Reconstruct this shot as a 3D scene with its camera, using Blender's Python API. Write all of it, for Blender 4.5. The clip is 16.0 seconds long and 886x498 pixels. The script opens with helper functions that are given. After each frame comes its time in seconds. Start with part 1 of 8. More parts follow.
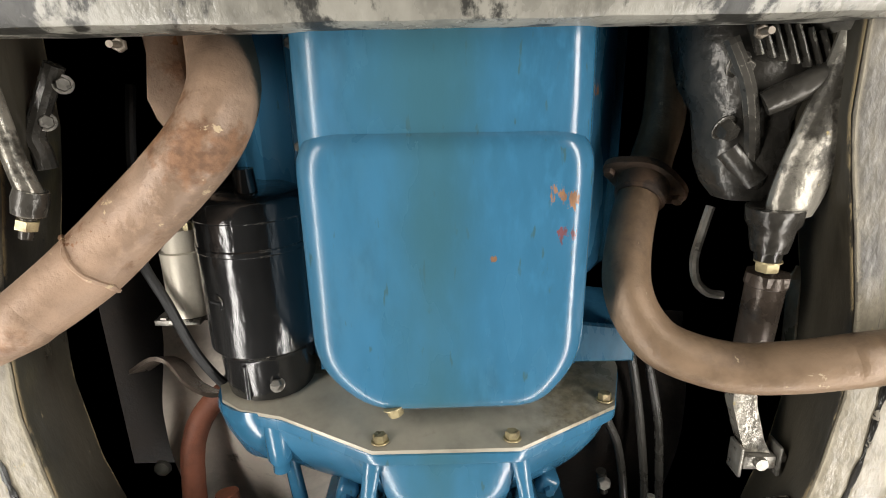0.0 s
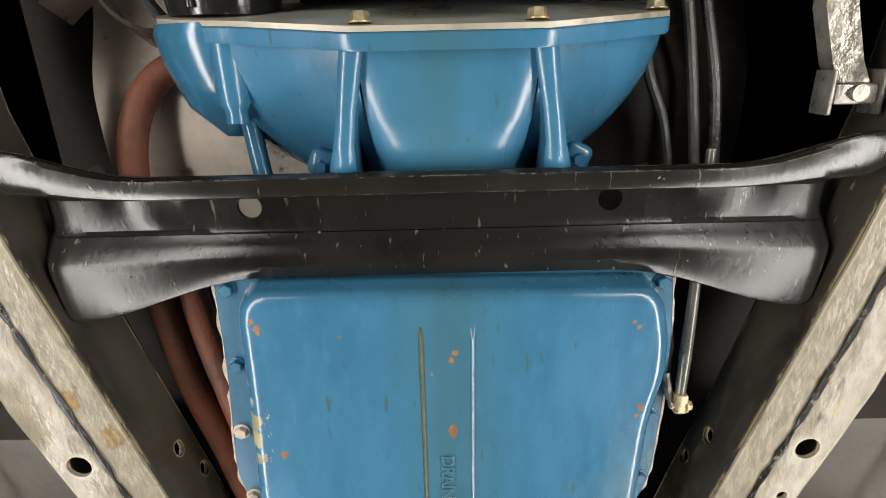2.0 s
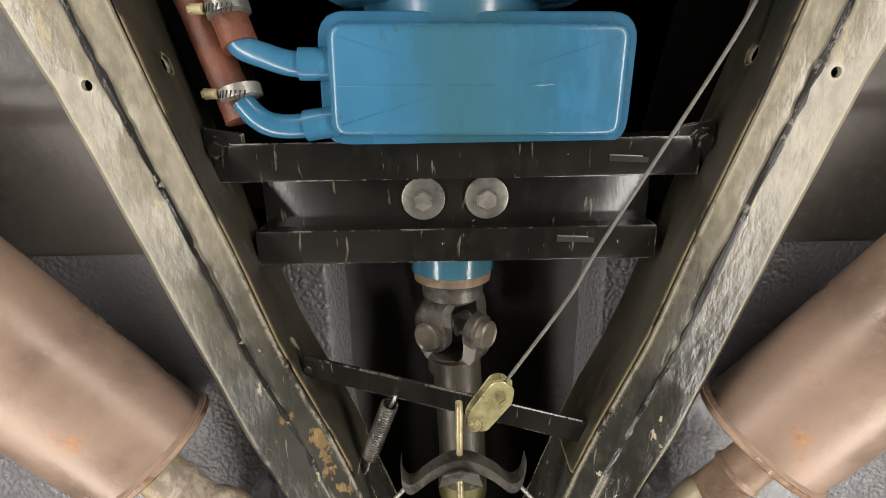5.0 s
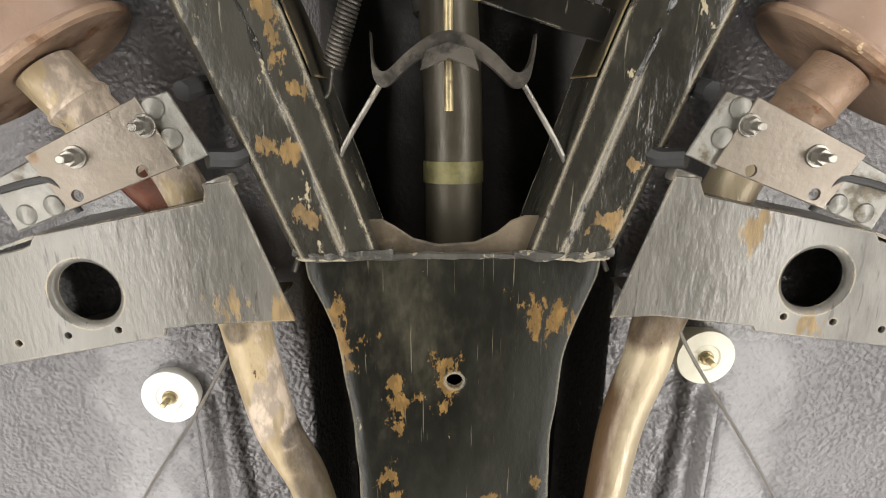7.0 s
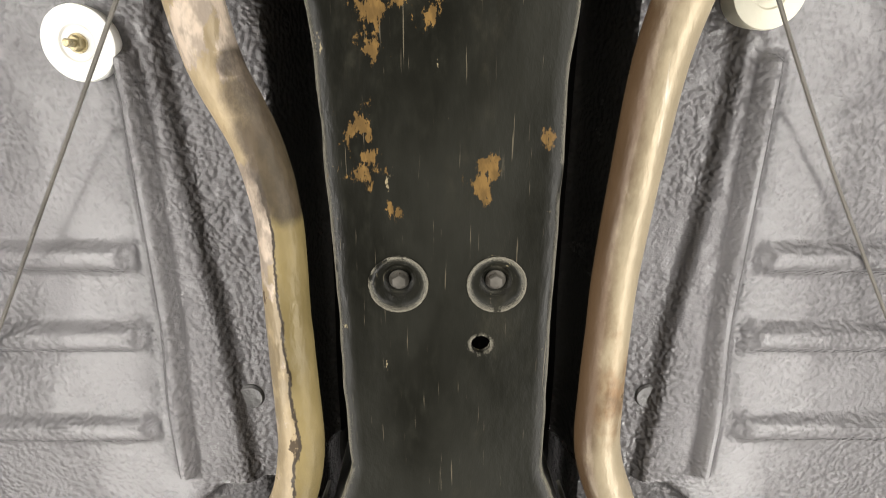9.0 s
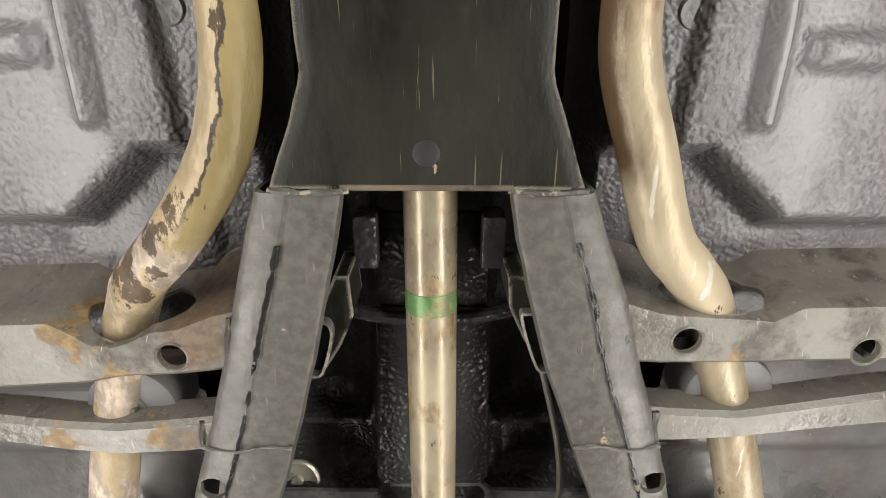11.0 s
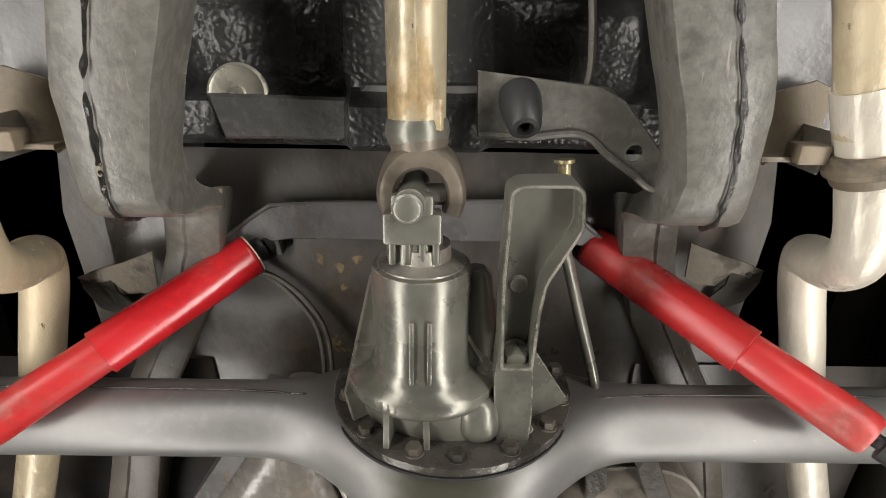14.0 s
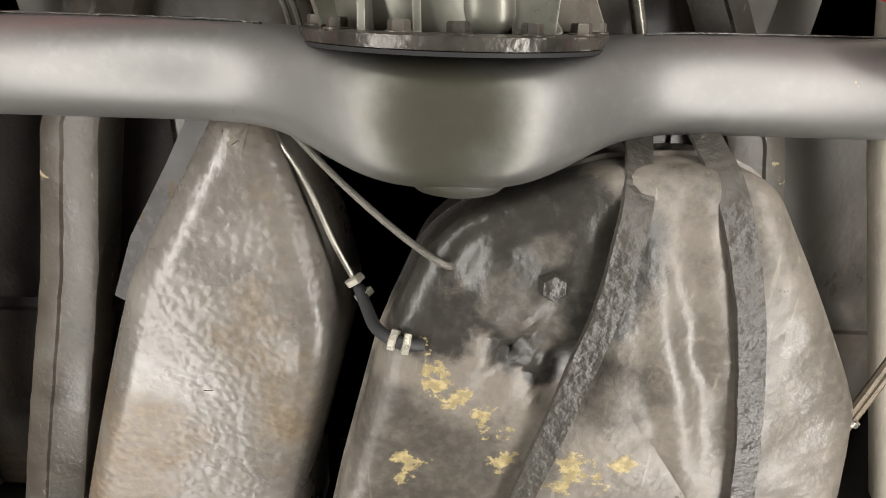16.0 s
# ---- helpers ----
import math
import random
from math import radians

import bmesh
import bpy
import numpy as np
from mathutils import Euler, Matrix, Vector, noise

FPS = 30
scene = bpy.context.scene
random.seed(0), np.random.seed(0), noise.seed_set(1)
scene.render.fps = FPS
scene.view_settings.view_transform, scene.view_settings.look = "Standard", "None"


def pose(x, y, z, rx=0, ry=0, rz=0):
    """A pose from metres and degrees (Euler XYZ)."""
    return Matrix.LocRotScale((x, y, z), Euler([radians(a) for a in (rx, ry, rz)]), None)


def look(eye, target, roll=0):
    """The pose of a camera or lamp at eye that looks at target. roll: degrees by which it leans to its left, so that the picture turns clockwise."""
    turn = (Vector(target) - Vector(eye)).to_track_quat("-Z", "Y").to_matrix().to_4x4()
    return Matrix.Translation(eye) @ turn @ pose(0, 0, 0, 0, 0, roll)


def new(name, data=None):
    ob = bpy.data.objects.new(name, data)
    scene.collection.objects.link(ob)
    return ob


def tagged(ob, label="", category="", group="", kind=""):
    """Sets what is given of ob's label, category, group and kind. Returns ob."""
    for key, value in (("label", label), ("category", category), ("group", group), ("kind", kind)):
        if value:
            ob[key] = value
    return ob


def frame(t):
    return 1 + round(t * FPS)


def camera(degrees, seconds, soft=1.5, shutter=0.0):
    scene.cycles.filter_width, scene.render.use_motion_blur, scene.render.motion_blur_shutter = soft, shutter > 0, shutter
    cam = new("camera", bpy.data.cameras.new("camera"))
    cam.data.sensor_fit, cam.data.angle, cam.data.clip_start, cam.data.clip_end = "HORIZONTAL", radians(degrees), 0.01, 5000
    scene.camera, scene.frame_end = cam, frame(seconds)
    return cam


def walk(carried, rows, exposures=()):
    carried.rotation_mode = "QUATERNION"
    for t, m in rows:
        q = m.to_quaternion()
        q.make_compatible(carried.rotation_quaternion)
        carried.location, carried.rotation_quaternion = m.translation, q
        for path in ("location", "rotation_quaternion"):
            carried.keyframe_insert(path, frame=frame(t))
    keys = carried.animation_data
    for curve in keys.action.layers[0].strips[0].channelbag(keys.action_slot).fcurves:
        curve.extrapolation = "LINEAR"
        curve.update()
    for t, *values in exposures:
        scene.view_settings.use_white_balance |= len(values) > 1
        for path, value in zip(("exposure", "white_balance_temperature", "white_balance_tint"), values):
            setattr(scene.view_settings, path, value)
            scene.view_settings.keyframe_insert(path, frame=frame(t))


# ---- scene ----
cam = camera(78.9, 16.0, soft=1.0)
PATH = [
    (0, (0.014, -0.140, 1.205), (0.023, 0.465, 3.111), -2.1),
    (0.5, (0.016, -0.013, 1.215), (0.016, 0.612, 3.115), -1.4),
    (1, (0.003, 0.112, 1.225), (0.007, 0.763, 3.116), -1.7),
    (1.5, (0.001, 0.233, 1.231), (0.000, 0.921, 3.109), -1.2),
    (2, (0.002, 0.384, 1.235), (0.010, 1.061, 3.117), -2.0),
    (2.5, (0.005, 0.510, 1.236), (0.008, 1.187, 3.118), -1.7),
    (3, (-0.005, 0.641, 1.240), (-0.001, 1.328, 3.118), -1.7),
    (3.5, (-0.017, 0.757, 1.242), (-0.013, 1.455, 3.116), -1.6),
    (4, (-0.022, 0.881, 1.245), (-0.018, 1.590, 3.115), -1.7),
    (6.3, (-0.030, 1.540, 1.226), (-0.013, 2.094, 3.148), -2.0),
    (6.5, (-0.026, 1.593, 1.230), (-0.011, 2.146, 3.152), -1.7),
    (7, (-0.017, 1.721, 1.243), (-0.002, 2.286, 3.161), -1.6),
    (7.5, (-0.014, 1.841, 1.253), (0.005, 2.410, 3.171), -1.8),
    (8, (-0.010, 1.966, 1.263), (0.006, 2.542, 3.178), -1.4),
    (8.2, (-0.011, 2.003, 1.267), (0.007, 2.595, 3.177), -1.5),
    (10.3, (0.015, 2.440, 1.302), (0.040, 3.161, 3.167), -1.8),
    (10.5, (0.017, 2.491, 1.305), (0.037, 3.227, 3.164), -1.4),
    (11, (0.018, 2.604, 1.307), (0.044, 3.356, 3.160), -1.7),
    (11.5, (0.030, 2.722, 1.305), (0.060, 3.474, 3.158), -2.0),
    (12, (0.041, 2.840, 1.305), (0.074, 3.593, 3.157), -2.1),
    (12.5, (0.048, 2.948, 1.305), (0.076, 3.712, 3.153), -1.6),
    (13, (0.043, 3.064, 1.304), (0.066, 3.833, 3.150), -1.0),
    (13.5, (0.039, 3.162, 1.301), (0.061, 3.930, 3.148), -0.9),
    (14, (0.041, 3.279, 1.301), (0.064, 4.055, 3.144), -0.7),
    (14.5, (0.048, 3.401, 1.302), (0.076, 4.193, 3.138), -1.0),
    (15, (0.052, 3.512, 1.301), (0.080, 4.323, 3.129), -0.9),
    (15.5, (0.054, 3.642, 1.300), (0.079, 4.468, 3.121), -0.5),
    (16, (0.062, 3.774, 1.297), (0.065, 4.596, 3.121), 1.5),
]
walk(cam, [(t, look(eye, target, roll)) for t, eye, target, roll in PATH],
     exposures=[(0.0, 0.18), (1.5, 0.10), (3.0, 0.06), (6.5, 0.0), (8.0, -0.02), (10.5, -0.14), (12.0, -0.06), (13.5, 0.08), (15.0, 0.20), (16.0, 0.38)])

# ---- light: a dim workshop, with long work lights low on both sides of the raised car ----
world = bpy.data.worlds.new("workshop_air")
scene.world = world
world.use_nodes = True
world.node_tree.nodes["Background"].inputs[0].default_value = (0.9, 0.95, 1.0, 1)
world.node_tree.nodes["Background"].inputs[1].default_value = 0.006


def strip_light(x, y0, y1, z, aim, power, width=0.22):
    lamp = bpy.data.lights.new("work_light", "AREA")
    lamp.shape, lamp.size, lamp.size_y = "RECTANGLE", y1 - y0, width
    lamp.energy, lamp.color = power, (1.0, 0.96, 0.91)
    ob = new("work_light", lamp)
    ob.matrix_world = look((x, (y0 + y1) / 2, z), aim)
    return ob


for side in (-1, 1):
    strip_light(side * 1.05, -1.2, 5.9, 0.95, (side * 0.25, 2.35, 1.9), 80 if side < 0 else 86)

# ---- materials ----


def mat(name, base, rough=0.45, metal=0.0, var=0.25, big=5.0, fine=70.0, bump=0.15, bump_scale=120.0,
        stain=None, stain_at=0.62, stain_scale=4.0, fleck=None, fleck_at=0.68, fleck_scale=26.0,
        stretch=(1, 1, 1), coat=0.0, rough_var=0.12, lumps=0.0, lump_scale=30.0, soft=0.1,
        patch=None, patch_at=0.62, patch_scale=3.0, scratch=None, scratch_at=0.68, scratch_stretch=(60, 3, 60),
        edge=None, edge_r=0.007, edge_at=0.47, edge_on=(0.94, 0.84), zone=None, band=None, cells=0.0, cell_scale=90.0, spots=(), spec=0.5, sides=()):
    """Surface of base colour with grain, broad stains, hard-edged patches, scratches, specks and chipped edges.
    zone: (colour, y from, y to) another colour over a stretch of the car; band: (colour, x middle, half width) a film;
    spots: (colour, edge softness, roughness, [(x, y, radius), ...]) ragged marks at their own places;
    sides: (colour, direction, from, to, y from, y to) a colour on the side that faces that way, scale or painted shade."""
    m = bpy.data.materials.new(name)
    m.use_nodes = True
    n, l = m.node_tree.nodes, m.node_tree.links
    b = n["Principled BSDF"]
    co = n.new("ShaderNodeTexCoord")
    mp = n.new("ShaderNodeMapping")
    mp.inputs["Scale"].default_value = stretch
    l.new(co.outputs["Object"], mp.inputs["Vector"])

    def noise_tex(scale, detail=5.0, rgh=0.6, vec=mp):
        t = n.new("ShaderNodeTexNoise")
        t.inputs["Scale"].default_value, t.inputs["Detail"].default_value = scale, detail
        t.inputs["Roughness"].default_value = rgh
        l.new(vec.outputs[0], t.inputs["Vector"])
        return t.outputs["Fac"]

    def step(fac, lo, hi):
        r = n.new("ShaderNodeMapRange")
        r.interpolation_type = "SMOOTHSTEP"
        r.inputs["From Min"].default_value, r.inputs["From Max"].default_value = lo, hi
        l.new(fac, r.inputs["Value"])
        return r.outputs["Result"]

    def mixc(fac, a, bb):
        x = n.new("ShaderNodeMix")
        x.data_type = "RGBA"
        l.new(fac, x.inputs["Factor"])
        for sock, v in ((x.inputs["A"], a), (x.inputs["B"], bb)):
            if isinstance(v, tuple):
                sock.default_value = (*v, 1)
            else:
                l.new(v, sock)
        return x.outputs["Result"]

    def mixf(fac, a, bb):
        x = n.new("ShaderNodeMix")
        l.new(fac, x.inputs["Factor"])
        for sock, v in ((x.inputs["A"], a), (x.inputs["B"], bb)):
            if isinstance(v, float):
                sock.default_value = v
            else:
                l.new(v, sock)
        return x.outputs["Result"]

    rough = rough * 0.9 if rough < 0.5 else rough
    n1, n2 = noise_tex(big), noise_tex(fine, 3)
    dark, light = tuple(c * (1 - var) for c in base), tuple(min(1, c * (1 + var)) for c in base)
    col = mixc(step(n1, 0.3, 0.7), dark, light)
    col = mixc(step(n2, 0.45, 0.8), col, tuple(c * (1 + var * 0.6) for c in base))
    rg = mixf(step(n1, 0.3, 0.7), max(0.05, rough - rough_var), min(1.0, rough + rough_var))
    def axis(k):
        sp = n.new("ShaderNodeSeparateXYZ")
        l.new(co.outputs["Object"], sp.inputs[0])
        return sp.outputs[k]

    def calc(op, a, c=None):
        x = n.new("ShaderNodeMath")
        x.operation = op
        for i, v in enumerate((a, c)):
            if isinstance(v, (int, float)):
                x.inputs[i].default_value = v
            elif v is not None:
                l.new(v, x.inputs[i])
        return x.outputs[0]

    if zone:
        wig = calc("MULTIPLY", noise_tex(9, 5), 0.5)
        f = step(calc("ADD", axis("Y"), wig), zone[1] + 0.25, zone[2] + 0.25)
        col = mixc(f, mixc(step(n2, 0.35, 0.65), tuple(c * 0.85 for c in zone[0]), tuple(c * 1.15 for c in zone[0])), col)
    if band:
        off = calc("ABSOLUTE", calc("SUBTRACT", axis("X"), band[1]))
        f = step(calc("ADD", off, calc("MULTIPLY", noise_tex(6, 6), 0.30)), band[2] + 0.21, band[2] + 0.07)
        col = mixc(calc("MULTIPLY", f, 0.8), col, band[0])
    if stain:
        f = step(noise_tex(stain_scale, 7, 0.65), stain_at, stain_at + soft)
        tone = mixc(step(n2, 0.35, 0.65), tuple(c * 0.75 for c in stain), tuple(c * 1.25 for c in stain))
        col, rg = mixc(f, col, tone), mixf(f, rg, min(1.0, rough + 0.15))
    if fleck:
        f = step(noise_tex(fleck_scale, 5, 0.7), fleck_at, fleck_at + 0.03)
        col, rg = mixc(f, col, fleck), mixf(f, rg, 0.75)
    if patch:
        f = step(noise_tex(patch_scale, 8, 0.62), patch_at, patch_at + 0.025)
        tone = mixc(step(n2, 0.4, 0.65), tuple(c * 0.55 for c in patch), patch)
        col, rg = mixc(f, col, tone), mixf(f, rg, 0.62)
    if scratch:
        m2 = n.new("ShaderNodeMapping")
        m2.inputs["Scale"].default_value = scratch_stretch
        l.new(co.outputs["Object"], m2.inputs["Vector"])
        t2 = n.new("ShaderNodeTexNoise")
        t2.inputs["Scale"].default_value, t2.inputs["Detail"].default_value = 1.6, 4
        l.new(m2.outputs[0], t2.inputs["Vector"])
        col = mixc(step(t2.outputs["Fac"], scratch_at, scratch_at + 0.06), col, scratch)
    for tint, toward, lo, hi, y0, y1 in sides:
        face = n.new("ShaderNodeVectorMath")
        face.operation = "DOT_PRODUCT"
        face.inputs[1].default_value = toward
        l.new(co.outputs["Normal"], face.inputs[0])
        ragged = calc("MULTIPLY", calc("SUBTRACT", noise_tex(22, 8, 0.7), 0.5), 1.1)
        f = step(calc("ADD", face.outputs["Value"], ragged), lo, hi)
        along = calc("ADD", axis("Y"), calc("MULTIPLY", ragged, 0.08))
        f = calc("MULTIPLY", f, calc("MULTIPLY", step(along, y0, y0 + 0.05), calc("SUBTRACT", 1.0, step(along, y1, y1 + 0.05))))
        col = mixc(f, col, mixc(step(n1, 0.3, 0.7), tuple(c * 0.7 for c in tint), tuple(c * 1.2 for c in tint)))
    for tint, blur, spot_rough, places in spots:
        flat = n.new("ShaderNodeVectorMath")
        flat.operation = "MULTIPLY"
        flat.inputs[1].default_value = (1, 1, 0)
        l.new(co.outputs["Object"], flat.inputs[0])
        total = None
        for sx, sy, sr in places:
            dist = n.new("ShaderNodeVectorMath")
            dist.operation = "DISTANCE"
            dist.inputs[1].default_value = (sx, sy, 0)
            l.new(flat.outputs[0], dist.inputs[0])
            one = calc("SUBTRACT", 1.0, calc("DIVIDE", dist.outputs["Value"], sr))
            total = one if total is None else calc("MAXIMUM", total, one)
        ragged = calc("MULTIPLY", calc("SUBTRACT", noise_tex(38 if blur < 0.2 else 14, 9, 0.72), 0.5), 8.5 if blur < 0.2 else 2.8)
        f = calc("MULTIPLY", step(calc("ADD", calc("MAXIMUM", total if blur < 0.2 else calc("MINIMUM", calc("MULTIPLY", total, 2.4), 1.0), -3.0), ragged), 0.35 - blur * 0.5, 0.35 + blur), 0.9)
        col = mixc(f, col, mixc(step(n2, 0.4, 0.65), tuple(c * 0.6 for c in tint), tint))
        rg = mixf(f, rg, spot_rough)
    if edge:
        bv = n.new("ShaderNodeBevel")
        bv.samples = 4
        bv.inputs["Radius"].default_value = edge_r
        geo = n.new("ShaderNodeNewGeometry")
        dot = n.new("ShaderNodeVectorMath")
        dot.operation = "DOT_PRODUCT"
        l.new(bv.outputs[0], dot.inputs[0])
        l.new(geo.outputs["Normal"], dot.inputs[1])
        near = step(dot.outputs["Value"], *edge_on)
        f = calc("MULTIPLY", near, step(noise_tex(24, 6, 0.7), edge_at, edge_at + 0.06))
        col, rg = mixc(f, col, edge), mixf(f, rg, 0.55)
    l.new(col, b.inputs["Base Color"])
    l.new(rg, b.inputs["Roughness"])
    b.inputs["Metallic"].default_value = metal
    b.inputs["Specular IOR Level"].default_value = spec
    b.inputs["Coat Weight"].default_value = coat
    b.inputs["Coat Roughness"].default_value = 0.15
    h = noise_tex(bump_scale, 4)
    bp = n.new("ShaderNodeBump")
    bp.inputs["Strength"].default_value, bp.inputs["Distance"].default_value = bump, 0.004
    l.new(h, bp.inputs["Height"])
    last = bp
    if lumps:
        b2 = n.new("ShaderNodeBump")
        b2.inputs["Strength"].default_value, b2.inputs["Distance"].default_value = lumps, 0.02
        l.new(noise_tex(lump_scale, 3, 0.5), b2.inputs["Height"])
        l.new(bp.outputs["Normal"], b2.inputs["Normal"])
        last = b2
    if cells:
        v = n.new("ShaderNodeTexVoronoi")
        v.feature = "SMOOTH_F1"
        v.inputs["Scale"].default_value = cell_scale
        warp = n.new("ShaderNodeMix")
        warp.data_type = "VECTOR"
        warp.inputs["Factor"].default_value = 0.02
        nz = n.new("ShaderNodeTexNoise")
        nz.inputs["Scale"].default_value = 22
        l.new(mp.outputs[0], nz.inputs["Vector"])
        l.new(mp.outputs[0], warp.inputs["A"])
        l.new(nz.outputs["Color"], warp.inputs["B"])
        l.new(warp.outputs["Result"], v.inputs["Vector"])
        inv = calc("MULTIPLY", calc("SUBTRACT", 0.7, v.outputs["Distance"]), step(noise_tex(5, 3), 0.28, 0.62))
        b3 = n.new("ShaderNodeBump")
        b3.inputs["Strength"].default_value, b3.inputs["Distance"].default_value = cells, 0.014
        l.new(inv, b3.inputs["Height"])
        l.new(last.outputs["Normal"], b3.inputs["Normal"])
        last = b3
    l.new(last.outputs["Normal"], b.inputs["Normal"])
    return m


blue = mat("blue_enamel", (0.033, 0.132, 0.228), 0.27, var=0.24, big=3, stain=(0.036, 0.108, 0.155), stain_at=0.48, stain_scale=4,
           fleck=(0.36, 0.15, 0.05), fleck_at=0.71, fleck_scale=15, bump=0.10, bump_scale=60, coat=0.3, stretch=(1, 0.35, 1), soft=0.3,
           band=((0.040, 0.114, 0.140), 0.0, 0.06), scratch=(0.040, 0.105, 0.13), scratch_at=0.66, scratch_stretch=(60, 12, 60), lumps=0.05, lump_scale=9,
           spots=[((0.14, 0.025, 0.025), 0.12, 0.6, [(0.163, 0.042, 0.012), (-0.03, 0.300, 0.008)]),
                  ((0.27, 0.115, 0.025), 0.15, 0.7, [(0.163, 0.001, 0.014), (0.172, 0.001, 0.010), (0.081, 0.076, 0.004), (-0.128, 0.714, 0.003), (-0.003, 0.725, 0.004), (-0.236, 0.69, 0.004),
                                                   (-0.02, 0.765, 0.005), (-0.014, 0.772, 0.004), (0.012, 0.752, 0.004), (0.018, 0.742, 0.004), (0.010, 0.86, 0.006), (0.012, 0.868, 0.004), (-0.22, 0.895, 0.005), (0.257, 0.845, 0.004), (0.252, 0.862, 0.005), (0.262, 0.83, 0.005), (0.242, 0.703, 0.006), (0.25, 0.71, 0.005), (-0.228, 0.70, 0.005), (-0.189, 1.015, 0.006)]),
                  ((0.40, 0.34, 0.16), 0.12, 0.6, [(-0.256, 0.785, 0.010), (-0.254, 0.81, 0.013), (-0.252, 0.84, 0.015), (-0.250, 0.87, 0.015), (-0.249, 0.90, 0.012)])])
plate_grey = mat("dull_zinc_plate", (0.31, 0.285, 0.225), 0.36, 0.2, var=0.35, big=7, stain=(0.20, 0.17, 0.11), stain_at=0.55, bump=0.08)
black_gloss = mat("black_enamel", (0.011, 0.011, 0.011), 0.2, var=0.3, bump=0.35, bump_scale=40, coat=0.5, stretch=(1, 0.35, 1),
                  fleck=(0.32, 0.29, 0.24), fleck_at=0.70, fleck_scale=34, lumps=0.25, lump_scale=22, edge=(0.3, 0.27, 0.22), edge_r=0.004, edge_at=0.55)
black_paint = mat("worn_black_paint", (0.012, 0.011, 0.009), 0.20, var=0.4, bump=0.06, bump_scale=140, fleck=(0.27, 0.235, 0.16),
                  fleck_at=0.70, fleck_scale=52, stretch=(1, 0.6, 1), edge=(0.30, 0.27, 0.21), edge_r=0.004, edge_at=0.50, rough_var=0.05,
                  scratch=(0.10, 0.09, 0.065), scratch_at=0.66, scratch_stretch=(90, 12, 60))
member_paint = mat("scuffed_black_paint", (0.010, 0.009, 0.008), 0.23, spec=0.34, var=0.4, bump=0.07, bump_scale=110, fleck=(0.22, 0.19, 0.13), fleck_at=0.71, fleck_scale=52, stretch=(1, 0.6, 1), rough_var=0.06,
                   scratch=(0.09, 0.08, 0.06), scratch_at=0.66, scratch_stretch=(90, 12, 60))
frame_paint = mat("chassis_black_paint", (0.016, 0.016, 0.012), 0.44, spec=0.22, var=0.4, big=6, bump=0.3, bump_scale=60, stretch=(1, 0.45, 1),
                  fleck=(0.30, 0.25, 0.15), fleck_at=0.67, fleck_scale=34, stain=(0.044, 0.040, 0.026), stain_at=0.54, stain_scale=9, soft=0.25,
                  scratch=(0.12, 0.105, 0.072), scratch_at=0.66, scratch_stretch=(190, 6, 190), edge=(0.30, 0.28, 0.22), edge_r=0.008, edge_at=0.38, edge_on=(0.985, 0.92),
                  spots=[((0.23, 0.135, 0.04), 0.15, 0.6, [(-0.136, 2.018, 0.026), (-0.15, 1.98, 0.024), (-0.128, 2.05, 0.018), (-0.074, 2.075, 0.012), (-0.072, 2.10, 0.016), (-0.073, 2.13, 0.014), (-0.008, 2.045, 0.020), (-0.010, 2.075, 0.018), (-0.014, 2.105, 0.013), (-0.04, 2.095, 0.010),
                                                          (0.117, 1.987, 0.034), (-0.088, 2.215, 0.018), (-0.085, 2.26, 0.018), (0.045, 2.274, 0.016), (0.106, 2.22, 0.010), (-0.078, 2.24, 0.010), (0.046, 2.25, 0.010), (-0.05, 2.30, 0.010)])])
rail_paint = mat("waxed_rail_paint", (0.036, 0.034, 0.027), 0.34, var=0.4, big=5, bump=0.35, bump_scale=95, stretch=(1, 0.5, 1),
                 zone=((0.24, 0.212, 0.158), 1.22, 1.56), fleck=(0.33, 0.28, 0.18), fleck_at=0.64, fleck_scale=28, stain=(0.080, 0.072, 0.055), stain_at=0.635, stain_scale=13,
                 scratch=(0.16, 0.145, 0.11), scratch_at=0.67, scratch_stretch=(160, 10, 160), edge=(0.42, 0.37, 0.27), edge_r=0.008, edge_at=0.40, edge_on=(0.985, 0.92), lumps=0.12, lump_scale=40,
                 spots=[((0.115, 0.108, 0.098), 1.0, 0.42, [(0.56, -0.25, 0.2), (0.57, -0.1, 0.18), (0.585, 0.03, 0.14), (-0.56, -0.25, 0.2), (-0.57, -0.1, 0.18), (-0.585, 0.03, 0.14)]),
                        ((0.25, 0.155, 0.052), 0.18, 0.6, [(-0.205, 1.50, 0.013), (-0.198, 1.525, 0.010), (-0.235, 1.60, 0.011), (-0.196, 1.64, 0.014), (-0.188, 1.665, 0.014), (-0.178, 1.69, 0.013), (-0.168, 1.72, 0.012), (-0.20, 1.78, 0.013), (-0.178, 1.785, 0.016), (-0.16, 1.86, 0.013),
                                                         (-0.215, 1.845, 0.010), (0.138, 1.532, 0.008), (0.128, 1.60, 0.009), (0.175, 1.862, 0.013), (0.155, 1.878, 0.012), (0.20, 1.80, 0.008), (-0.45, 0.86, 0.022), (-0.50, 0.80, 0.022), (0.50, 0.80, 0.014)])])
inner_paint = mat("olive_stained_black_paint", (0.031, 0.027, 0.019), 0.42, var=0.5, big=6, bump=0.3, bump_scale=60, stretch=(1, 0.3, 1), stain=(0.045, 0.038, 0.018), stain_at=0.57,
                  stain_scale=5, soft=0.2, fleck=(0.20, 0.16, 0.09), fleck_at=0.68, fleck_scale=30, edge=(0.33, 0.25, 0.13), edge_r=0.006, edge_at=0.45)
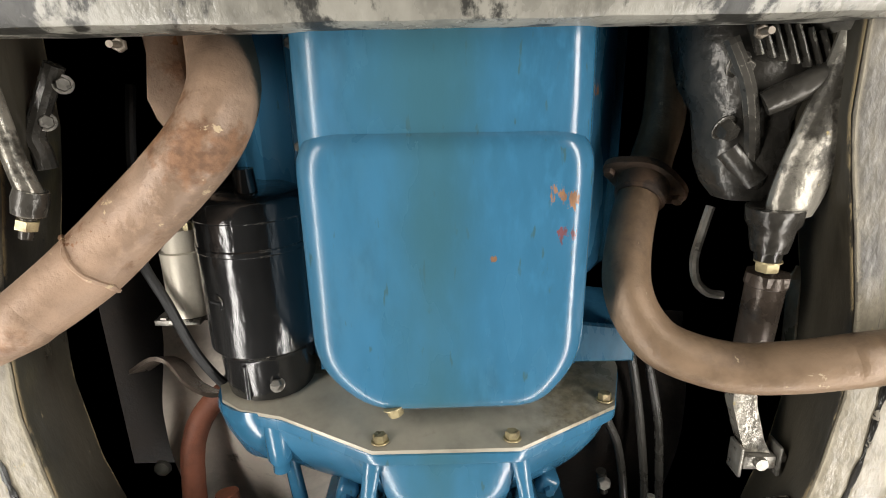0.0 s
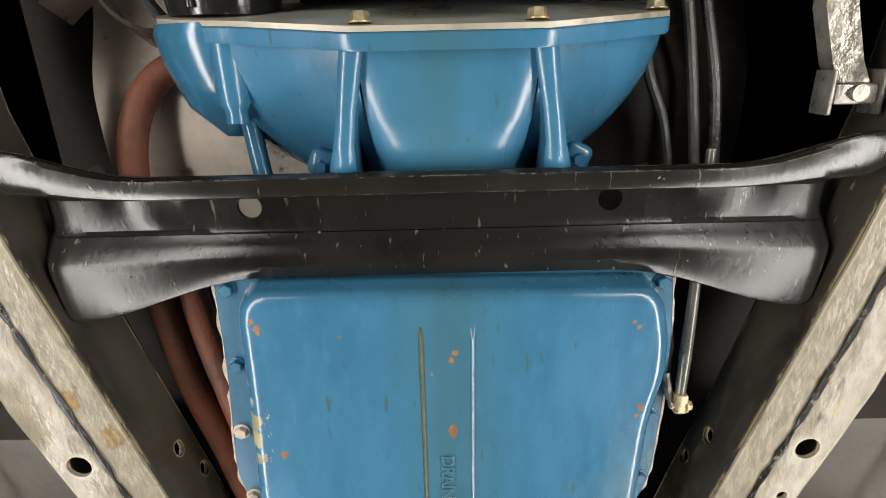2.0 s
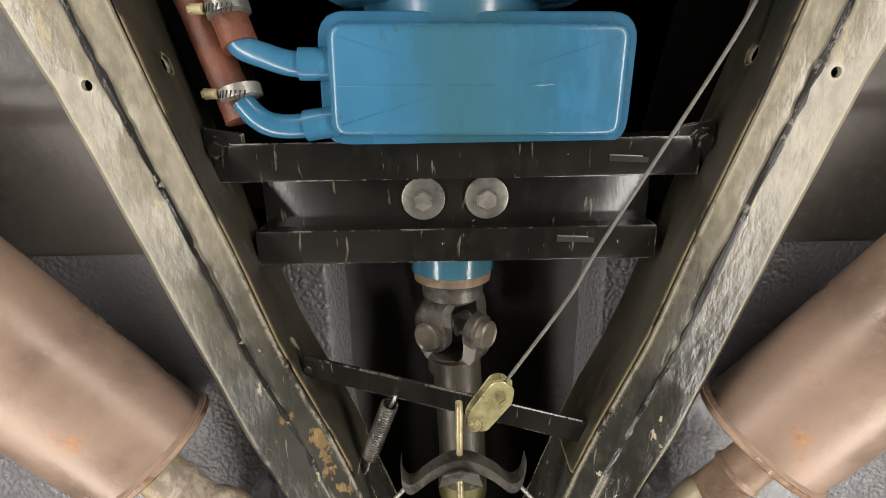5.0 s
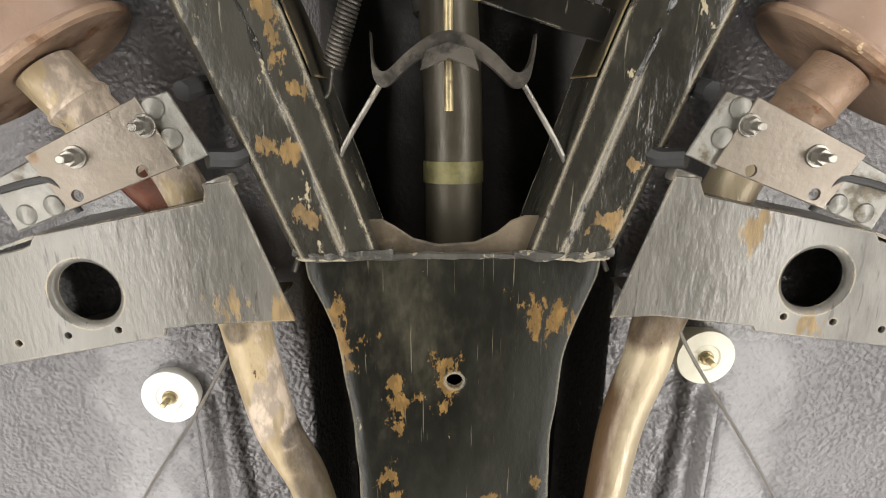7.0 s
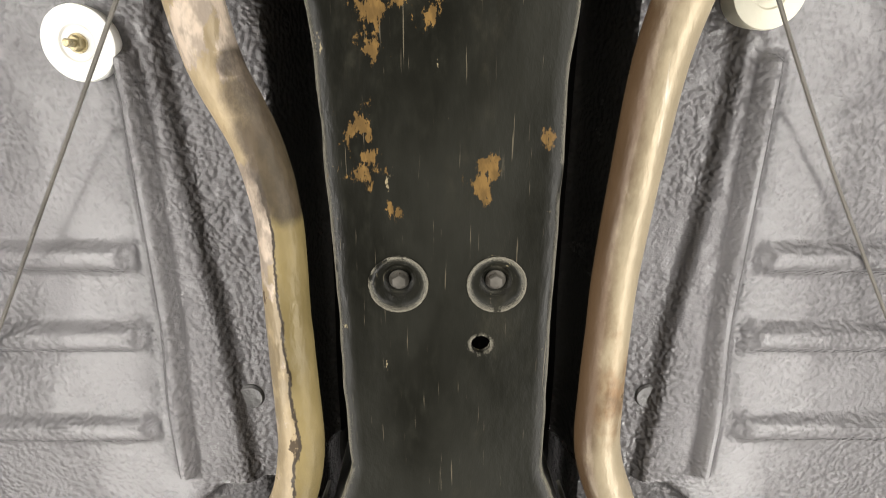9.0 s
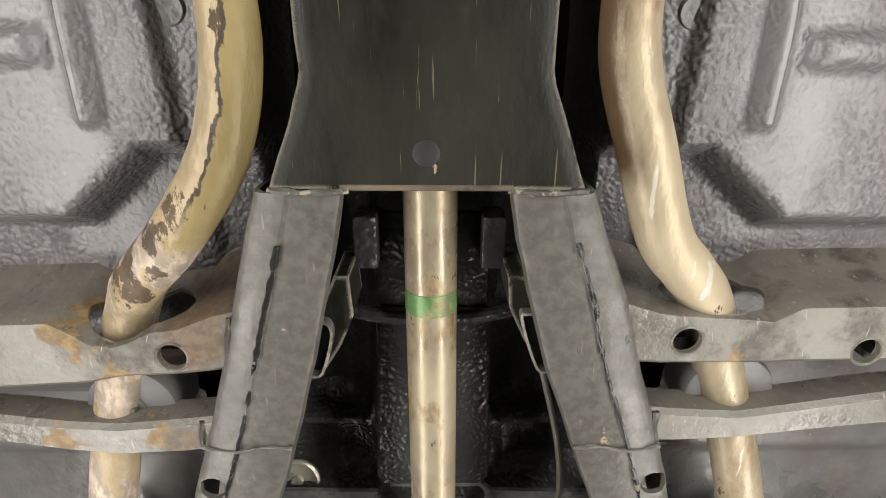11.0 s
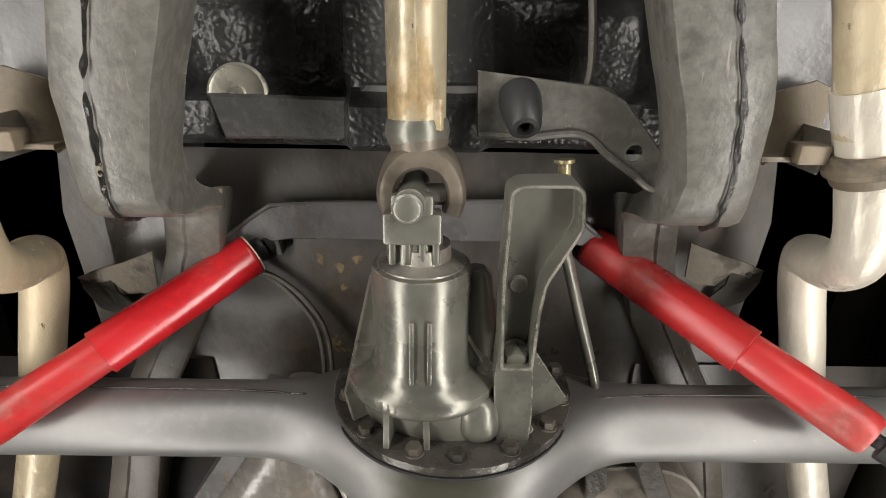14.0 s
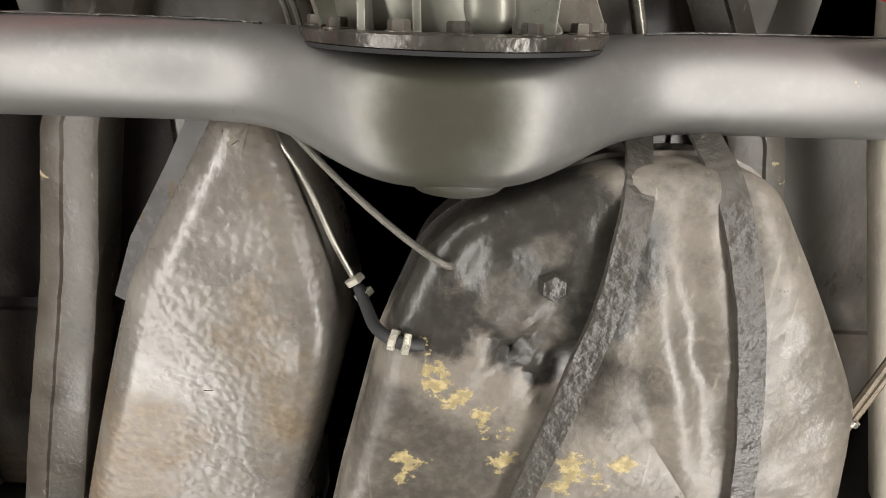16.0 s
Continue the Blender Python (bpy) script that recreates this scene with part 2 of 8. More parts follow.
# fades to a darker brown between y 3.5 and 3.8
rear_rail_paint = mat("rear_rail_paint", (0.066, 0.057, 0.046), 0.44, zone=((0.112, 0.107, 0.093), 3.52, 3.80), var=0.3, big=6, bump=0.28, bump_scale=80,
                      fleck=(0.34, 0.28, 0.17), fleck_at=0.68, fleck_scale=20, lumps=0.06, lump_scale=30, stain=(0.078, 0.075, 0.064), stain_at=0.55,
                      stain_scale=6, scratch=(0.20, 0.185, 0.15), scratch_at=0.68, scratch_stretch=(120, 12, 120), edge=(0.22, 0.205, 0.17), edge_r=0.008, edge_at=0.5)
seam_mat = mat("black_seam_sealer", (0.016, 0.015, 0.013), 0.35, var=0.5, bump=0.8, bump_scale=60, fleck=(0.20, 0.18, 0.14), fleck_at=0.60, fleck_scale=34)
weld = mat("weld_bead", (0.075, 0.072, 0.062), 0.45, 0.2, var=0.5, bump=0.8, bump_scale=60, fleck=(0.34, 0.30, 0.22), fleck_at=0.58, fleck_scale=30)
undercoat = mat("grey_undercoat", (0.165, 0.160, 0.163), 0.25, var=0.06, big=3, bump=0.45, bump_scale=190, lumps=0.0,
                cells=0.45, cell_scale=150, coat=0.3, rough_var=0.02, stain=(0.140, 0.134, 0.134), stain_at=0.56, stain_scale=3, soft=0.2)
tar = mat("black_tar_undercoat", (0.030, 0.030, 0.029), 0.36, var=0.3, bump=0.25, bump_scale=90, lumps=0.08, lump_scale=16, cells=0.32, cell_scale=130, rough_var=0.05,
          spots=[((0.030, 0.030, 0.030), 0.9, 0.10, [(-0.12, 3.29, 0.05), (-0.13, 3.33, 0.04), (0.20, 3.31, 0.035), (-0.22, 3.42, 0.05)])])
tar_grey = mat("grey_tarred_steel", (0.115, 0.113, 0.110), 0.36, var=0.3, big=6, bump=0.4, bump_scale=70, lumps=0.12, lump_scale=30, stain=(0.04, 0.04, 0.04), stain_at=0.58)
hanger_steel = mat("brown_tinged_steel", (0.140, 0.118, 0.092), 0.42, 0.45, var=0.3, big=14, stain=(0.14, 0.09, 0.05), stain_at=0.6, stain_scale=20)
hanger_grey = mat("dull_grey_strap_end", (0.17, 0.165, 0.145), 0.42, 0.3, var=0.3, big=14, stain=(0.09, 0.075, 0.05), stain_at=0.55, stain_scale=18, bump=0.2)
# near-black: the unlit depth of shell and tunnel is put into this colour
dark_shell = mat("shade_black_shell", (0.024, 0.021, 0.018), 0.55, var=0.5, bump=0.3)
grey_body = mat("grey_body_paint", (0.108, 0.104, 0.102), 0.36, var=0.3, big=4, bump=0.25, bump_scale=40,
                stain=(0.085, 0.066, 0.047), stain_at=0.50, stain_scale=4.5, soft=0.2, fleck=(0.26, 0.20, 0.13), fleck_at=0.68, fleck_scale=30,
                scratch=(0.11, 0.085, 0.055), scratch_at=0.66, scratch_stretch=(40, 3, 40))
toe_paint = mat("stained_primer", (0.56, 0.49, 0.41), 0.6, var=0.25, big=6, stain=(0.12, 0.10, 0.08), stain_at=0.58, stain_scale=9, bump=0.2)
pipe_rusty = mat("rusty_exhaust_steel", (0.32, 0.215, 0.145), 0.50, 0.15, var=0.28, big=9, stain=(0.20, 0.105, 0.055), stain_at=0.53,
                 stain_scale=8, fleck=(0.56, 0.43, 0.27), fleck_at=0.64, fleck_scale=26, patch=(0.27, 0.12, 0.05), patch_at=0.64, patch_scale=12, bump=0.5, bump_scale=70)
rust_flange = mat("rust_brown_flange", (0.105, 0.060, 0.034), 0.55, 0.1, var=0.4, big=14, stain=(0.045, 0.028, 0.018), stain_at=0.52, stain_scale=14, bump=0.4)
pipe_dark = mat("burnt_exhaust_steel", (0.185, 0.124, 0.076), 0.44, 0.2, var=0.35, big=8, stain=(0.055, 0.038, 0.028), stain_at=0.47, soft=0.25, stain_scale=6, bump=0.4,
                bump_scale=70, fleck=(0.42, 0.33, 0.22), fleck_at=0.66, fleck_scale=24)
# sides: the brown tint paints the shade of the right pipe's inner half
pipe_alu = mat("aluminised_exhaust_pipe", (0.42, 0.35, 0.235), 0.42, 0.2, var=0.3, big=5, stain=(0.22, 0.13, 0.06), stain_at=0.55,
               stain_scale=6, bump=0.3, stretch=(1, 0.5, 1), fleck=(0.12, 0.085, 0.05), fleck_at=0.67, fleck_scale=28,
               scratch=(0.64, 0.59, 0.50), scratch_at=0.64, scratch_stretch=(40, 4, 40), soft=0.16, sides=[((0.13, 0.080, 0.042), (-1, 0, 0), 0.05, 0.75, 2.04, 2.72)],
               spots=[((0.085, 0.048, 0.026), 1.0, 0.6, [(0.262, 1.985, 0.04), (0.232, 2.0, 0.035)])])
# inner half: ochre scale and a crack; the burnt spots also paint its shade
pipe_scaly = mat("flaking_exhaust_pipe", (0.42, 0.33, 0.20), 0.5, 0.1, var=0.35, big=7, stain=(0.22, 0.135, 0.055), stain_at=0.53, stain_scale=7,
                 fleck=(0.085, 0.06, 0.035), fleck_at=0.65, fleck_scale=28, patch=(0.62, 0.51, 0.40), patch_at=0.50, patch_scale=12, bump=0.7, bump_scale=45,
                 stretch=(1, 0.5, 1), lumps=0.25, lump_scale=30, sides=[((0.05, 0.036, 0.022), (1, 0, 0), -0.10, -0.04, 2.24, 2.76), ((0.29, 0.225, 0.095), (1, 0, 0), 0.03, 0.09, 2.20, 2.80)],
                 spots=[((0.075, 0.055, 0.036), 0.8, 0.6, [(-0.190, 2.18, 0.034), (-0.178, 2.215, 0.040), (-0.168, 2.25, 0.040), (-0.165, 2.285, 0.036), (-0.262, 2.0, 0.020), (-0.205, 2.15, 0.02)]),
                        ((0.10, 0.065, 0.035), 0.15, 0.6, [(-0.30, 2.86, 0.03), (-0.32, 2.84, 0.028), (-0.28, 2.80, 0.025), (-0.25, 2.77, 0.02)])])
muffler_mat = mat("rust_bloom_muffler", (0.26, 0.178, 0.132), 0.40, 0.15, var=0.3, big=6, stain=(0.40, 0.19, 0.08), stain_at=0.63,
                  stain_scale=6, bump=0.15, fleck=(0.55, 0.50, 0.44), fleck_at=0.72, fleck_scale=14)
shaft_mat = mat("bare_driveshaft_tube", (0.37, 0.315, 0.215), 0.38, 0.3, var=0.3, big=10, stain=(0.27, 0.19, 0.09), stain_at=0.50,
                stain_scale=16, bump=0.06, stretch=(1, 0.5, 1), fleck=(0.10, 0.075, 0.04), fleck_at=0.655, fleck_scale=28, scratch=(0.55, 0.48, 0.36), scratch_at=0.64)
# dim copy of the shaft steel, the tunnel's shade put into its colour
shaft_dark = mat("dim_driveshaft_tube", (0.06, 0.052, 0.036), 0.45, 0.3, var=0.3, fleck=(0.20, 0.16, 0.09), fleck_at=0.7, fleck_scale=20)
cast = mat("grey_cast_iron_paint", (0.165, 0.162, 0.136), 0.37, 0.55, var=0.22, big=8, bump=0.12, bump_scale=60, stain=(0.040, 0.038, 0.029),
           stain_at=0.58, soft=0.25, stain_scale=9, fleck=(0.36, 0.33, 0.25), fleck_at=0.75, fleck_scale=30, edge=(0.36, 0.34, 0.29), edge_r=0.004, edge_at=0.47)
axle_mat = mat("silver_grey_axle_paint", (0.155, 0.152, 0.146), 0.47, 0.5, var=0.12, big=3, bump=0.08, bump_scale=60, rough_var=0.03, stain=(0.075, 0.068, 0.048),
               stain_at=0.62, stain_scale=6, fleck=(0.40, 0.31, 0.12), fleck_at=0.70, fleck_scale=22, 
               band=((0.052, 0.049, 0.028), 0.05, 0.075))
steel = mat("dull_steel", (0.25, 0.235, 0.205), 0.4, 0.6, var=0.35, big=20, stain=(0.10, 0.08, 0.06), stain_at=0.6, stain_scale=30)
brass = mat("yellow_zinc_bolt", (0.36, 0.30, 0.17), 0.42, 0.5, var=0.4, fine=200, big=40, stain=(0.16, 0.12, 0.07), stain_at=0.58, stain_scale=50)
red_paint = mat("red_shock_paint", (0.49, 0.014, 0.019), 0.3, var=0.18, bump=0.05, coat=0.2, stain=(0.38, 0.05, 0.045), stain_at=0.56, stain_scale=8, soft=0.25, fleck=(0.55, 0.30, 0.28), fleck_at=0.76)
red_dusty = mat("dusty_red_shock_paint", (0.42, 0.022, 0.022), 0.36, var=0.2, bump=0.05, stain=(0.31, 0.12, 0.10), stain_at=0.46, stain_scale=8, soft=0.3, fleck=(0.20, 0.12, 0.07), fleck_at=0.69, fleck_scale=24)
rubber = mat("black_rubber", (0.02, 0.02, 0.02), 0.55, var=0.3)
hose_mat = mat("rust_orange_hose", (0.15, 0.05, 0.026), 0.6, var=0.4, big=12, bump=0.4, stain=(0.09, 0.045, 0.03), stain_at=0.55, stain_scale=8)
bright_nut = mat("bright_plated_nut", (0.50, 0.48, 0.40), 0.35, 0.5, var=0.2, big=30)
white_plastic = mat("white_plastic", (0.80, 0.79, 0.74), 0.4, var=0.05)
cream_plastic = mat("cream_plastic", (0.72, 0.69, 0.55), 0.42, var=0.06)
cream_metal = mat("cream_solenoid_can", (0.60, 0.55, 0.45), 0.4, 0.2, var=0.15)
gasket_mat = mat("pale_gasket", (0.50, 0.42, 0.33), 0.7, var=0.4, big=40, stain=(0.45, 0.06, 0.04), stain_at=0.68, stain_scale=30)
tank_mat = mat("stained_fuel_tank_steel", (0.150, 0.133, 0.111), 0.46, 0.0, var=0.35, big=5, stain=(0.075, 0.066, 0.053), stain_at=0.50, soft=0.18,
               stain_scale=5, fleck=(0.07, 0.064, 0.055), fleck_at=0.68, fleck_scale=26, bump=0.3, bump_scale=80, lumps=0.16, lump_scale=12, scratch=(0.20, 0.18, 0.145), scratch_at=0.66, scratch_stretch=(60, 5, 60), cells=0.15, cell_scale=60,
               # brown spots are stains, but the one at x 0.30 paints dent shade
               spots=[((0.062, 0.055, 0.044), 1.0, 0.5, [(0.02, 4.34, 0.11), (0.09, 4.37, 0.10), (0.05, 4.44, 0.12), (-0.01, 4.27, 0.06), (0.30, 4.24, 0.07)]),
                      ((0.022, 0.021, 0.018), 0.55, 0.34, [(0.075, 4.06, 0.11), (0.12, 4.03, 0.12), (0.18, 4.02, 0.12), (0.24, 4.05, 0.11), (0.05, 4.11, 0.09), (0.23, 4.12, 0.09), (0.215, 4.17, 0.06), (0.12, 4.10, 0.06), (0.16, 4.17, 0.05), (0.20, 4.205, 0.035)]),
                      ((0.105, 0.095, 0.080), 0.8, 0.45, [(0.145, 4.105, 0.045), (0.175, 4.125, 0.05), (0.20, 4.15, 0.035), (0.19, 4.035, 0.03)]),
                      ((0.40, 0.32, 0.15), 0.12, 0.65, [(0.044, 4.172, 0.014), (0.052, 4.20, 0.016), (0.065, 4.225, 0.022), (0.092, 4.245, 0.022), (0.125, 4.272, 0.018), (0.145, 4.315, 0.014), (0.16, 4.355, 0.02), (0.325, 4.356, 0.02), (0.022, 4.379, 0.022), (0.015, 4.36, 0.014),
                                                       (0.26, 4.37, 0.03), (0.30, 4.40, 0.016), (0.245, 4.40, 0.02)])])
duct_mat = mat("orange_peel_grey_panel", (0.138, 0.127, 0.113), 0.36, 0.0, var=0.3, big=5, stain=(0.125, 0.095, 0.06), stain_at=0.54, soft=0.2,
               stain_scale=3, bump=0.12, bump_scale=110, fleck=(0.09, 0.08, 0.07), fleck_at=0.74, fleck_scale=24, cells=0.18, cell_scale=85,
               spots=[((0.17, 0.115, 0.06), 1.5, 0.5, [(-0.495, 4.33, 0.08), (-0.38, 4.40, 0.10), (-0.477, 4.52, 0.12)])])
streaked_plate = mat("streaked_grey_plate", (0.148, 0.140, 0.122), 0.36, 0.1, var=0.25, big=5, stain=(0.07, 0.066, 0.058), stain_at=0.52, stain_scale=5, soft=0.2,
                     bump=0.2, bump_scale=130, stretch=(1, 0.3, 1), fleck=(0.36, 0.25, 0.11), fleck_at=0.69, fleck_scale=20, scratch=(0.080, 0.075, 0.064),
                     scratch_at=0.63, scratch_stretch=(120, 14, 120), edge=(0.42, 0.36, 0.25), edge_r=0.005, edge_at=0.46,
                     spots=[((0.28, 0.19, 0.08), 0.15, 0.6, [(-0.25, 1.965, 0.03), (-0.20, 1.97, 0.02), (0.33, 1.87, 0.022), (0.36, 1.86, 0.016), (0.42, 1.99, 0.02)])])
arm_mat = mat("weathered_grey_pressing", (0.165, 0.152, 0.128), 0.38, 0.05, var=0.3, big=6, stain=(0.09, 0.08, 0.064), stain_at=0.53, stain_scale=6, bump=0.3, bump_scale=80,
              scratch=(0.30, 0.28, 0.23), scratch_at=0.66, scratch_stretch=(120, 14, 60), edge=(0.36, 0.33, 0.27), edge_r=0.006, edge_at=0.5,
              spots=[((0.16, 0.105, 0.06), 0.9, 0.55, [(-0.26, 2.935, 0.05), (-0.24, 2.90, 0.04), (-0.30, 3.085, 0.03)]), ((0.32, 0.21, 0.09), 0.15, 0.6, [(-0.40, 2.93, 0.03), (-0.36, 2.985, 0.02), (-0.33, 3.08, 0.02), (-0.45, 3.09, 0.03), (0.37, 2.96, 0.014)])])
greasy = mat("greasy_dark_casting", (0.050, 0.046, 0.039), 0.26, 0.3, var=0.5, big=12, bump=0.3, bump_scale=70, lumps=0.4, lump_scale=16, stain=(0.02, 0.019, 0.016), stain_at=0.47, soft=0.25,
             stain_scale=9, fleck=(0.30, 0.28, 0.22), fleck_at=0.71, fleck_scale=30, edge=(0.36, 0.33, 0.27), edge_r=0.003, edge_at=0.52)
pipe_pale = mat("pale_silver_pipe", (0.60, 0.55, 0.46), 0.42, 0.2, var=0.2, big=5, stain=(0.34, 0.25, 0.14), stain_at=0.58, stain_scale=5, bump=0.25, stretch=(1, 0.4, 1),
                fleck=(0.20, 0.15, 0.09), fleck_at=0.70, fleck_scale=26, soft=0.16)
strap_mat = mat("tarred_strap", (0.038, 0.034, 0.028), 0.48, var=0.35, bump=0.5, bump_scale=60, lumps=0.3, lump_scale=50, cells=0.15, cell_scale=90, fleck=(0.45, 0.36, 0.2), fleck_at=0.74)
cable_sheath = mat("dark_cable_sheath", (0.045, 0.042, 0.036), 0.4, var=0.4, big=12, bump=0.3, bump_scale=200)
wire_mat = mat("dull_cable", (0.16, 0.15, 0.13), 0.5, 0.5, var=0.3, bump=0.5, bump_scale=400)
green_paint = mat("green_paint_mark", (0.14, 0.27, 0.10), 0.45, 0.3, var=0.3, big=30, stain=(0.27, 0.26, 0.13), stain_at=0.49, stain_scale=18)
clip_zinc = mat("yellow_passivated_clip", (0.42, 0.38, 0.19), 0.38, 0.5, var=0.3, big=30, stain=(0.24, 0.19, 0.08), stain_at=0.58, stain_scale=30)
zinc_pad = mat("pale_zinc_pad", (0.17, 0.17, 0.17), 0.5, 0.1, var=0.2, big=8, stain=(0.17, 0.16, 0.14), stain_at=0.56, stain_scale=9, soft=0.2, bump=0.1)
yellow_mark = mat("faded_yellow_mark", (0.16, 0.145, 0.06), 0.5, 0.1, var=0.4, big=40)
concrete = mat("workshop_concrete", (0.24, 0.238, 0.23), 0.6, var=0.2, big=1.5)
wall_paint = mat("workshop_wall_paint", (0.45, 0.45, 0.44), 0.7, var=0.08, big=1)
# black for solid pieces that paint the dark of slots, gaps and holes
hole_black = mat("gap_shade_black", (0.006, 0.006, 0.006), 0.8, var=0.2)
perch_mat = mat("tan_stained_bracket", (0.095, 0.078, 0.054), 0.5, 0.1, var=0.4, big=14, stain=(0.045, 0.036, 0.026), stain_at=0.52, stain_scale=18, bump=0.3)
perch_side = mat("dull_bracket_side", (0.060, 0.054, 0.044), 0.5, 0.1, var=0.35, big=12, stain=(0.03, 0.026, 0.02), stain_at=0.55, stain_scale=14, bump=0.3)
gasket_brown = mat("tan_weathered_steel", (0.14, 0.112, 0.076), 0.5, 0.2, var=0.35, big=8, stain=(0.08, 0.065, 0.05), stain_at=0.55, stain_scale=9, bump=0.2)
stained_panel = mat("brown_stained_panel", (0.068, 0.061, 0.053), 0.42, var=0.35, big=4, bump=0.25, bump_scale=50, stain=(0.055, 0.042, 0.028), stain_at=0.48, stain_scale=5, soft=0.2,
                    fleck=(0.30, 0.22, 0.12), fleck_at=0.69, fleck_scale=34, stretch=(1, 0.6, 1),
                    spots=[((0.26, 0.19, 0.09), 0.15, 0.5, [(-0.16, 3.66, 0.012), (-0.13, 3.68, 0.010), (-0.10, 3.66, 0.008), (-0.12, 3.72, 0.008), (-0.15, 3.86, 0.02)])])
link_mat = mat("dark_brown_link_tube", (0.075, 0.058, 0.045), 0.36, 0.4, var=0.4, big=12, stain=(0.02, 0.018, 0.015), stain_at=0.52, stain_scale=14, soft=0.15, bump=0.2)
worn_front = mat("chipped_front_member_paint", (0.21, 0.20, 0.17), 0.30, 0.05, var=0.4, big=9, stain=(0.026, 0.025, 0.021), stain_at=0.49, stain_scale=16, soft=0.08, stretch=(1, 0.5, 1),
                 bump=0.35, bump_scale=70, fleck=(0.36, 0.22, 0.08), fleck_at=0.69, fleck_scale=20)
# black-brown panels in deep places; on the left trunk floor it paints shade
dark_panel_mat = mat("shade_black_brown_panel", (0.010, 0.008, 0.0065), 0.6, spec=0.12, var=0.6, big=6, stain=(0.020, 0.014, 0.010), stain_at=0.5, stain_scale=5, soft=0.2, bump=0.3)

# ---- shape helpers ----
FRONT = -0.12      # datum of the engine and gearbox group along the car
origin_y = [0.0]
MID = 0.01         # the car's centre line


def mesh_of(name, bm, material, angle=35, smooth=True):
    bmesh.ops.remove_doubles(bm, verts=bm.verts, dist=1e-5)
    bmesh.ops.recalc_face_normals(bm, faces=bm.faces)
    lim = radians(angle)
    for f in bm.faces:
        f.smooth = smooth
    for e in bm.edges:
        if len(e.link_faces) == 2 and e.calc_face_angle(0) > lim:
            e.smooth = False
    me = bpy.data.meshes.new(name)
    bm.to_mesh(me)
    bm.free()
    me.materials.append(material)
    return me


def part(name, bm, material, parent=None, label="", angle=35):
    """One mesh object under a thing or under a part."""
    if origin_y[0]:
        bmesh.ops.translate(bm, verts=bm.verts, vec=(0, origin_y[0], 0))
    ob = new(name, mesh_of(name, bm, material, angle))
    if parent is not None:
        ob.parent = parent
        top = parent
        while top.parent is not None:
            top = top.parent
        ob.matrix_parent_inverse = Matrix.Translation(-top.location) if parent is top else Matrix.Identity(4)
    if label:
        ob["label"] = label
    return ob


def thing(name, label, category, base, group="", kind=""):
    ob = new(name)
    ob.empty_display_size = 0.05
    ob.location = (base[0], base[1] + origin_y[0], base[2])
    return tagged(ob, label, category, group, kind)


def B():
    return bmesh.new()


def ring(bm, pts):
    return [bm.verts.new(p) for p in pts]


def loft(bm, rings, cap=True, closed=True):
    rows = [ring(bm, r) for r in rings]
    n = len(rows[0])
    for a, b in zip(rows, rows[1:]):
        for i in range(n if closed else n - 1):
            j = (i + 1) % n
            bm.faces.new((a[i], a[j], b[j], b[i]))
    if cap and closed:
        bm.faces.new(rows[0][::-1])
        bm.faces.new(rows[-1])
    return bm


def frame_of(d):
    d = Vector(d).normalized()
    up = Vector((0, 0, 1)) if abs(d.z) < 0.9 else Vector((1, 0, 0))
    u = d.cross(up).normalized()
    return d, u, u.cross(d)


def lathe(bm, p, d, profile, n=28, oval=(1, 1)):
    """Turned body: profile rows are (distance along d, radius)."""
    p = Vector(p)
    d, u, v = frame_of(d)
    rings = []
    for s, r in profile:
        r = max(r, 1e-4)
        rings.append([p + d * s + u * (math.cos(a) * r * oval[0]) + v * (math.sin(a) * r * oval[1])
                      for a in (2 * math.pi * i / n for i in range(n))])
    return loft(bm, rings)


def cyl(bm, p0, p1, r0, r1=None, n=20):
    p0, p1 = Vector(p0), Vector(p1)
    return lathe(bm, p0, p1 - p0, [(0, r0), ((p1 - p0).length, r0 if r1 is None else r1)], n)


def spline(pts, k=6):
    pts = [Vector(p) for p in pts]
    if len(pts) < 3:
        return pts
    ext = [pts[0] * 2 - pts[1]] + pts + [pts[-1] * 2 - pts[-2]]
    out = []
    for i in range(1, len(ext) - 2):
        a, b, c, d = ext[i - 1:i + 3]
        for s in range(k):
            t = s / k
            out.append(0.5 * (2 * b + (c - a) * t + (2 * a - 5 * b + 4 * c - d) * t * t + (3 * b - a - 3 * c + d) * t ** 3))
    out.append(pts[-1])
    return out


def tube(bm, pts, r, n=16, k=6, wob=0.0, cap=True):
    """A pipe along a smooth line; r is a radius or one radius for each given point."""
    line = spline(pts, k)
    m = len(line)
    rs = [r] * m if isinstance(r, (int, float)) else [float(np.interp(i / (m - 1) * (len(r) - 1), range(len(r)), r)) for i in range(m)]
    d, u, v = frame_of(line[1] - line[0])
    rings = []
    for i, p in enumerate(line):
        t = (line[min(i + 1, m - 1)] - line[max(i - 1, 0)]).normalized()
        u = (u - t * u.dot(t)).normalized()
        v = t.cross(u)
        row = []
        for j in range(n):
            a = 2 * math.pi * j / n
            q = u * math.cos(a) + v * math.sin(a)
            w = rs[i]
            if wob:
                w *= 1 + wob * noise.noise((p + q * rs[i]) * 60)
            row.append(p + q * w)
        rings.append(row)
    return loft(bm, rings, cap)


def box(bm, c, size, rot=None, bev=0.0, seg=2):
    m = Matrix.Translation(c) @ (rot or Matrix.Identity(4)) @ Matrix.Diagonal((*size, 1))
    tmp = bmesh.new()
    bmesh.ops.create_cube(tmp, size=1.0, matrix=m)
    if bev:
        bmesh.ops.bevel(tmp, geom=tmp.edges[:], offset=bev, segments=seg, profile=0.5, affect="EDGES")
    return join(bm, tmp)


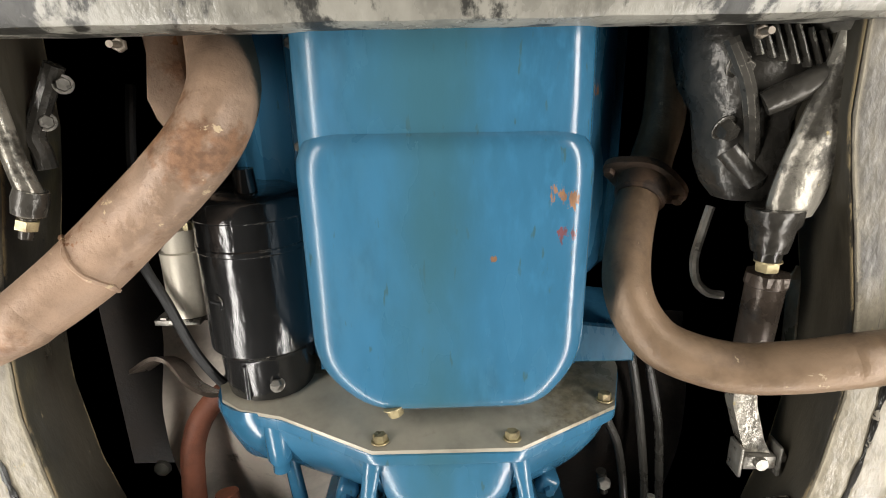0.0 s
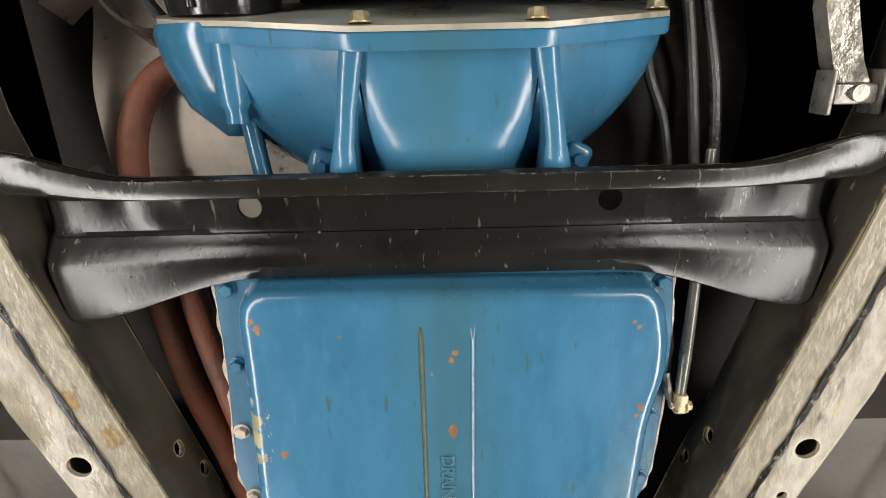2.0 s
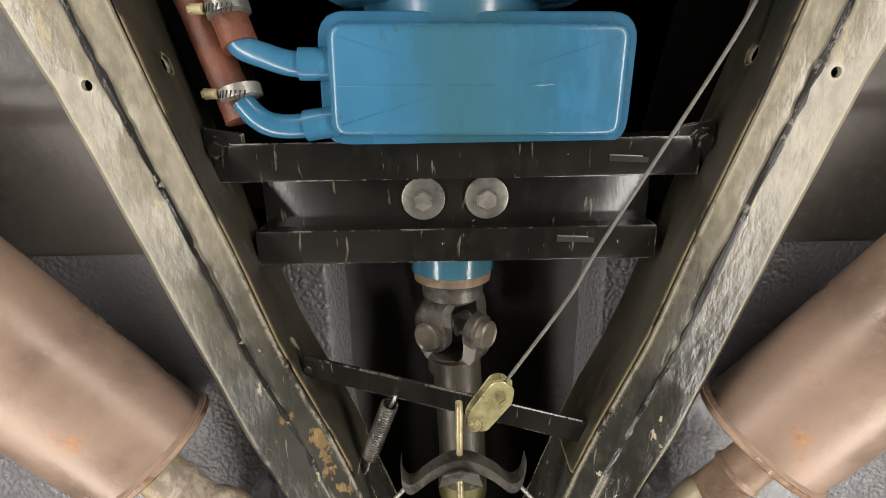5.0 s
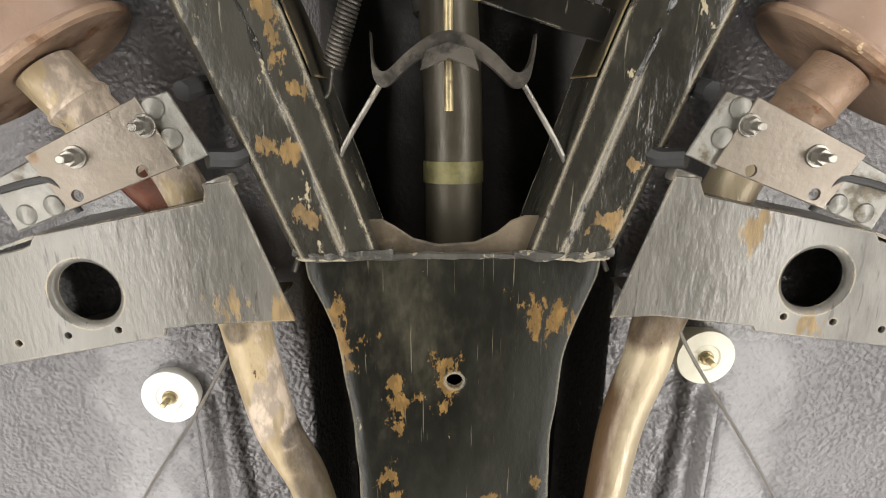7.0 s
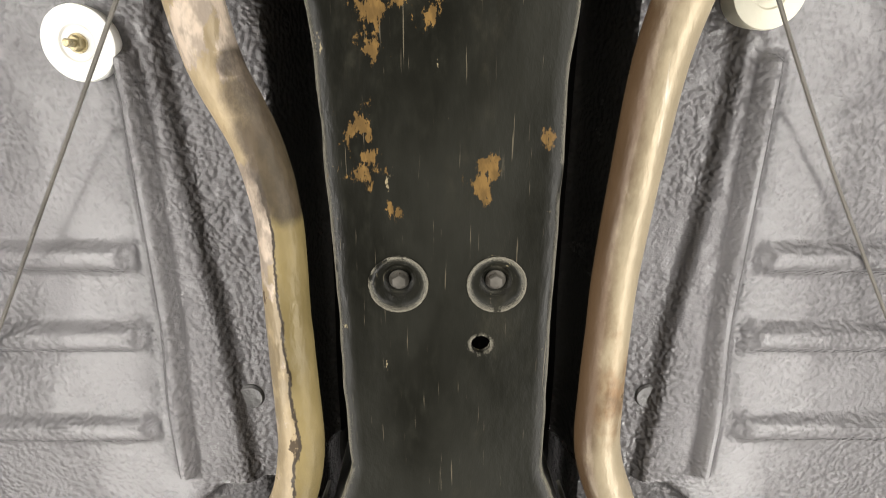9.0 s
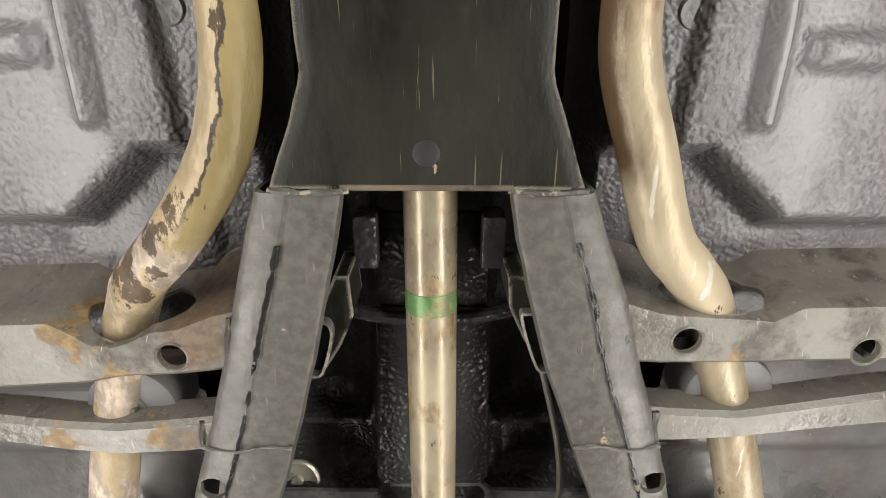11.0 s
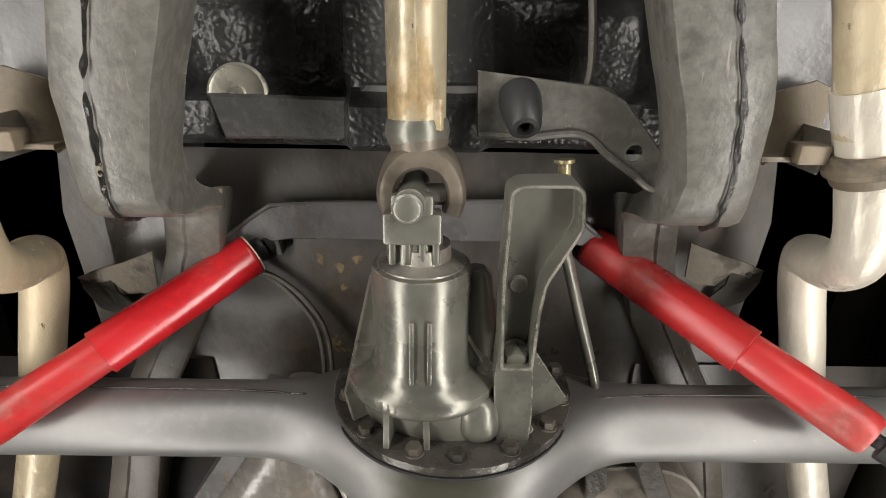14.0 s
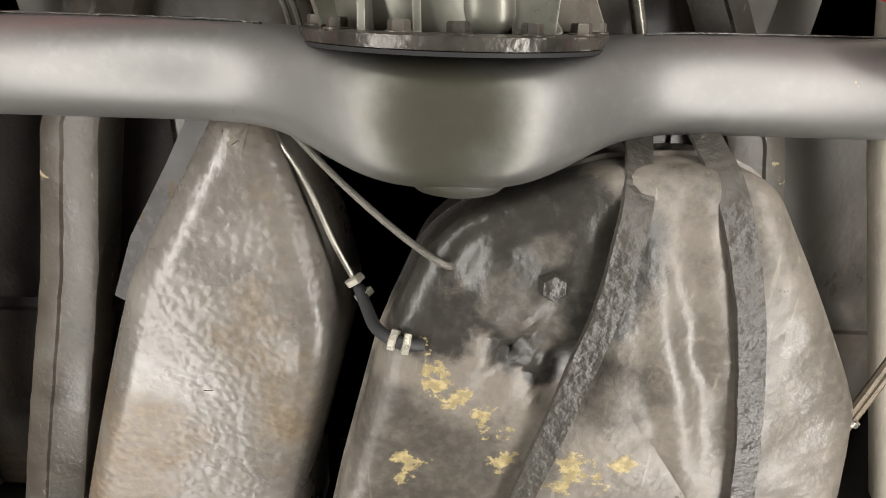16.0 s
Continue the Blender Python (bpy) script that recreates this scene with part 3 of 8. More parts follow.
def join(bm, other):
    me = bpy.data.meshes.new("scratch")
    other.to_mesh(me)
    other.free()
    bm.from_mesh(me)
    bpy.data.meshes.remove(me)
    return bm


def turn(rx=0, ry=0, rz=0):
    return pose(0, 0, 0, rx, ry, rz)


def round_poly(poly, r, seg=4):
    """Fillets the corners of a flat polygon."""
    out, n = [], len(poly)
    for i, p in enumerate(poly):
        rr = r[i] if isinstance(r, (list, tuple)) else r
        p, a, b = Vector(p), Vector(poly[i - 1]), Vector(poly[(i + 1) % n])
        da, db = (a - p), (b - p)
        k = min(rr, da.length * 0.45, db.length * 0.45)
        if k <= 1e-6:
            out.append(p)
            continue
        s, e = p + da.normalized() * k, p + db.normalized() * k
        for q in range(seg + 1):
            t = q / seg
            out.append(s * (1 - t) ** 2 + p * (2 * t * (1 - t)) + e * t * t)
    return out


def inset(poly, d):
    """Moves a counter-clockwise outline inwards by d."""
    n, out = len(poly), []
    for i, p in enumerate(poly):
        p = Vector(p)
        e0, e1 = p - Vector(poly[i - 1]), Vector(poly[(i + 1) % n]) - p
        if e0.length < 1e-9:
            e0 = e1
        if e1.length < 1e-9:
            e1 = e0
        n0, n1 = Vector((-e0.y, e0.x)).normalized(), Vector((-e1.y, e1.x)).normalized()
        m = n0 + n1
        out.append(p + m.normalized() * (d / max(0.5, m.length / 2)) if m.length > 1e-6 else p)
    return out


def ccw(poly):
    a = sum(p[0] * q[1] - q[0] * p[1] for p, q in zip(poly, list(poly[1:]) + [poly[0]]))
    return list(poly) if a > 0 else list(poly)[::-1]


def slab(bm, poly, z0, z1, bev=0.002):
    """A flat plate with eased edges, from z0 up to z1."""
    poly = ccw([tuple(p) for p in poly])
    e = min(bev, (z1 - z0) * 0.45)
    a = inset(poly, e)
    rings = [[(p[0], p[1], z) for p in q] for q, z in ((a, z0), (poly, z0 + e), (poly, z1 - e), (a, z1))]
    return loft(bm, rings)


def dish(bm, poly, z_low, z_rim, fillet=0.02, wall=0.0, seg=5, flange=0.0, flange_t=0.003):
    """A pressed pan hanging down: flat bottom at z_low, rounded edge, walls up to z_rim, perhaps with a rim."""
    poly = ccw([tuple(p) for p in poly])
    rings = []
    for s in range(seg + 1):
        a = math.pi / 2 * s / seg
        rings.append([(p[0], p[1], z_low + fillet * (1 - math.sin(a))) for p in inset(poly, wall + fillet * (1 - math.cos(a)))][:])
    rings = [[(p[0], p[1], z_low) for p in inset(poly, wall + fillet + 0.003)]] + rings[::-1]
    rings.append([(p[0], p[1], z_rim) for p in poly])
    if flange:
        out = inset(poly, -flange)
        rings.append([(p[0], p[1], z_rim) for p in out])
        rings.append([(p[0], p[1], z_rim + flange_t) for p in out])
    start = len(bm.verts)
    loft(bm, rings, cap=False)
    bm.verts.ensure_lookup_table()
    n = len(poly)
    mid = bm.verts.new((sum(p[0] for p in poly) / n, sum(p[1] for p in poly) / n, z_low))
    bm.verts.ensure_lookup_table()
    for i in range(n):
        bm.faces.new((bm.verts[start + i], mid, bm.verts[start + (i + 1) % n]))
    bm.faces.new([bm.verts[start + (len(rings) - 1) * n + i] for i in range(n)])
    return bm


def hexbolt(bm, p, d, r=0.010, h=0.008, washer=0.0, shank=0.0):
    """A hexagon head standing out along d from p, with a washer and perhaps a thread end."""
    p = Vector(p)
    d, u, v = frame_of(d)
    s = 0.0
    if washer:
        lathe(bm, p, d, [(0, washer), (0.0018, washer), (0.0022, washer * 0.96)], 20)
        s = 0.002
    lathe(bm, p + d * s, d, [(0, r), (h * 0.8, r), (h, r * 0.86)], 6)
    if shank:
        lathe(bm, p + d * (s + h), d, [(0, r * 0.5), (shank, r * 0.5), (shank + 0.001, r * 0.4)], 12)
    return bm


def cut(ob, cutters):
    """Opens holes in ob: each cutter is a bmesh in the same place."""
    both = bmesh.new()
    for c in cutters:
        join(both, c)
    if origin_y[0]:
        bmesh.ops.translate(both, verts=both.verts, vec=(0, origin_y[0], 0))
    bmesh.ops.recalc_face_normals(both, faces=both.faces)
    me = bpy.data.meshes.new("scratch")
    both.to_mesh(me)
    both.free()
    tool = new("scratch", me)
    plain = new("scratch", ob.data)
    mod = plain.modifiers.new("holes", "BOOLEAN")
    mod.object, mod.operation, mod.solver = tool, "DIFFERENCE", "EXACT"
    dg = bpy.context.evaluated_depsgraph_get()
    res = bpy.data.meshes.new_from_object(plain.evaluated_get(dg))
    res.name = ob.data.name
    mats = list(ob.data.materials)
    ob.data = res
    if not res.materials:
        for m in mats:
            res.materials.append(m)
    bpy.data.objects.remove(plain)
    bpy.data.objects.remove(tool)
    return ob


def lerp_rows(rows, k):
    """Smoothly resampled rows of numbers (first number is the parameter)."""
    a = np.array(rows, float)
    t = np.linspace(a[0, 0], a[-1, 0], k)
    return np.stack([t] + [np.interp(t, a[:, 0], a[:, i]) for i in range(1, a.shape[1])], 1)


def rail(bm, rows, k=48, edge=0.012, rough=0.0012):
    """A box rail along y: rows of y, inner x, outer x, bottom z, top z. The outer half laps over the inner one."""
    rings = []
    for y, xi, xo, zb, zt in lerp_rows(rows, k):
        w = xo - xi
        e = edge * (1 if w > 0 else -1)
        q = [(xi, zt), (xi, zb + edge), (xi + e * 0.3, zb + edge * 0.3), (xi + e, zb), (xi + w * 0.36, zb),
             (xi + w * 0.40, zb - 0.003), (xo - e, zb - 0.003), (xo - e * 0.3, zb + edge * 0.25), (xo, zb + edge), (xo, zt)]
        t = math.copysign(0.004, w)
        q += [(xo - t, zt), (xo - t, zb + edge), (xo - e, zb + 0.003), (xi + e, zb + 0.005), (xi + t, zb + edge), (xi + t, zt)]      # hollow, open above
        rings.append([(x + rough * noise.noise(Vector((x, y, z)) * 35), y, z + rough * noise.noise(Vector((x, z, y)) * 31)) for x, z in q])
    return loft(bm, rings)


def bead(bm, pts, r=0.004, k=10):
    return tube(bm, pts, r, n=7, k=k, wob=0.9)

# ---- the workshop round the car ----


def setting(name, bm, material, label):
    return tagged(part(name, bm, material), label, name.split("_")[0], kind="structure")


setting("floor", box(B(), (0, 2, -0.05), (9, 12, 0.1)), concrete, "grey concrete workshop floor")
for nm, c, s in (("wall_north", (0, -4.05, 2), (9.2, 0.1, 4)), ("wall_south", (0, 8.05, 2), (9.2, 0.1, 4)),
                 ("wall_east", (4.55, 2, 2), (0.1, 12, 4)), ("wall_west", (-4.55, 2, 2), (0.1, 12, 4))):
    setting(nm, box(B(), c, s), wall_paint, "plain grey workshop wall")
setting("ceiling", box(B(), (0, 2, 4.05), (9.2, 12.2, 0.1)), wall_paint, "plain grey workshop ceiling")

# ---- body shell and floors of the raised car ----


def body_shell():
    bm = B()
    box(bm, (0, 2.05, 2.43), (2.0, 5.6, 0.02))
    for s in (-1, 1):
        box(bm, (s * 0.99, 2.05, 2.12), (0.02, 5.6, 0.6))
    box(bm, (0, -0.76, 2.12), (2.0, 0.02, 0.6))
    box(bm, (0, 4.86, 2.12), (2.0, 0.02, 0.6))
    return tagged(part("body_shell", bm, dark_shell), "dark underside of the car body and sills", "car body", kind="structure")


body_shell()


def smooth01(a, b, x):
    t = min(1.0, max(0.0, (x - a) / (b - a)))
    return t * t * (3 - 2 * t)


def sheet(bm, x0, x1, y0, y1, nx, ny, height, thick=0.004):
    top = [[bm.verts.new((x, y, height(x, y))) for x in np.linspace(x0, x1, nx)] for y in np.linspace(y0, y1, ny)]
    for a, b in zip(top, top[1:]):
        for i in range(nx - 1):
            bm.faces.new((a[i], a[i + 1], b[i + 1], b[i]))
    bmesh.ops.solidify(bm, geom=bm.faces[:], thickness=-thick)
    return bm


def rib(x, y, xa, xb, ya, yb, h, soft=0.012):
    return h * smooth01(xa - soft, xa + soft, x) * (1 - smooth01(xb - soft, xb + soft, x)) * smooth01(ya - soft, ya + soft, y) * (1 - smooth01(yb - soft, yb + soft, y))


def floor_height(x, y):
    ax = abs(x - MID)
    z = 1.922 - 0.02 * smooth01(2.45, 2.62, y)
    z += 0.016 * (1 - smooth01(0.315, 0.335, ax + 0.05 * smooth01(2.15, 2.75, y)))
    z -= 0.020 * rib(ax, y, 0.352, 0.372, 2.14, 2.70, 1, 0.008)   # long bead beside the tunnel
    for y0 in (2.365, 2.475, 2.605):
        z -= rib(ax, y, 0.40, 0.75, y0, y0 + 0.032, 0.015, 0.009)
    z += 0.06 * smooth01(2.800, 2.838, y + 0.85 * min(0.1, max(0.0, 0.42 - ax)))
    z += 0.06 * (1 - smooth01(1.70, 1.95, y)) + 0.10 * (1 - smooth01(0.175, 0.215, ax))
    thick = (1 - smooth01(0.33, 0.39, ax)) * (1 - smooth01(2.40, 2.55, y))         # thicker, lumpier coat beside the tunnel
    return z + 0.0006 * noise.noise(Vector((x, y, 0)) * 22) + 0.0014 * thick * noise.noise(Vector((x, y, 1)) * 58)


for x0, x1 in ((-0.97, MID - 0.17), (MID + 0.17, 0.97)):
    fl = part("floor_pan", sheet(B(), x0, x1, 1.42, 2.99, 180, 330, floor_height), undercoat)
    tagged(fl, "grey undercoated floor pan with pressed ribs", "floor pan", kind="structure")


def tunnel_height(x, y):
    return 2.14 - 2.2 * (x - MID) ** 2 + 0.004 * noise.noise(Vector((x, y, 2)) * 20)


# the tunnel's darkness comes mostly from its painted colour
tn = part("tunnel", sheet(B(), MID - 0.2, MID + 0.2, 1.20, 2.90, 24, 90, tunnel_height), dark_shell)
tagged(tn, "dark transmission tunnel above the shaft", "floor pan", kind="structure")


def rear_floor_height(x, y):
    ax = abs(x - MID)
    z = 2.085
    z -= 0.035 * (1 - smooth01(0.085, 0.105, ax))                 # tunnel cover between the seat pans
    z -= 0.030 * rib(ax, y, 0.11, 0.31, 3.212, 3.240, 1, 0.010)
    z += 0.03 * rib(ax, y, 0.12, 0.29, 3.0, 3.20, 1, 0.03) + 0.02 * rib(ax, y, 0.12, 0.29, 3.26, 3.35, 1, 0.02)
    z -= 0.03 * smooth01(3.36, 3.385, y)
    z += 0.04 * smooth01(3.43, 3.46, y)
    z -= 0.10 * smooth01(0.36, 0.46, ax)
    return z + 0.003 * noise.noise(Vector((x, y, 3)) * 25)


lip = slab(B(), [(-0.272, 3.372), (-0.080, 3.375), (-0.055, 3.352), (0.095, 3.350), (0.120, 3.372), (0.315, 3.378), (0.315, 3.428), (0.10, 3.424), (-0.07, 3.430), (-0.255, 3.433)], 2.046, 2.056, 0.004)
tagged(part("floor_lip", lip, tar_grey), "lumpy grey lip across the rear floor", "floor pan", kind="structure")
cov = slab(B(), [(-0.072, 3.0), (0.100, 3.0), (0.112, 3.34), (0.096, 3.356), (-0.058, 3.358), (-0.085, 3.34)], 2.040, 2.050, 0.006)
tagged(part("tunnel_panel", cov, tar), "tarred grey panel behind the driveshaft", "floor pan", kind="structure")
rf = part("rear_floor_pan", sheet(B(), -0.34, 0.36, 2.78, 3.445, 110, 120, rear_floor_height), tar)
tagged(rf, "black tarred rear floor pan with a tunnel cover", "floor pan", kind="structure")


def side_floor(side):
    def h(x, y):
        return 1.985 + 0.02 * smooth01(3.10, 3.13, y) - 0.012 * rib(y, x, 3.20, 3.235, -2, 2, 1, 0.01) + 0.002 * noise.noise(Vector((x, y, 5)) * 14)
    x0, x1 = (-0.97, -0.34) if side < 0 else (0.36, 0.97)
    return tagged(part("rear_side_floor", sheet(B(), x0, x1, 2.98, 3.42, 40, 40, h), grey_body), "grey painted rear side floor with brown stains", "floor pan", kind="structure")


side_floor(-1)
side_floor(1)


def axle_arch_height(x, y):
    z = 2.16 + 0.05 * smooth01(3.7, 3.95, y) - 0.008 * rib(x, y, -0.28, 0.32, 3.56, 3.60, 1, 0.01)
    return z + 0.002 * noise.noise(Vector((x, y, 9)) * 12)


aa = part("axle_arch_panel", sheet(B(), -0.52, 0.54, 3.47, 4.02, 60, 40, axle_arch_height), stained_panel)
tagged(aa, "dim brown stained panel above the rear axle", "floor pan", kind="structure")

for s in (-1, 1):
    def trunk_height(x, y):
        return 2.20 - 0.02 * rib(y, x, 4.28, 4.33, -2, 2, 1, 0.012) + 0.03 * smooth01(4.4, 4.7, y) + 0.003 * noise.noise(Vector((x, y, 8)) * 11)
    x0, x1 = (-0.97, -0.40) if s < 0 else (0.44, 0.97)
    # left sheet is near-black, with darkness put into its colour
    tagged(part("trunk_floor", sheet(B(), x0, x1, 3.90, 4.84, 30, 46, trunk_height), dark_panel_mat if s < 0 else stained_panel), "dull grey trunk floor beside the rail", "floor pan", kind="structure")

# ---- chassis frame ----
chassis = thing("chassis_frame", "grey painted X shaped car frame with flaking rusty edges", "car frame", (MID, 2.2, 1.84))


def front_rail_rows(s):
    rows = [(-0.25, -0.490, -0.61), (0.03, -0.498, -0.62), (0.10, -0.512, -0.63), (0.18, -0.532, -0.65), (0.288, -0.556, -0.675), (0.408, -0.567, -0.69), (0.56, -0.552, -0.68), (0.727, -0.510, -0.64), (0.94, -0.445, -0.585), (1.16, -0.377, -0.502),
            (1.316, -0.333, -0.440), (1.50, -0.272, -0.380), (1.62, -0.236, -0.342), (1.679, -0.212, -0.322), (1.761, -0.176, -0.293),
            (1.827, -0.152, -0.265), (2.03, -0.085, -0.186)]
    return [(y + FRONT, *( (a, b) if s < 0 else (-a, -b)), 1.842 - (0.004 if y > 1.7 else 0), 1.955) for y, a, b in rows]


for s in (-1, 1):
    ob = part("front_rail", rail(B(), front_rail_rows(s), 70), rail_paint, chassis, "pale waxed grey front rail with chipped edges")
    def side_holes():
        return [cyl(B(), (s * (0.35 - 0.28 * (y - 1.06)), y + FRONT, z), (s * (0.46 - 0.28 * (y - 1.06)), y + FRONT, z), 0.011) for y, z in ((1.06, 1.91), (1.12, 1.935), (1.28, 1.90))]
    cut(ob, side_holes() + [cyl(B(), (s * x, y + FRONT, 1.80), (s * x, y + FRONT, 2.0), r) for x, y, r in ((0.505, 1.029, 0.017), (0.485, 1.112, 0.008), (0.40, 1.30, 0.006))])
    # thin sheet, darker than the rail, laid along its inner side
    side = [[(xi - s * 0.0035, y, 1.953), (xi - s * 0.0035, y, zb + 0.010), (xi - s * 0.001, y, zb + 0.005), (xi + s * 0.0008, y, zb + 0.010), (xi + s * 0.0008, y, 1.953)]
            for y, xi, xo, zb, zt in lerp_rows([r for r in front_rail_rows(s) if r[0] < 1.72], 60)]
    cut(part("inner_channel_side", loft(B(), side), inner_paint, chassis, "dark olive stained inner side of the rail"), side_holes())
    rows = front_rail_rows(s)
    seam = [(xi + (xo - xi) * 0.38, y, 1.840) for y, xi, xo, *_ in rows]
    part("weld_seam", bead(B(), seam[2:-1], 0.0038, 12), seam_mat, chassis)


def center_plate():
    left = [(1.905, -0.176), (1.93, -0.175), (1.97, -0.158), (2.01, -0.145), (2.08, -0.135), (2.156, -0.127), (2.37, -0.119), (2.52, -0.118),
            (2.60, -0.117), (2.645, -0.113), (2.69, -0.130), (2.755, -0.156)]
    right = [(1.905, 0.176), (1.93, 0.175), (1.97, 0.158), (2.03, 0.139), (2.08, 0.135), (2.156, 0.129), (2.37, 0.129), (2.52, 0.131),
             (2.60, 0.132), (2.645, 0.133), (2.69, 0.150), (2.755, 0.174)]
    ys = np.linspace(1.905, 2.755, 60)
    rings, walls = [], {-1: [], 1: []}
    for y in ys:
        l, r = np.interp(y, *zip(*left)), np.interp(y, *zip(*right))
        q = [(l, 1.852), (l + 0.002, 1.846), (l + 0.008, 1.8425), (l + 0.02, 1.842), (r - 0.02, 1.842), (r - 0.008, 1.8425), (r - 0.002, 1.846), (r, 1.852)]
        rings.append([(x + 0.0025 * noise.noise(Vector((x, y, z)) * 24), y, z + 0.0008 * noise.noise(Vector((x, y, z)) * 30)) for x, z in q])
        for s, x in ((-1, l), (1, r)):
            walls[s].append([(x - s * 0.001, y, 1.851), (x - s * 0.007, y, 1.851), (x - s * 0.007, y, 2.05), (x - s * 0.001, y, 2.05)])
    ob = part("center_plate", loft(B(), rings), frame_paint, chassis, "dark grey boxed centre section with flaking ochre patches")
    for s in (-1, 1):
        part("center_side", loft(B(), walls[s]), frame_paint, chassis)
    cut(ob, [cyl(B(), (0.002, 2.07, 1.8), (0.002, 2.07, 1.88), 0.0105), cyl(B(), (0.047, 2.461, 1.8), (0.047, 2.461, 1.88), 0.0115),
             cyl(B(), (-0.048, 2.385, 1.8), (-0.048, 2.385, 1.88), 0.030), cyl(B(), (0.063, 2.385, 1.8), (0.063, 2.385, 1.88), 0.030)])
    for x in (-0.048, 0.063):
        bm = lathe(B(), (x, 2.385, 1.8415), (0, 0, 1), [(0.022, 0.0), (0.021, 0.024), (0.004, 0.032), (-0.0005, 0.034), (-0.0015, 0.033), (-0.0008, 0.030), (0.004, 0.024), (0.014, 0.020), (0.017, 0.016), (0.018, 0.0)], 28)
        cup = part("bolt_cup", bm, frame_paint, chassis)
        part("cup_bolt", hexbolt(B(), (x, 2.385, 1.859), (0, 0, -1), 0.009, 0.009, 0.012), steel, cup)
    bm = lathe(B(), (0.008, 2.718, 1.8425), (0, 0, -1), [(0, 0.014), (0.001, 0.014), (0.002, 0.011), (0.002, 0.0)], 20)
    part("rubber_plug", bm, rubber, chassis)
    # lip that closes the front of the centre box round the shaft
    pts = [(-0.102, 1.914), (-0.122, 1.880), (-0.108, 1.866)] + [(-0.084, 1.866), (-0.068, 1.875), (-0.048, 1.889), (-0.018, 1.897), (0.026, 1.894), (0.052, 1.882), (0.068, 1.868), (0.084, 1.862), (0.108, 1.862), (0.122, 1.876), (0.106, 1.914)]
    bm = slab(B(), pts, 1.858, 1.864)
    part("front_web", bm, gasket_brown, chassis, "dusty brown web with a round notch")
    for s in (-1, 1):
        part("weld_seam", bead(B(), [(s * 0.07, 1.903, 1.843), (s * 0.11, 1.905, 1.84), (s * 0.16, 1.904, 1.84), (s * 0.185, 1.90, 1.842)], 0.006), weld, chassis)
        part("weld_seam", bead(B(), [(MID + s * 0.082, 2.757, 1.843), (MID + s * 0.12, 2.758, 1.838), (MID + s * 0.165, 2.757, 1.843)], 0.0035), weld, chassis)
    part("weld_seam", bead(B(), [(-0.16, 1.908, 1.843), (0.0, 1.905, 1.842), (0.16, 1.908, 1.843)], 0.0045, 16), weld, chassis)
    bm = slab(B(), [(-0.082, 2.750), (0.098, 2.750), (0.098, 2.757), (-0.082, 2.757)], 1.8405, 1.848)
    part("rear_lip", bm, gasket_brown, chassis, "rust tinted rear lip")


center_plate()


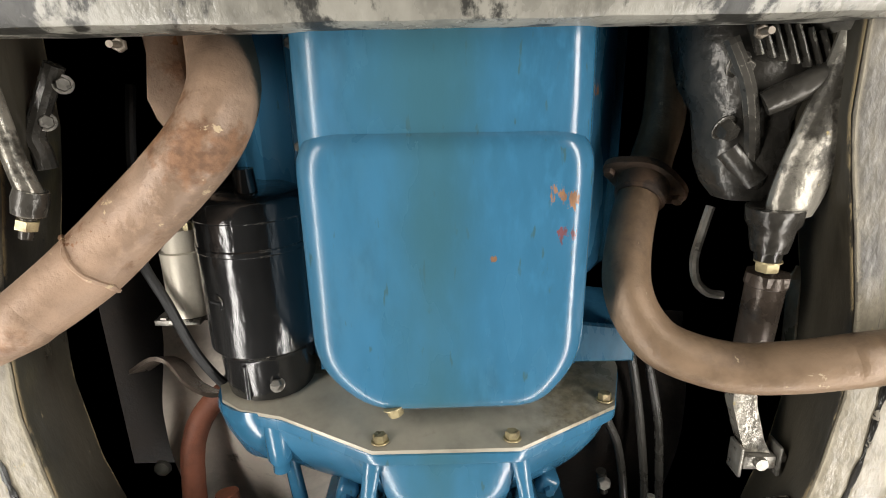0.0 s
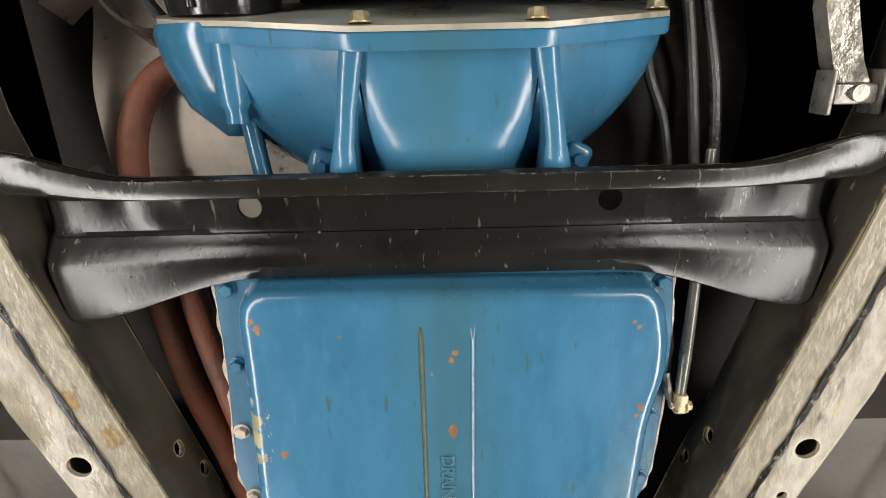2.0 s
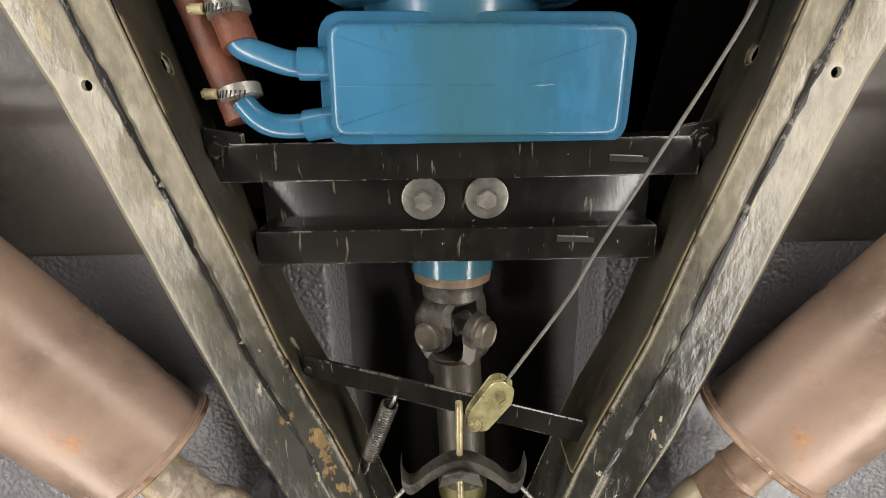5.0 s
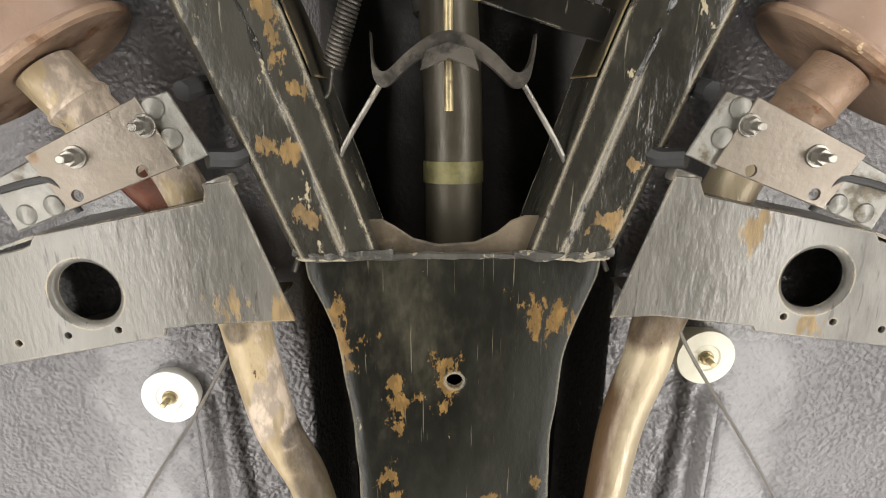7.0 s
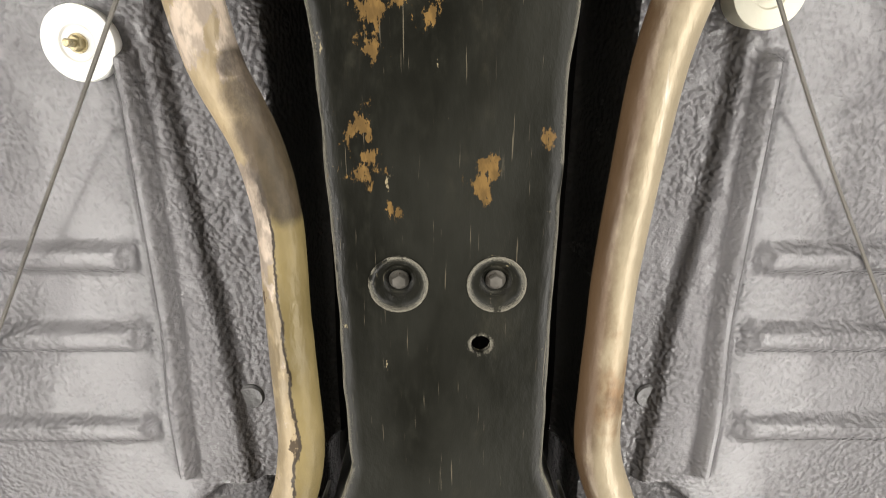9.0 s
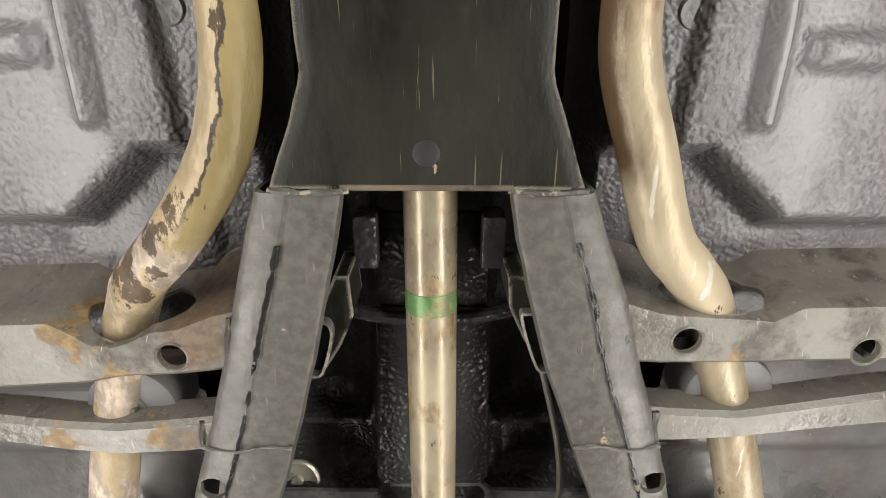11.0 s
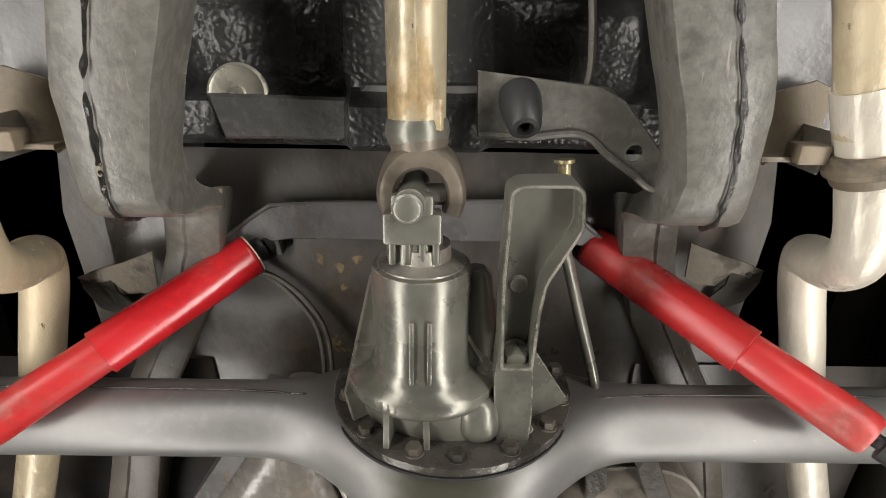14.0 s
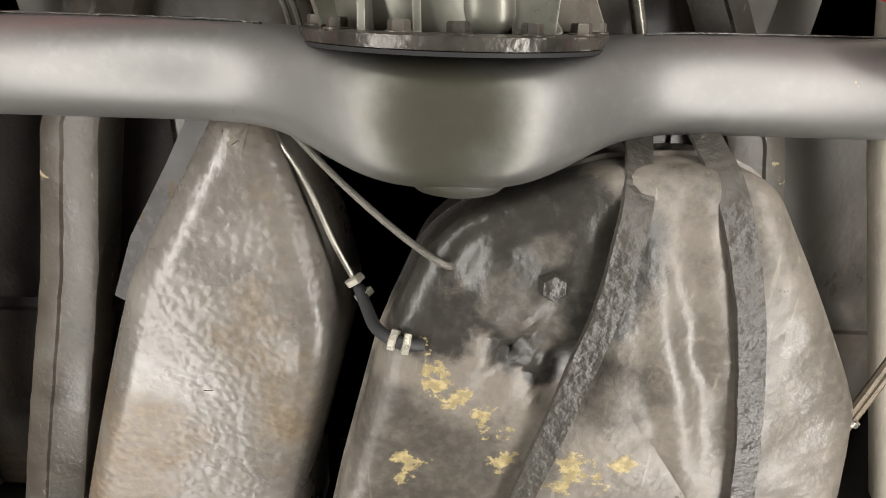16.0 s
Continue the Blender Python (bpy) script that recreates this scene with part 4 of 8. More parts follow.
def rear_rail(s):
    """Runs back from the centre box, then climbs over the axle and on to the tail."""
    if s < 0:
        edges = [(2.759, 0.078, 0.172), (2.817, 0.089, 0.191), (2.917, 0.112, 0.219), (3.04, 0.143, 0.256), (3.14, 0.172, 0.290), (3.20, 0.192, 0.309), (3.25, 0.209, 0.322),
                 (3.30, 0.223, 0.332), (3.345, 0.237, 0.340), (3.40, 0.251, 0.342), (3.43, 0.258, 0.343)]
    else:
        edges = [(2.759, 0.095, 0.186), (2.813, 0.105, 0.206), (2.88, 0.122, 0.236), (2.98, 0.150, 0.266), (3.04, 0.172, 0.288), (3.09, 0.189, 0.305), (3.14, 0.208, 0.320), (3.21, 0.234, 0.340),
                 (3.25, 0.249, 0.352), (3.32, 0.270, 0.371), (3.36, 0.284, 0.378), (3.41, 0.297, 0.380), (3.43, 0.302, 0.381)]
    path = [(y, (a + b) / 2 - s * MID, b - a, 1.842 + 0.008 * smooth01(3.34, 3.43, y), 0.112) for y, a, b in edges]
    o = 0.016 if s < 0 else 0.034
    path += [(y, cx + o * (1 - smooth01(3.5, 3.9, y)), w, zb, h) for y, cx, w, zb, h in
             ((3.46, 0.297, 0.084, 1.856, 0.12), (3.485, 0.301, 0.086, 1.874, 0.13), (3.50, 0.304, 0.088, 1.905, 0.13), (3.51, 0.308, 0.09, 1.955, 0.12), (3.52, 0.312, 0.092, 2.01, 0.11), (3.54, 0.320, 0.092, 2.06, 0.10), (3.62, 0.345, 0.090, 2.09, 0.10),
              (3.75, 0.40, 0.090, 2.10, 0.10), (3.95, 0.512 if s < 0 else 0.52, 0.092, 2.10, 0.10), (4.20, 0.582, 0.105, 2.11, 0.10), (4.62, 0.716, 0.126, 2.11, 0.10), (4.80, 0.77, 0.13, 2.11, 0.10))]
    rings = []
    for y, cx, w, zb, h in lerp_rows(path, 190):
        xi, xo = MID + s * (cx - w / 2), MID + s * (cx + w / 2)
        e = s * 0.012
        lap = s * (w * 0.62)
        top = s * 0.016                                              # the inner side leans outward
        q = [(xi + top, zb + h), (xi, zb + 0.012), (xi + e * 0.3, zb + 0.004), (xi + e, zb), (xi + lap - s * 0.004, zb), (xi + lap, zb - 0.004), (xo - e, zb - 0.003), (xo - e * 0.3, zb + 0.002),
             (xo, zb + 0.012), (xo, zb + h)]
        q += [(xo - s * 0.005, zb + h), (xo - s * 0.005, zb + 0.014), (xo - e, zb + 0.004), (xi + e, zb + 0.006), (xi + s * 0.005, zb + 0.014), (xi + top + s * 0.005, zb + h)]      # hollow
        rings.append([(x + 0.0012 * noise.noise(Vector((x, y, z)) * 30), y, z + 0.001 * noise.noise(Vector((y, x, z)) * 28)) for x, z in q])
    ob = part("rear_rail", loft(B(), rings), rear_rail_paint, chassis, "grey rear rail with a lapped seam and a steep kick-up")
    big, small = ((-0.269, 3.155), (-0.288, 3.221)) if s < 0 else ((0.302, 3.148), (0.315, 3.207))
    cut(ob, [cyl(B(), (*big, 1.8), (*big, 2.0), 0.0175), cyl(B(), (*small, 1.8), (*small, 2.0), 0.0075)])
    seam = [(MID + s * (cx - w / 2 + w * 0.62), y, zb - 0.002) for y, cx, w, zb, h in path[1:16]]
    seam = [(x + 0.004 * noise.noise(Vector((x, y * 9, 3))), y, z) for x, y, z in seam]
    part("weld_seam", bead(B(), seam, 0.0030, 24), seam_mat, chassis)
    x0, x1 = (-0.162, -0.273) if s < 0 else (0.192, 0.300)
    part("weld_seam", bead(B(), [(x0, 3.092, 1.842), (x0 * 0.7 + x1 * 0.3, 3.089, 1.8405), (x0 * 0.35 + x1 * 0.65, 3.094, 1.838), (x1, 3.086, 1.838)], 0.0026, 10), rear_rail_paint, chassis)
    # folded bracket on the inner face, with a bright cut edge
    plate = [(-0.083, 2.868), (-0.080, 2.919), (-0.097, 2.960), (-0.121, 2.999), (-0.145, 3.000), (-0.128, 2.93), (-0.100, 2.868)] if s < 0 else [(0.102, 2.868), (0.105, 2.908), (0.125, 2.952), (0.148, 2.988), (0.170, 2.988), (0.150, 2.93), (0.122, 2.868)]
    rings = [[(x, y, 1.872) for x, y in plate], [(x, y, 1.95) for x, y in plate]]
    part("inner_brace", loft(B(), rings), frame_paint, chassis)
    loop = [(-0.120, 2.921), (-0.108, 2.925), (-0.106, 2.945), (-0.120, 2.992), (-0.136, 2.997)] if s < 0 else [(0.137, 2.912), (0.125, 2.910), (0.119, 2.918), (0.141, 2.984), (0.160, 2.990)]
    line = spline([(x, y, 0) for x, y in loop], 4)
    strip = []
    for i, p in enumerate(line):
        d = (line[min(i + 1, len(line) - 1)] - line[max(i - 1, 0)]).normalized()
        k = Vector((-d.y, d.x, 0)) * 0.0016
        strip.append([(p.x - k.x, p.y - k.y, 1.858), (p.x + k.x, p.y + k.y, 1.858), (p.x + k.x, p.y + k.y, 1.90), (p.x - k.x, p.y - k.y, 1.90)])
    part("brace_foot", loft(B(), strip), arm_mat, chassis, "bright cut edge of the folded bracket")
    hole = [(x + s * 0.004, y) for x, y in loop[1:4]] + [(loop[4][0] + s * 0.004, loop[4][1] - 0.006), (loop[0][0] + s * 0.008, loop[0][1] + 0.002)]
    # black sheet painted in for the shaded gap, nothing is cut here
    part("brace_gap", slab(B(), hole, 1.869, 1.8705, 0.0004), hole_black, chassis)


rear_rail(-1)
rear_rail(1)


def front_crossmember():
    bm = B()
    prof = [(-0.26, 1.88), (-0.26, 1.815), (-0.245, 1.802), (-0.12, 1.799), (-0.09, 1.801), (-0.078, 1.808), (-0.073, 1.82), (-0.073, 1.88)]
    rings = []
    for x in np.linspace(-0.80, 0.80, 60):
        rings.append([(x, y + 0.0015 * noise.noise(Vector((x * 20, y * 20, z * 20))), z) for y, z in prof])
    loft(bm, rings)
    part("front_crossmember", bm, worn_front, chassis, "worn pale front crossmember with black and rusty chips")
    for x, y in ((-0.335, -0.062), (0.375, -0.062)):
        part("stud", cyl(hexbolt(B(), (x, y, 1.845), (0, 0, -1), 0.008, 0.006), (x, y, 1.845), (x, y, 1.823), 0.004), hanger_steel, chassis)


# ---- engine and gearbox group, in its own datum ----
origin_y[0] = FRONT
front_crossmember()


def oil_pan():
    t = thing("oil_pan", "blue engine oil pan with oily green film and rust spots", "oil pan", (0.02, 0.2, 1.84))
    bm = B()
    poly = round_poly([(-0.166, 0.028), (0.211, 0.030), (0.208, 0.35), (0.152, 0.427), (-0.092, 0.429), (-0.165, 0.355)], [0.062, 0.062, 0.07, 0.08, 0.08, 0.07], 6)
    dish(bm, poly, 1.838, 1.99, 0.034, 0.004, 7)
    rings = []
    for y in np.linspace(-0.42, 0.20, 30):
        zb = 1.850 + 0.02 * (1 - smooth01(-0.30, 0.02, y))
        w0, w1 = -0.160, 0.205
        q = []
        for i in range(7):
            a = math.pi / 2 * i / 6
            q.append((w0 + 0.04 * (1 - math.cos(a)), zb + 0.04 * (1 - math.sin(a))))
        for i in range(7):
            a = math.pi / 2 * (1 - i / 6)
            q.append((w1 - 0.04 * (1 - math.cos(a)), zb + 0.04 * (1 - math.sin(a))))
        q = [(w0, 1.99)] + q + [(w1, 1.99)]
        rings.append([(x, y, z) for x, z in q])
    loft(bm, rings)
    part("sump", bm, blue, t)
    part("drain_plug", hexbolt(B(), (-0.056, 0.413, 1.852), (0.25, 0.9, -0.15), 0.0115, 0.012, 0.015), brass, t, "yellow zinc drain plug")
    bm = slab(B(), [(-0.185, -0.42), (0.23, -0.42), (0.23, 0.43), (-0.185, 0.43)], 1.985, 1.992)
    part("rim", bm, blue, t)


oil_pan()


def engine_block():
    t = thing("engine_block", "blue painted engine block with grime", "engine", (0.02, 0.1, 2.0))
    bm = box(B(), (0.02, 0.0, 2.13), (0.44, 0.84, 0.27), None, 0.015)
    part("crankcase", bm, blue, t)
    part("rear_ear", slab(B(), [(0.20, 0.335), (0.306, 0.350), (0.312, 0.356), (0.312, 0.408), (0.20, 0.408)], 1.95, 2.12, 0.004), blue, t)
    for s in (-1, 1):
        part("cylinder_bank", box(B(), (0.02 + s * (0.24 if s > 0 else 0.27), -0.02, 2.21 if s > 0 else 2.15), (0.14, 0.70, 0.16), turn(0, s * 35, 0), 0.02), blue, t)
    for y in (-0.12, 0.02, 0.16):
        part("side_bolt", hexbolt(B(), (-0.185, y + 0.05, 1.995), (0, 0, -1), 0.009), steel, t)


engine_block()


def bell_housing():
    t = thing("bell_housing", "blue converter housing behind a dull metal plate", "bell housing", (0.015, 0.5, 1.85))

    def lean(z):
        return 0.472 - 0.17 * (z - 1.845)
    pl = [(-0.088, 1.836), (0.120, 1.836), (0.274, 1.912), (0.305, 2.0), (0.305, 2.2), (-0.35, 2.2), (-0.352, 1.985), (-0.335, 1.945), (-0.30, 1.922), (-0.232, 1.905)]
    bm = B()
    loft(bm, [[(x, lean(z) + d, z) for x, z in pl] for d in (0.0, 0.006)])
    part("cover_plate", bm, plate_grey, t, "dull metal front plate with a ragged yellowed lower edge")
    for (x, z) in ((-0.078, 1.853), (0.110, 1.853), (0.262, 1.925)):
        part("plate_bolt", hexbolt(B(), (x, lean(z), z), (0, -1, 0.1), 0.0105, 0.010, 0.013), brass, t)
    # a raised rim behind the plate, then a shell that shrinks towards the gearbox, notched between the two ribs
    rim = ccw(round_poly(pl, 0.012, 3))
    loft_rows = [(0.0065, 0.0), (0.008, -0.0015), (0.022, -0.0015), (0.025, 0.0), (0.026, 0.010)]
    part("rim", loft(B(), [[(x, lean(z) + d, z) for x, z in inset(rim, k)] for d, k in loft_rows]), blue, t)
    notch = [(-0.090, 1.840), (-0.078, 1.925), (0.108, 1.925), (0.121, 1.840)] + pl[2:]
    rings = []
    for u in np.linspace(0, 1, 16):
        k = 1 - 0.52 * u ** 1.9
        lift = 0.075 * u ** 1.8
        row = []
        for x, z in round_poly(notch, [0.006, 0.02, 0.02, 0.006] + [0.05] * (len(notch) - 4), 4):
            zz = 2.06 + (z - 2.06) * (0.975 - 0.425 * u ** 1.6) + lift * 0.4
            row.append((0.015 + (x - 0.015) * k * 0.985, lean(z) + 0.015 + 0.205 * u, zz))
        rings.append(row)
    part("shell", loft(B(), rings), blue, t, angle=50)
    for s, x0 in ((-1, -0.088), (1, 0.119)):
        rings = []
        for y, w, zb in ((0.490, 0.012, 1.841), (0.50, 0.013, 1.839), (0.56, 0.011, 1.845), (0.60, 0.012, 1.852), (0.63, 0.016, 1.864), (0.66, 0.022, 1.90)):
            x = x0 + s * 0.17 * (y - 0.49)
            rings.append([(x - w, y, 1.99), (x - w, y, zb + 0.006), (x - w * 0.6, y, zb + 0.0015), (x, y, zb), (x + w * 0.6, y, zb + 0.0015), (x + w, y, zb + 0.006), (x + w, y, 1.99)])
        part("side_rib", loft(B(), rings), blue, t)
    rings = []
    for u in np.linspace(0, 1, 22):
        zb = 1.847 + 0.016 * u + 0.10 * max(0.0, u - 0.42) ** 1.3
        half = 0.100 - 0.022 * u ** 1.5
        rings.append([(0.0155 + half * q, 0.492 + 0.19 * u, zb + (0.004 + 0.022 * u) * abs(q) ** 5) for q in np.linspace(-1, 1, 21)] + [(0.0155 + half, 0.492 + 0.19 * u, 2.06), (0.0155 - half, 0.492 + 0.19 * u, 2.06)])
    part("lower_bowl", loft(B(), rings), blue, t, angle=50)
    for x0, z0 in ((-0.150, 1.922), (0.185, 1.93)):
        lug = part("mount_lug", box(B(), (x0, 0.634, z0 + 0.03), (0.036, 0.036, 0.05), turn(0, 0, 20), 0.010, 3), blue, t)
        part("lug_bolt", hexbolt(B(), (x0, 0.636, z0 + 0.005), (0, 0, -1), 0.009, 0.008), blue, lug)
    # round pocket for the starter
    bm = lathe(B(), (-0.272, 0.462, 2.0), (0, 1, 0.0), [(0, 0.085), (0.012, 0.088), (0.05, 0.080), (0.10, 0.06), (0.14, 0.02)], 32)
    part("starter_pocket", bm, blue, t)
    bm = lathe(B(), (-0.250, 0.474, 1.932), (0, 1, 0), [(0, 0.020), (0.01, 0.022), (0.08, 0.020), (0.09, 0.014), (0.105, 0.014)], 18)
    part("bolt_boss", bm, blue, t)
    part("boss_bolt", hexbolt(B(), (-0.250, 0.55, 1.928), (0, 1, -0.2), 0.009, 0.008), brass, t)
    part("filler_tube", tube(B(), [(-0.252, 0.545, 1.975), (-0.242, 0.60, 1.96), (-0.225, 0.70, 1.945), (-0.215, 0.80, 1.96)], 0.0125, 12), blue, t, "blue painted tube")


bell_housing()


def starter():
    t = thing("starter_motor", "gloss black starter motor beside the oil pan", "starter motor", (-0.27, 0.3, 1.92))
    x, z = -0.270, 2.002
    prof = [(0.128, 0), (0.128, 0.06), (0.136, 0.079), (0.142, 0.084), (0.165, 0.086), (0.167, 0.0845), (0.205, 0.0845), (0.207, 0.0865), (0.213, 0.0865), (0.215, 0.085), (0.37, 0.085), (0.374, 0.079), (0.385, 0.074), (0.43, 0.072), (0.452, 0.068), (0.452, 0)]
    part("motor_case", lathe(B(), (x, 0, z), (0, 1, 0), prof, 48), black_gloss, t)
    bm = B()
    cyl(bm, (x + 0.010, 0.135, z - 0.04), (x + 0.008, 0.095, z - 0.04), 0.0165, 0.015)
    cyl(bm, (x + 0.022, 0.140, z - 0.055), (x + 0.022, 0.128, z - 0.055), 0.006)
    part("end_post", bm, black_gloss, t)
    bm = lathe(B(), (-0.311, 0.283, 1.930), (-0.5, 0, -0.87), [(0, 0.0135), (0.003, 0.0135), (0.004, 0.011), (0.004, 0.0)], 20)
    part("pole_screw", bm, black_gloss, t)
    part("screw_slot", box(B(), (-0.3135, 0.283, 1.9258), (0.020, 0.0028, 0.002), turn(0, 30, 0)), hole_black, t)
    part("nose_bolt", hexbolt(B(), (-0.242, 0.425, 1.936), (0, -0.5, -1), 0.009, 0.010, 0.012), steel, t)
    part("nose_pin", cyl(B(), (-0.286, 0.39, 1.932), (-0.286, 0.445, 1.93), 0.0045), black_gloss, t)
    bm = lathe(B(), (-0.405, 0.20, 2.045), (0, 1, 0), [(0, 0.030), (0.035, 0.032), (0.037, 0.036), (0.145, 0.036), (0.148, 0.030)], 28)
    sol = part("solenoid", bm, cream_metal, t, "cream solenoid can")
    bm = box(B(), (-0.418, 0.352, 2.035), (0.075, 0.010, 0.05), None, 0.002)
    hexbolt(bm, (-0.440, 0.348, 2.02), (0, -1, -0.4), 0.009, 0.008)
    part("solenoid_bracket", bm, steel, sol)
    for x0 in (-0.43, -0.385):
        part("terminal_nut", hexbolt(B(), (x0, 0.20, 2.03), (0, -1, 0), 0.008, 0.012), brass, sol)


starter()


def pipe(name, label, pts, r, material, base=None, n=26, k=8, wob=0.0):
    t = thing(name, label, "exhaust pipe", base or pts[len(pts) // 2], group="exhaust pipes")
    part("pipe", tube(B(), pts, r, n, k, wob), material, t)
    return t


def front_exhausts():
    t = pipe("exhaust_downpipe", "fat rust-bloomed exhaust downpipe with a welded joint", [(-0.315, -0.13, 2.10), (-0.292, -0.086, 2.02), (-0.258, -0.018, 1.93), (-0.268, 0.038, 1.885), (-0.312, 0.091, 1.870),
             (-0.368, 0.142, 1.865), (-0.425, 0.196, 1.842), (-0.476, 0.237, 1.806), (-0.515, 0.259, 1.795), (-0.75, 0.36, 1.785)], [0.045] * 6 + [0.0445, 0.039, 0.037, 0.036], pipe_rusty)
    rim = Vector((-0.422, 0.193, 1.843))
    d, u, v = frame_of((-0.62, 0.49, -0.30))
    ring_pts = [rim + u * (math.cos(a) * 0.0445) + v * (math.sin(a) * 0.0445) + d * (0.004 * math.sin(3 * a)) for a in np.linspace(0, 2 * math.pi, 25)]
    part("weld_ring", bead(B(), ring_pts, 0.0035, 4), pipe_rusty, t)
    bm = lathe(B(), (-0.312, -0.115, 2.075), (0.25, 0.5, -0.8), [(0, 0.060), (0.006, 0.066), (0.022, 0.066), (0.026, 0.060), (0.027, 0.046)], 28)
    part("flange_collar", bm, pipe_dark, t)
    t2 = thing("exhaust_manifold", "rusty cast exhaust manifold", "exhaust manifold", (-0.33, -0.02, 2.06))
    bm = B()
    rings = []
    for y, w, h in ((-0.26, 0.05, 0.05), (-0.12, 0.045, 0.06), (-0.06, 0.040, 0.06), (0.0, 0.046, 0.07), (0.03, 0.036, 0.06), (0.055, 0.024, 0.04), (0.075, 0.015, 0.02)):
        rings.append([(-0.372 + w * math.cos(a) * 0.9 + 0.02 * noise.noise(Vector((y * 9, a, 0))), y, 2.06 + h * math.sin(a)) for a in np.linspace(0, 2 * math.pi, 14, endpoint=False)])
    part("casting", loft(bm, rings), pipe_rusty, t2)
    t = pipe("exhaust_downpipe", "burnt brown exhaust pipe that bends under the steering", [(0.395, -0.30, 2.15), (0.396, -0.08, 2.14), (0.392, 0.045, 2.125), (0.368, 0.115, 2.10), (0.322, 0.185, 2.03), (0.290, 0.240, 1.960),
             (0.281, 0.280, 1.915), (0.296, 0.317, 1.890), (0.328, 0.343, 1.868), (0.399, 0.358, 1.843), (0.464, 0.346, 1.818), (0.522, 0.330, 1.802), (0.565, 0.322, 1.797), (0.80, 0.295, 1.79)], 0.034, pipe_dark)
    c = Vector((0.352, 0.140, 2.074))
    d = Vector((-0.42, 0.62, -0.62)).normalized()
    side = Vector((0.93, 0.30, -0.20))
    side = (side - d * side.dot(d)).normalized()
    up = d.cross(side)
    oval = []
    for a in np.linspace(0, 2 * math.pi, 36, endpoint=False):
        r = 0.046 + 0.024 * abs(math.cos(a)) ** 3
        oval.append(c + side * (math.cos(a) * r) + up * (math.sin(a) * 0.050))
    rings = [[p * 1.0 + d * h + (c - p) * k for p in oval] for h, k in ((0.0, 0.10), (0.002, 0.0), (0.014, 0.0), (0.017, 0.08), (0.018, 0.25))]
    col = part("joint_collar", loft(B(), rings), rust_flange, t, "rust-brown oval pipe flange")
    part("pipe_sleeve", lathe(B(), c + d * 0.015, d, [(0, 0.043), (0.004, 0.042), (0.03, 0.040), (0.034, 0.0355)], 28), rust_flange, col)
    for k in (-1, 1):
        part("collar_bolt", hexbolt(B(), c + side * (k * 0.057) + d * 0.016, d, 0.0095, 0.010), rust_flange, col)


front_exhausts()


joint_steel = mat("dark_forged_steel", (0.10, 0.090, 0.075), 0.42, 0.5, var=0.35, big=14, stain=(0.04, 0.036, 0.03), stain_at=0.52, stain_scale=16, bump=0.25, bump_scale=80)
worn_arm = mat("worn_greasy_steel", (0.26, 0.24, 0.20), 0.3, 0.5, var=0.35, big=14, stain=(0.05, 0.045, 0.035), stain_at=0.53, stain_scale=12, bump=0.5, bump_scale=70,
               fleck=(0.34, 0.27, 0.12), fleck_at=0.64, fleck_scale=22)


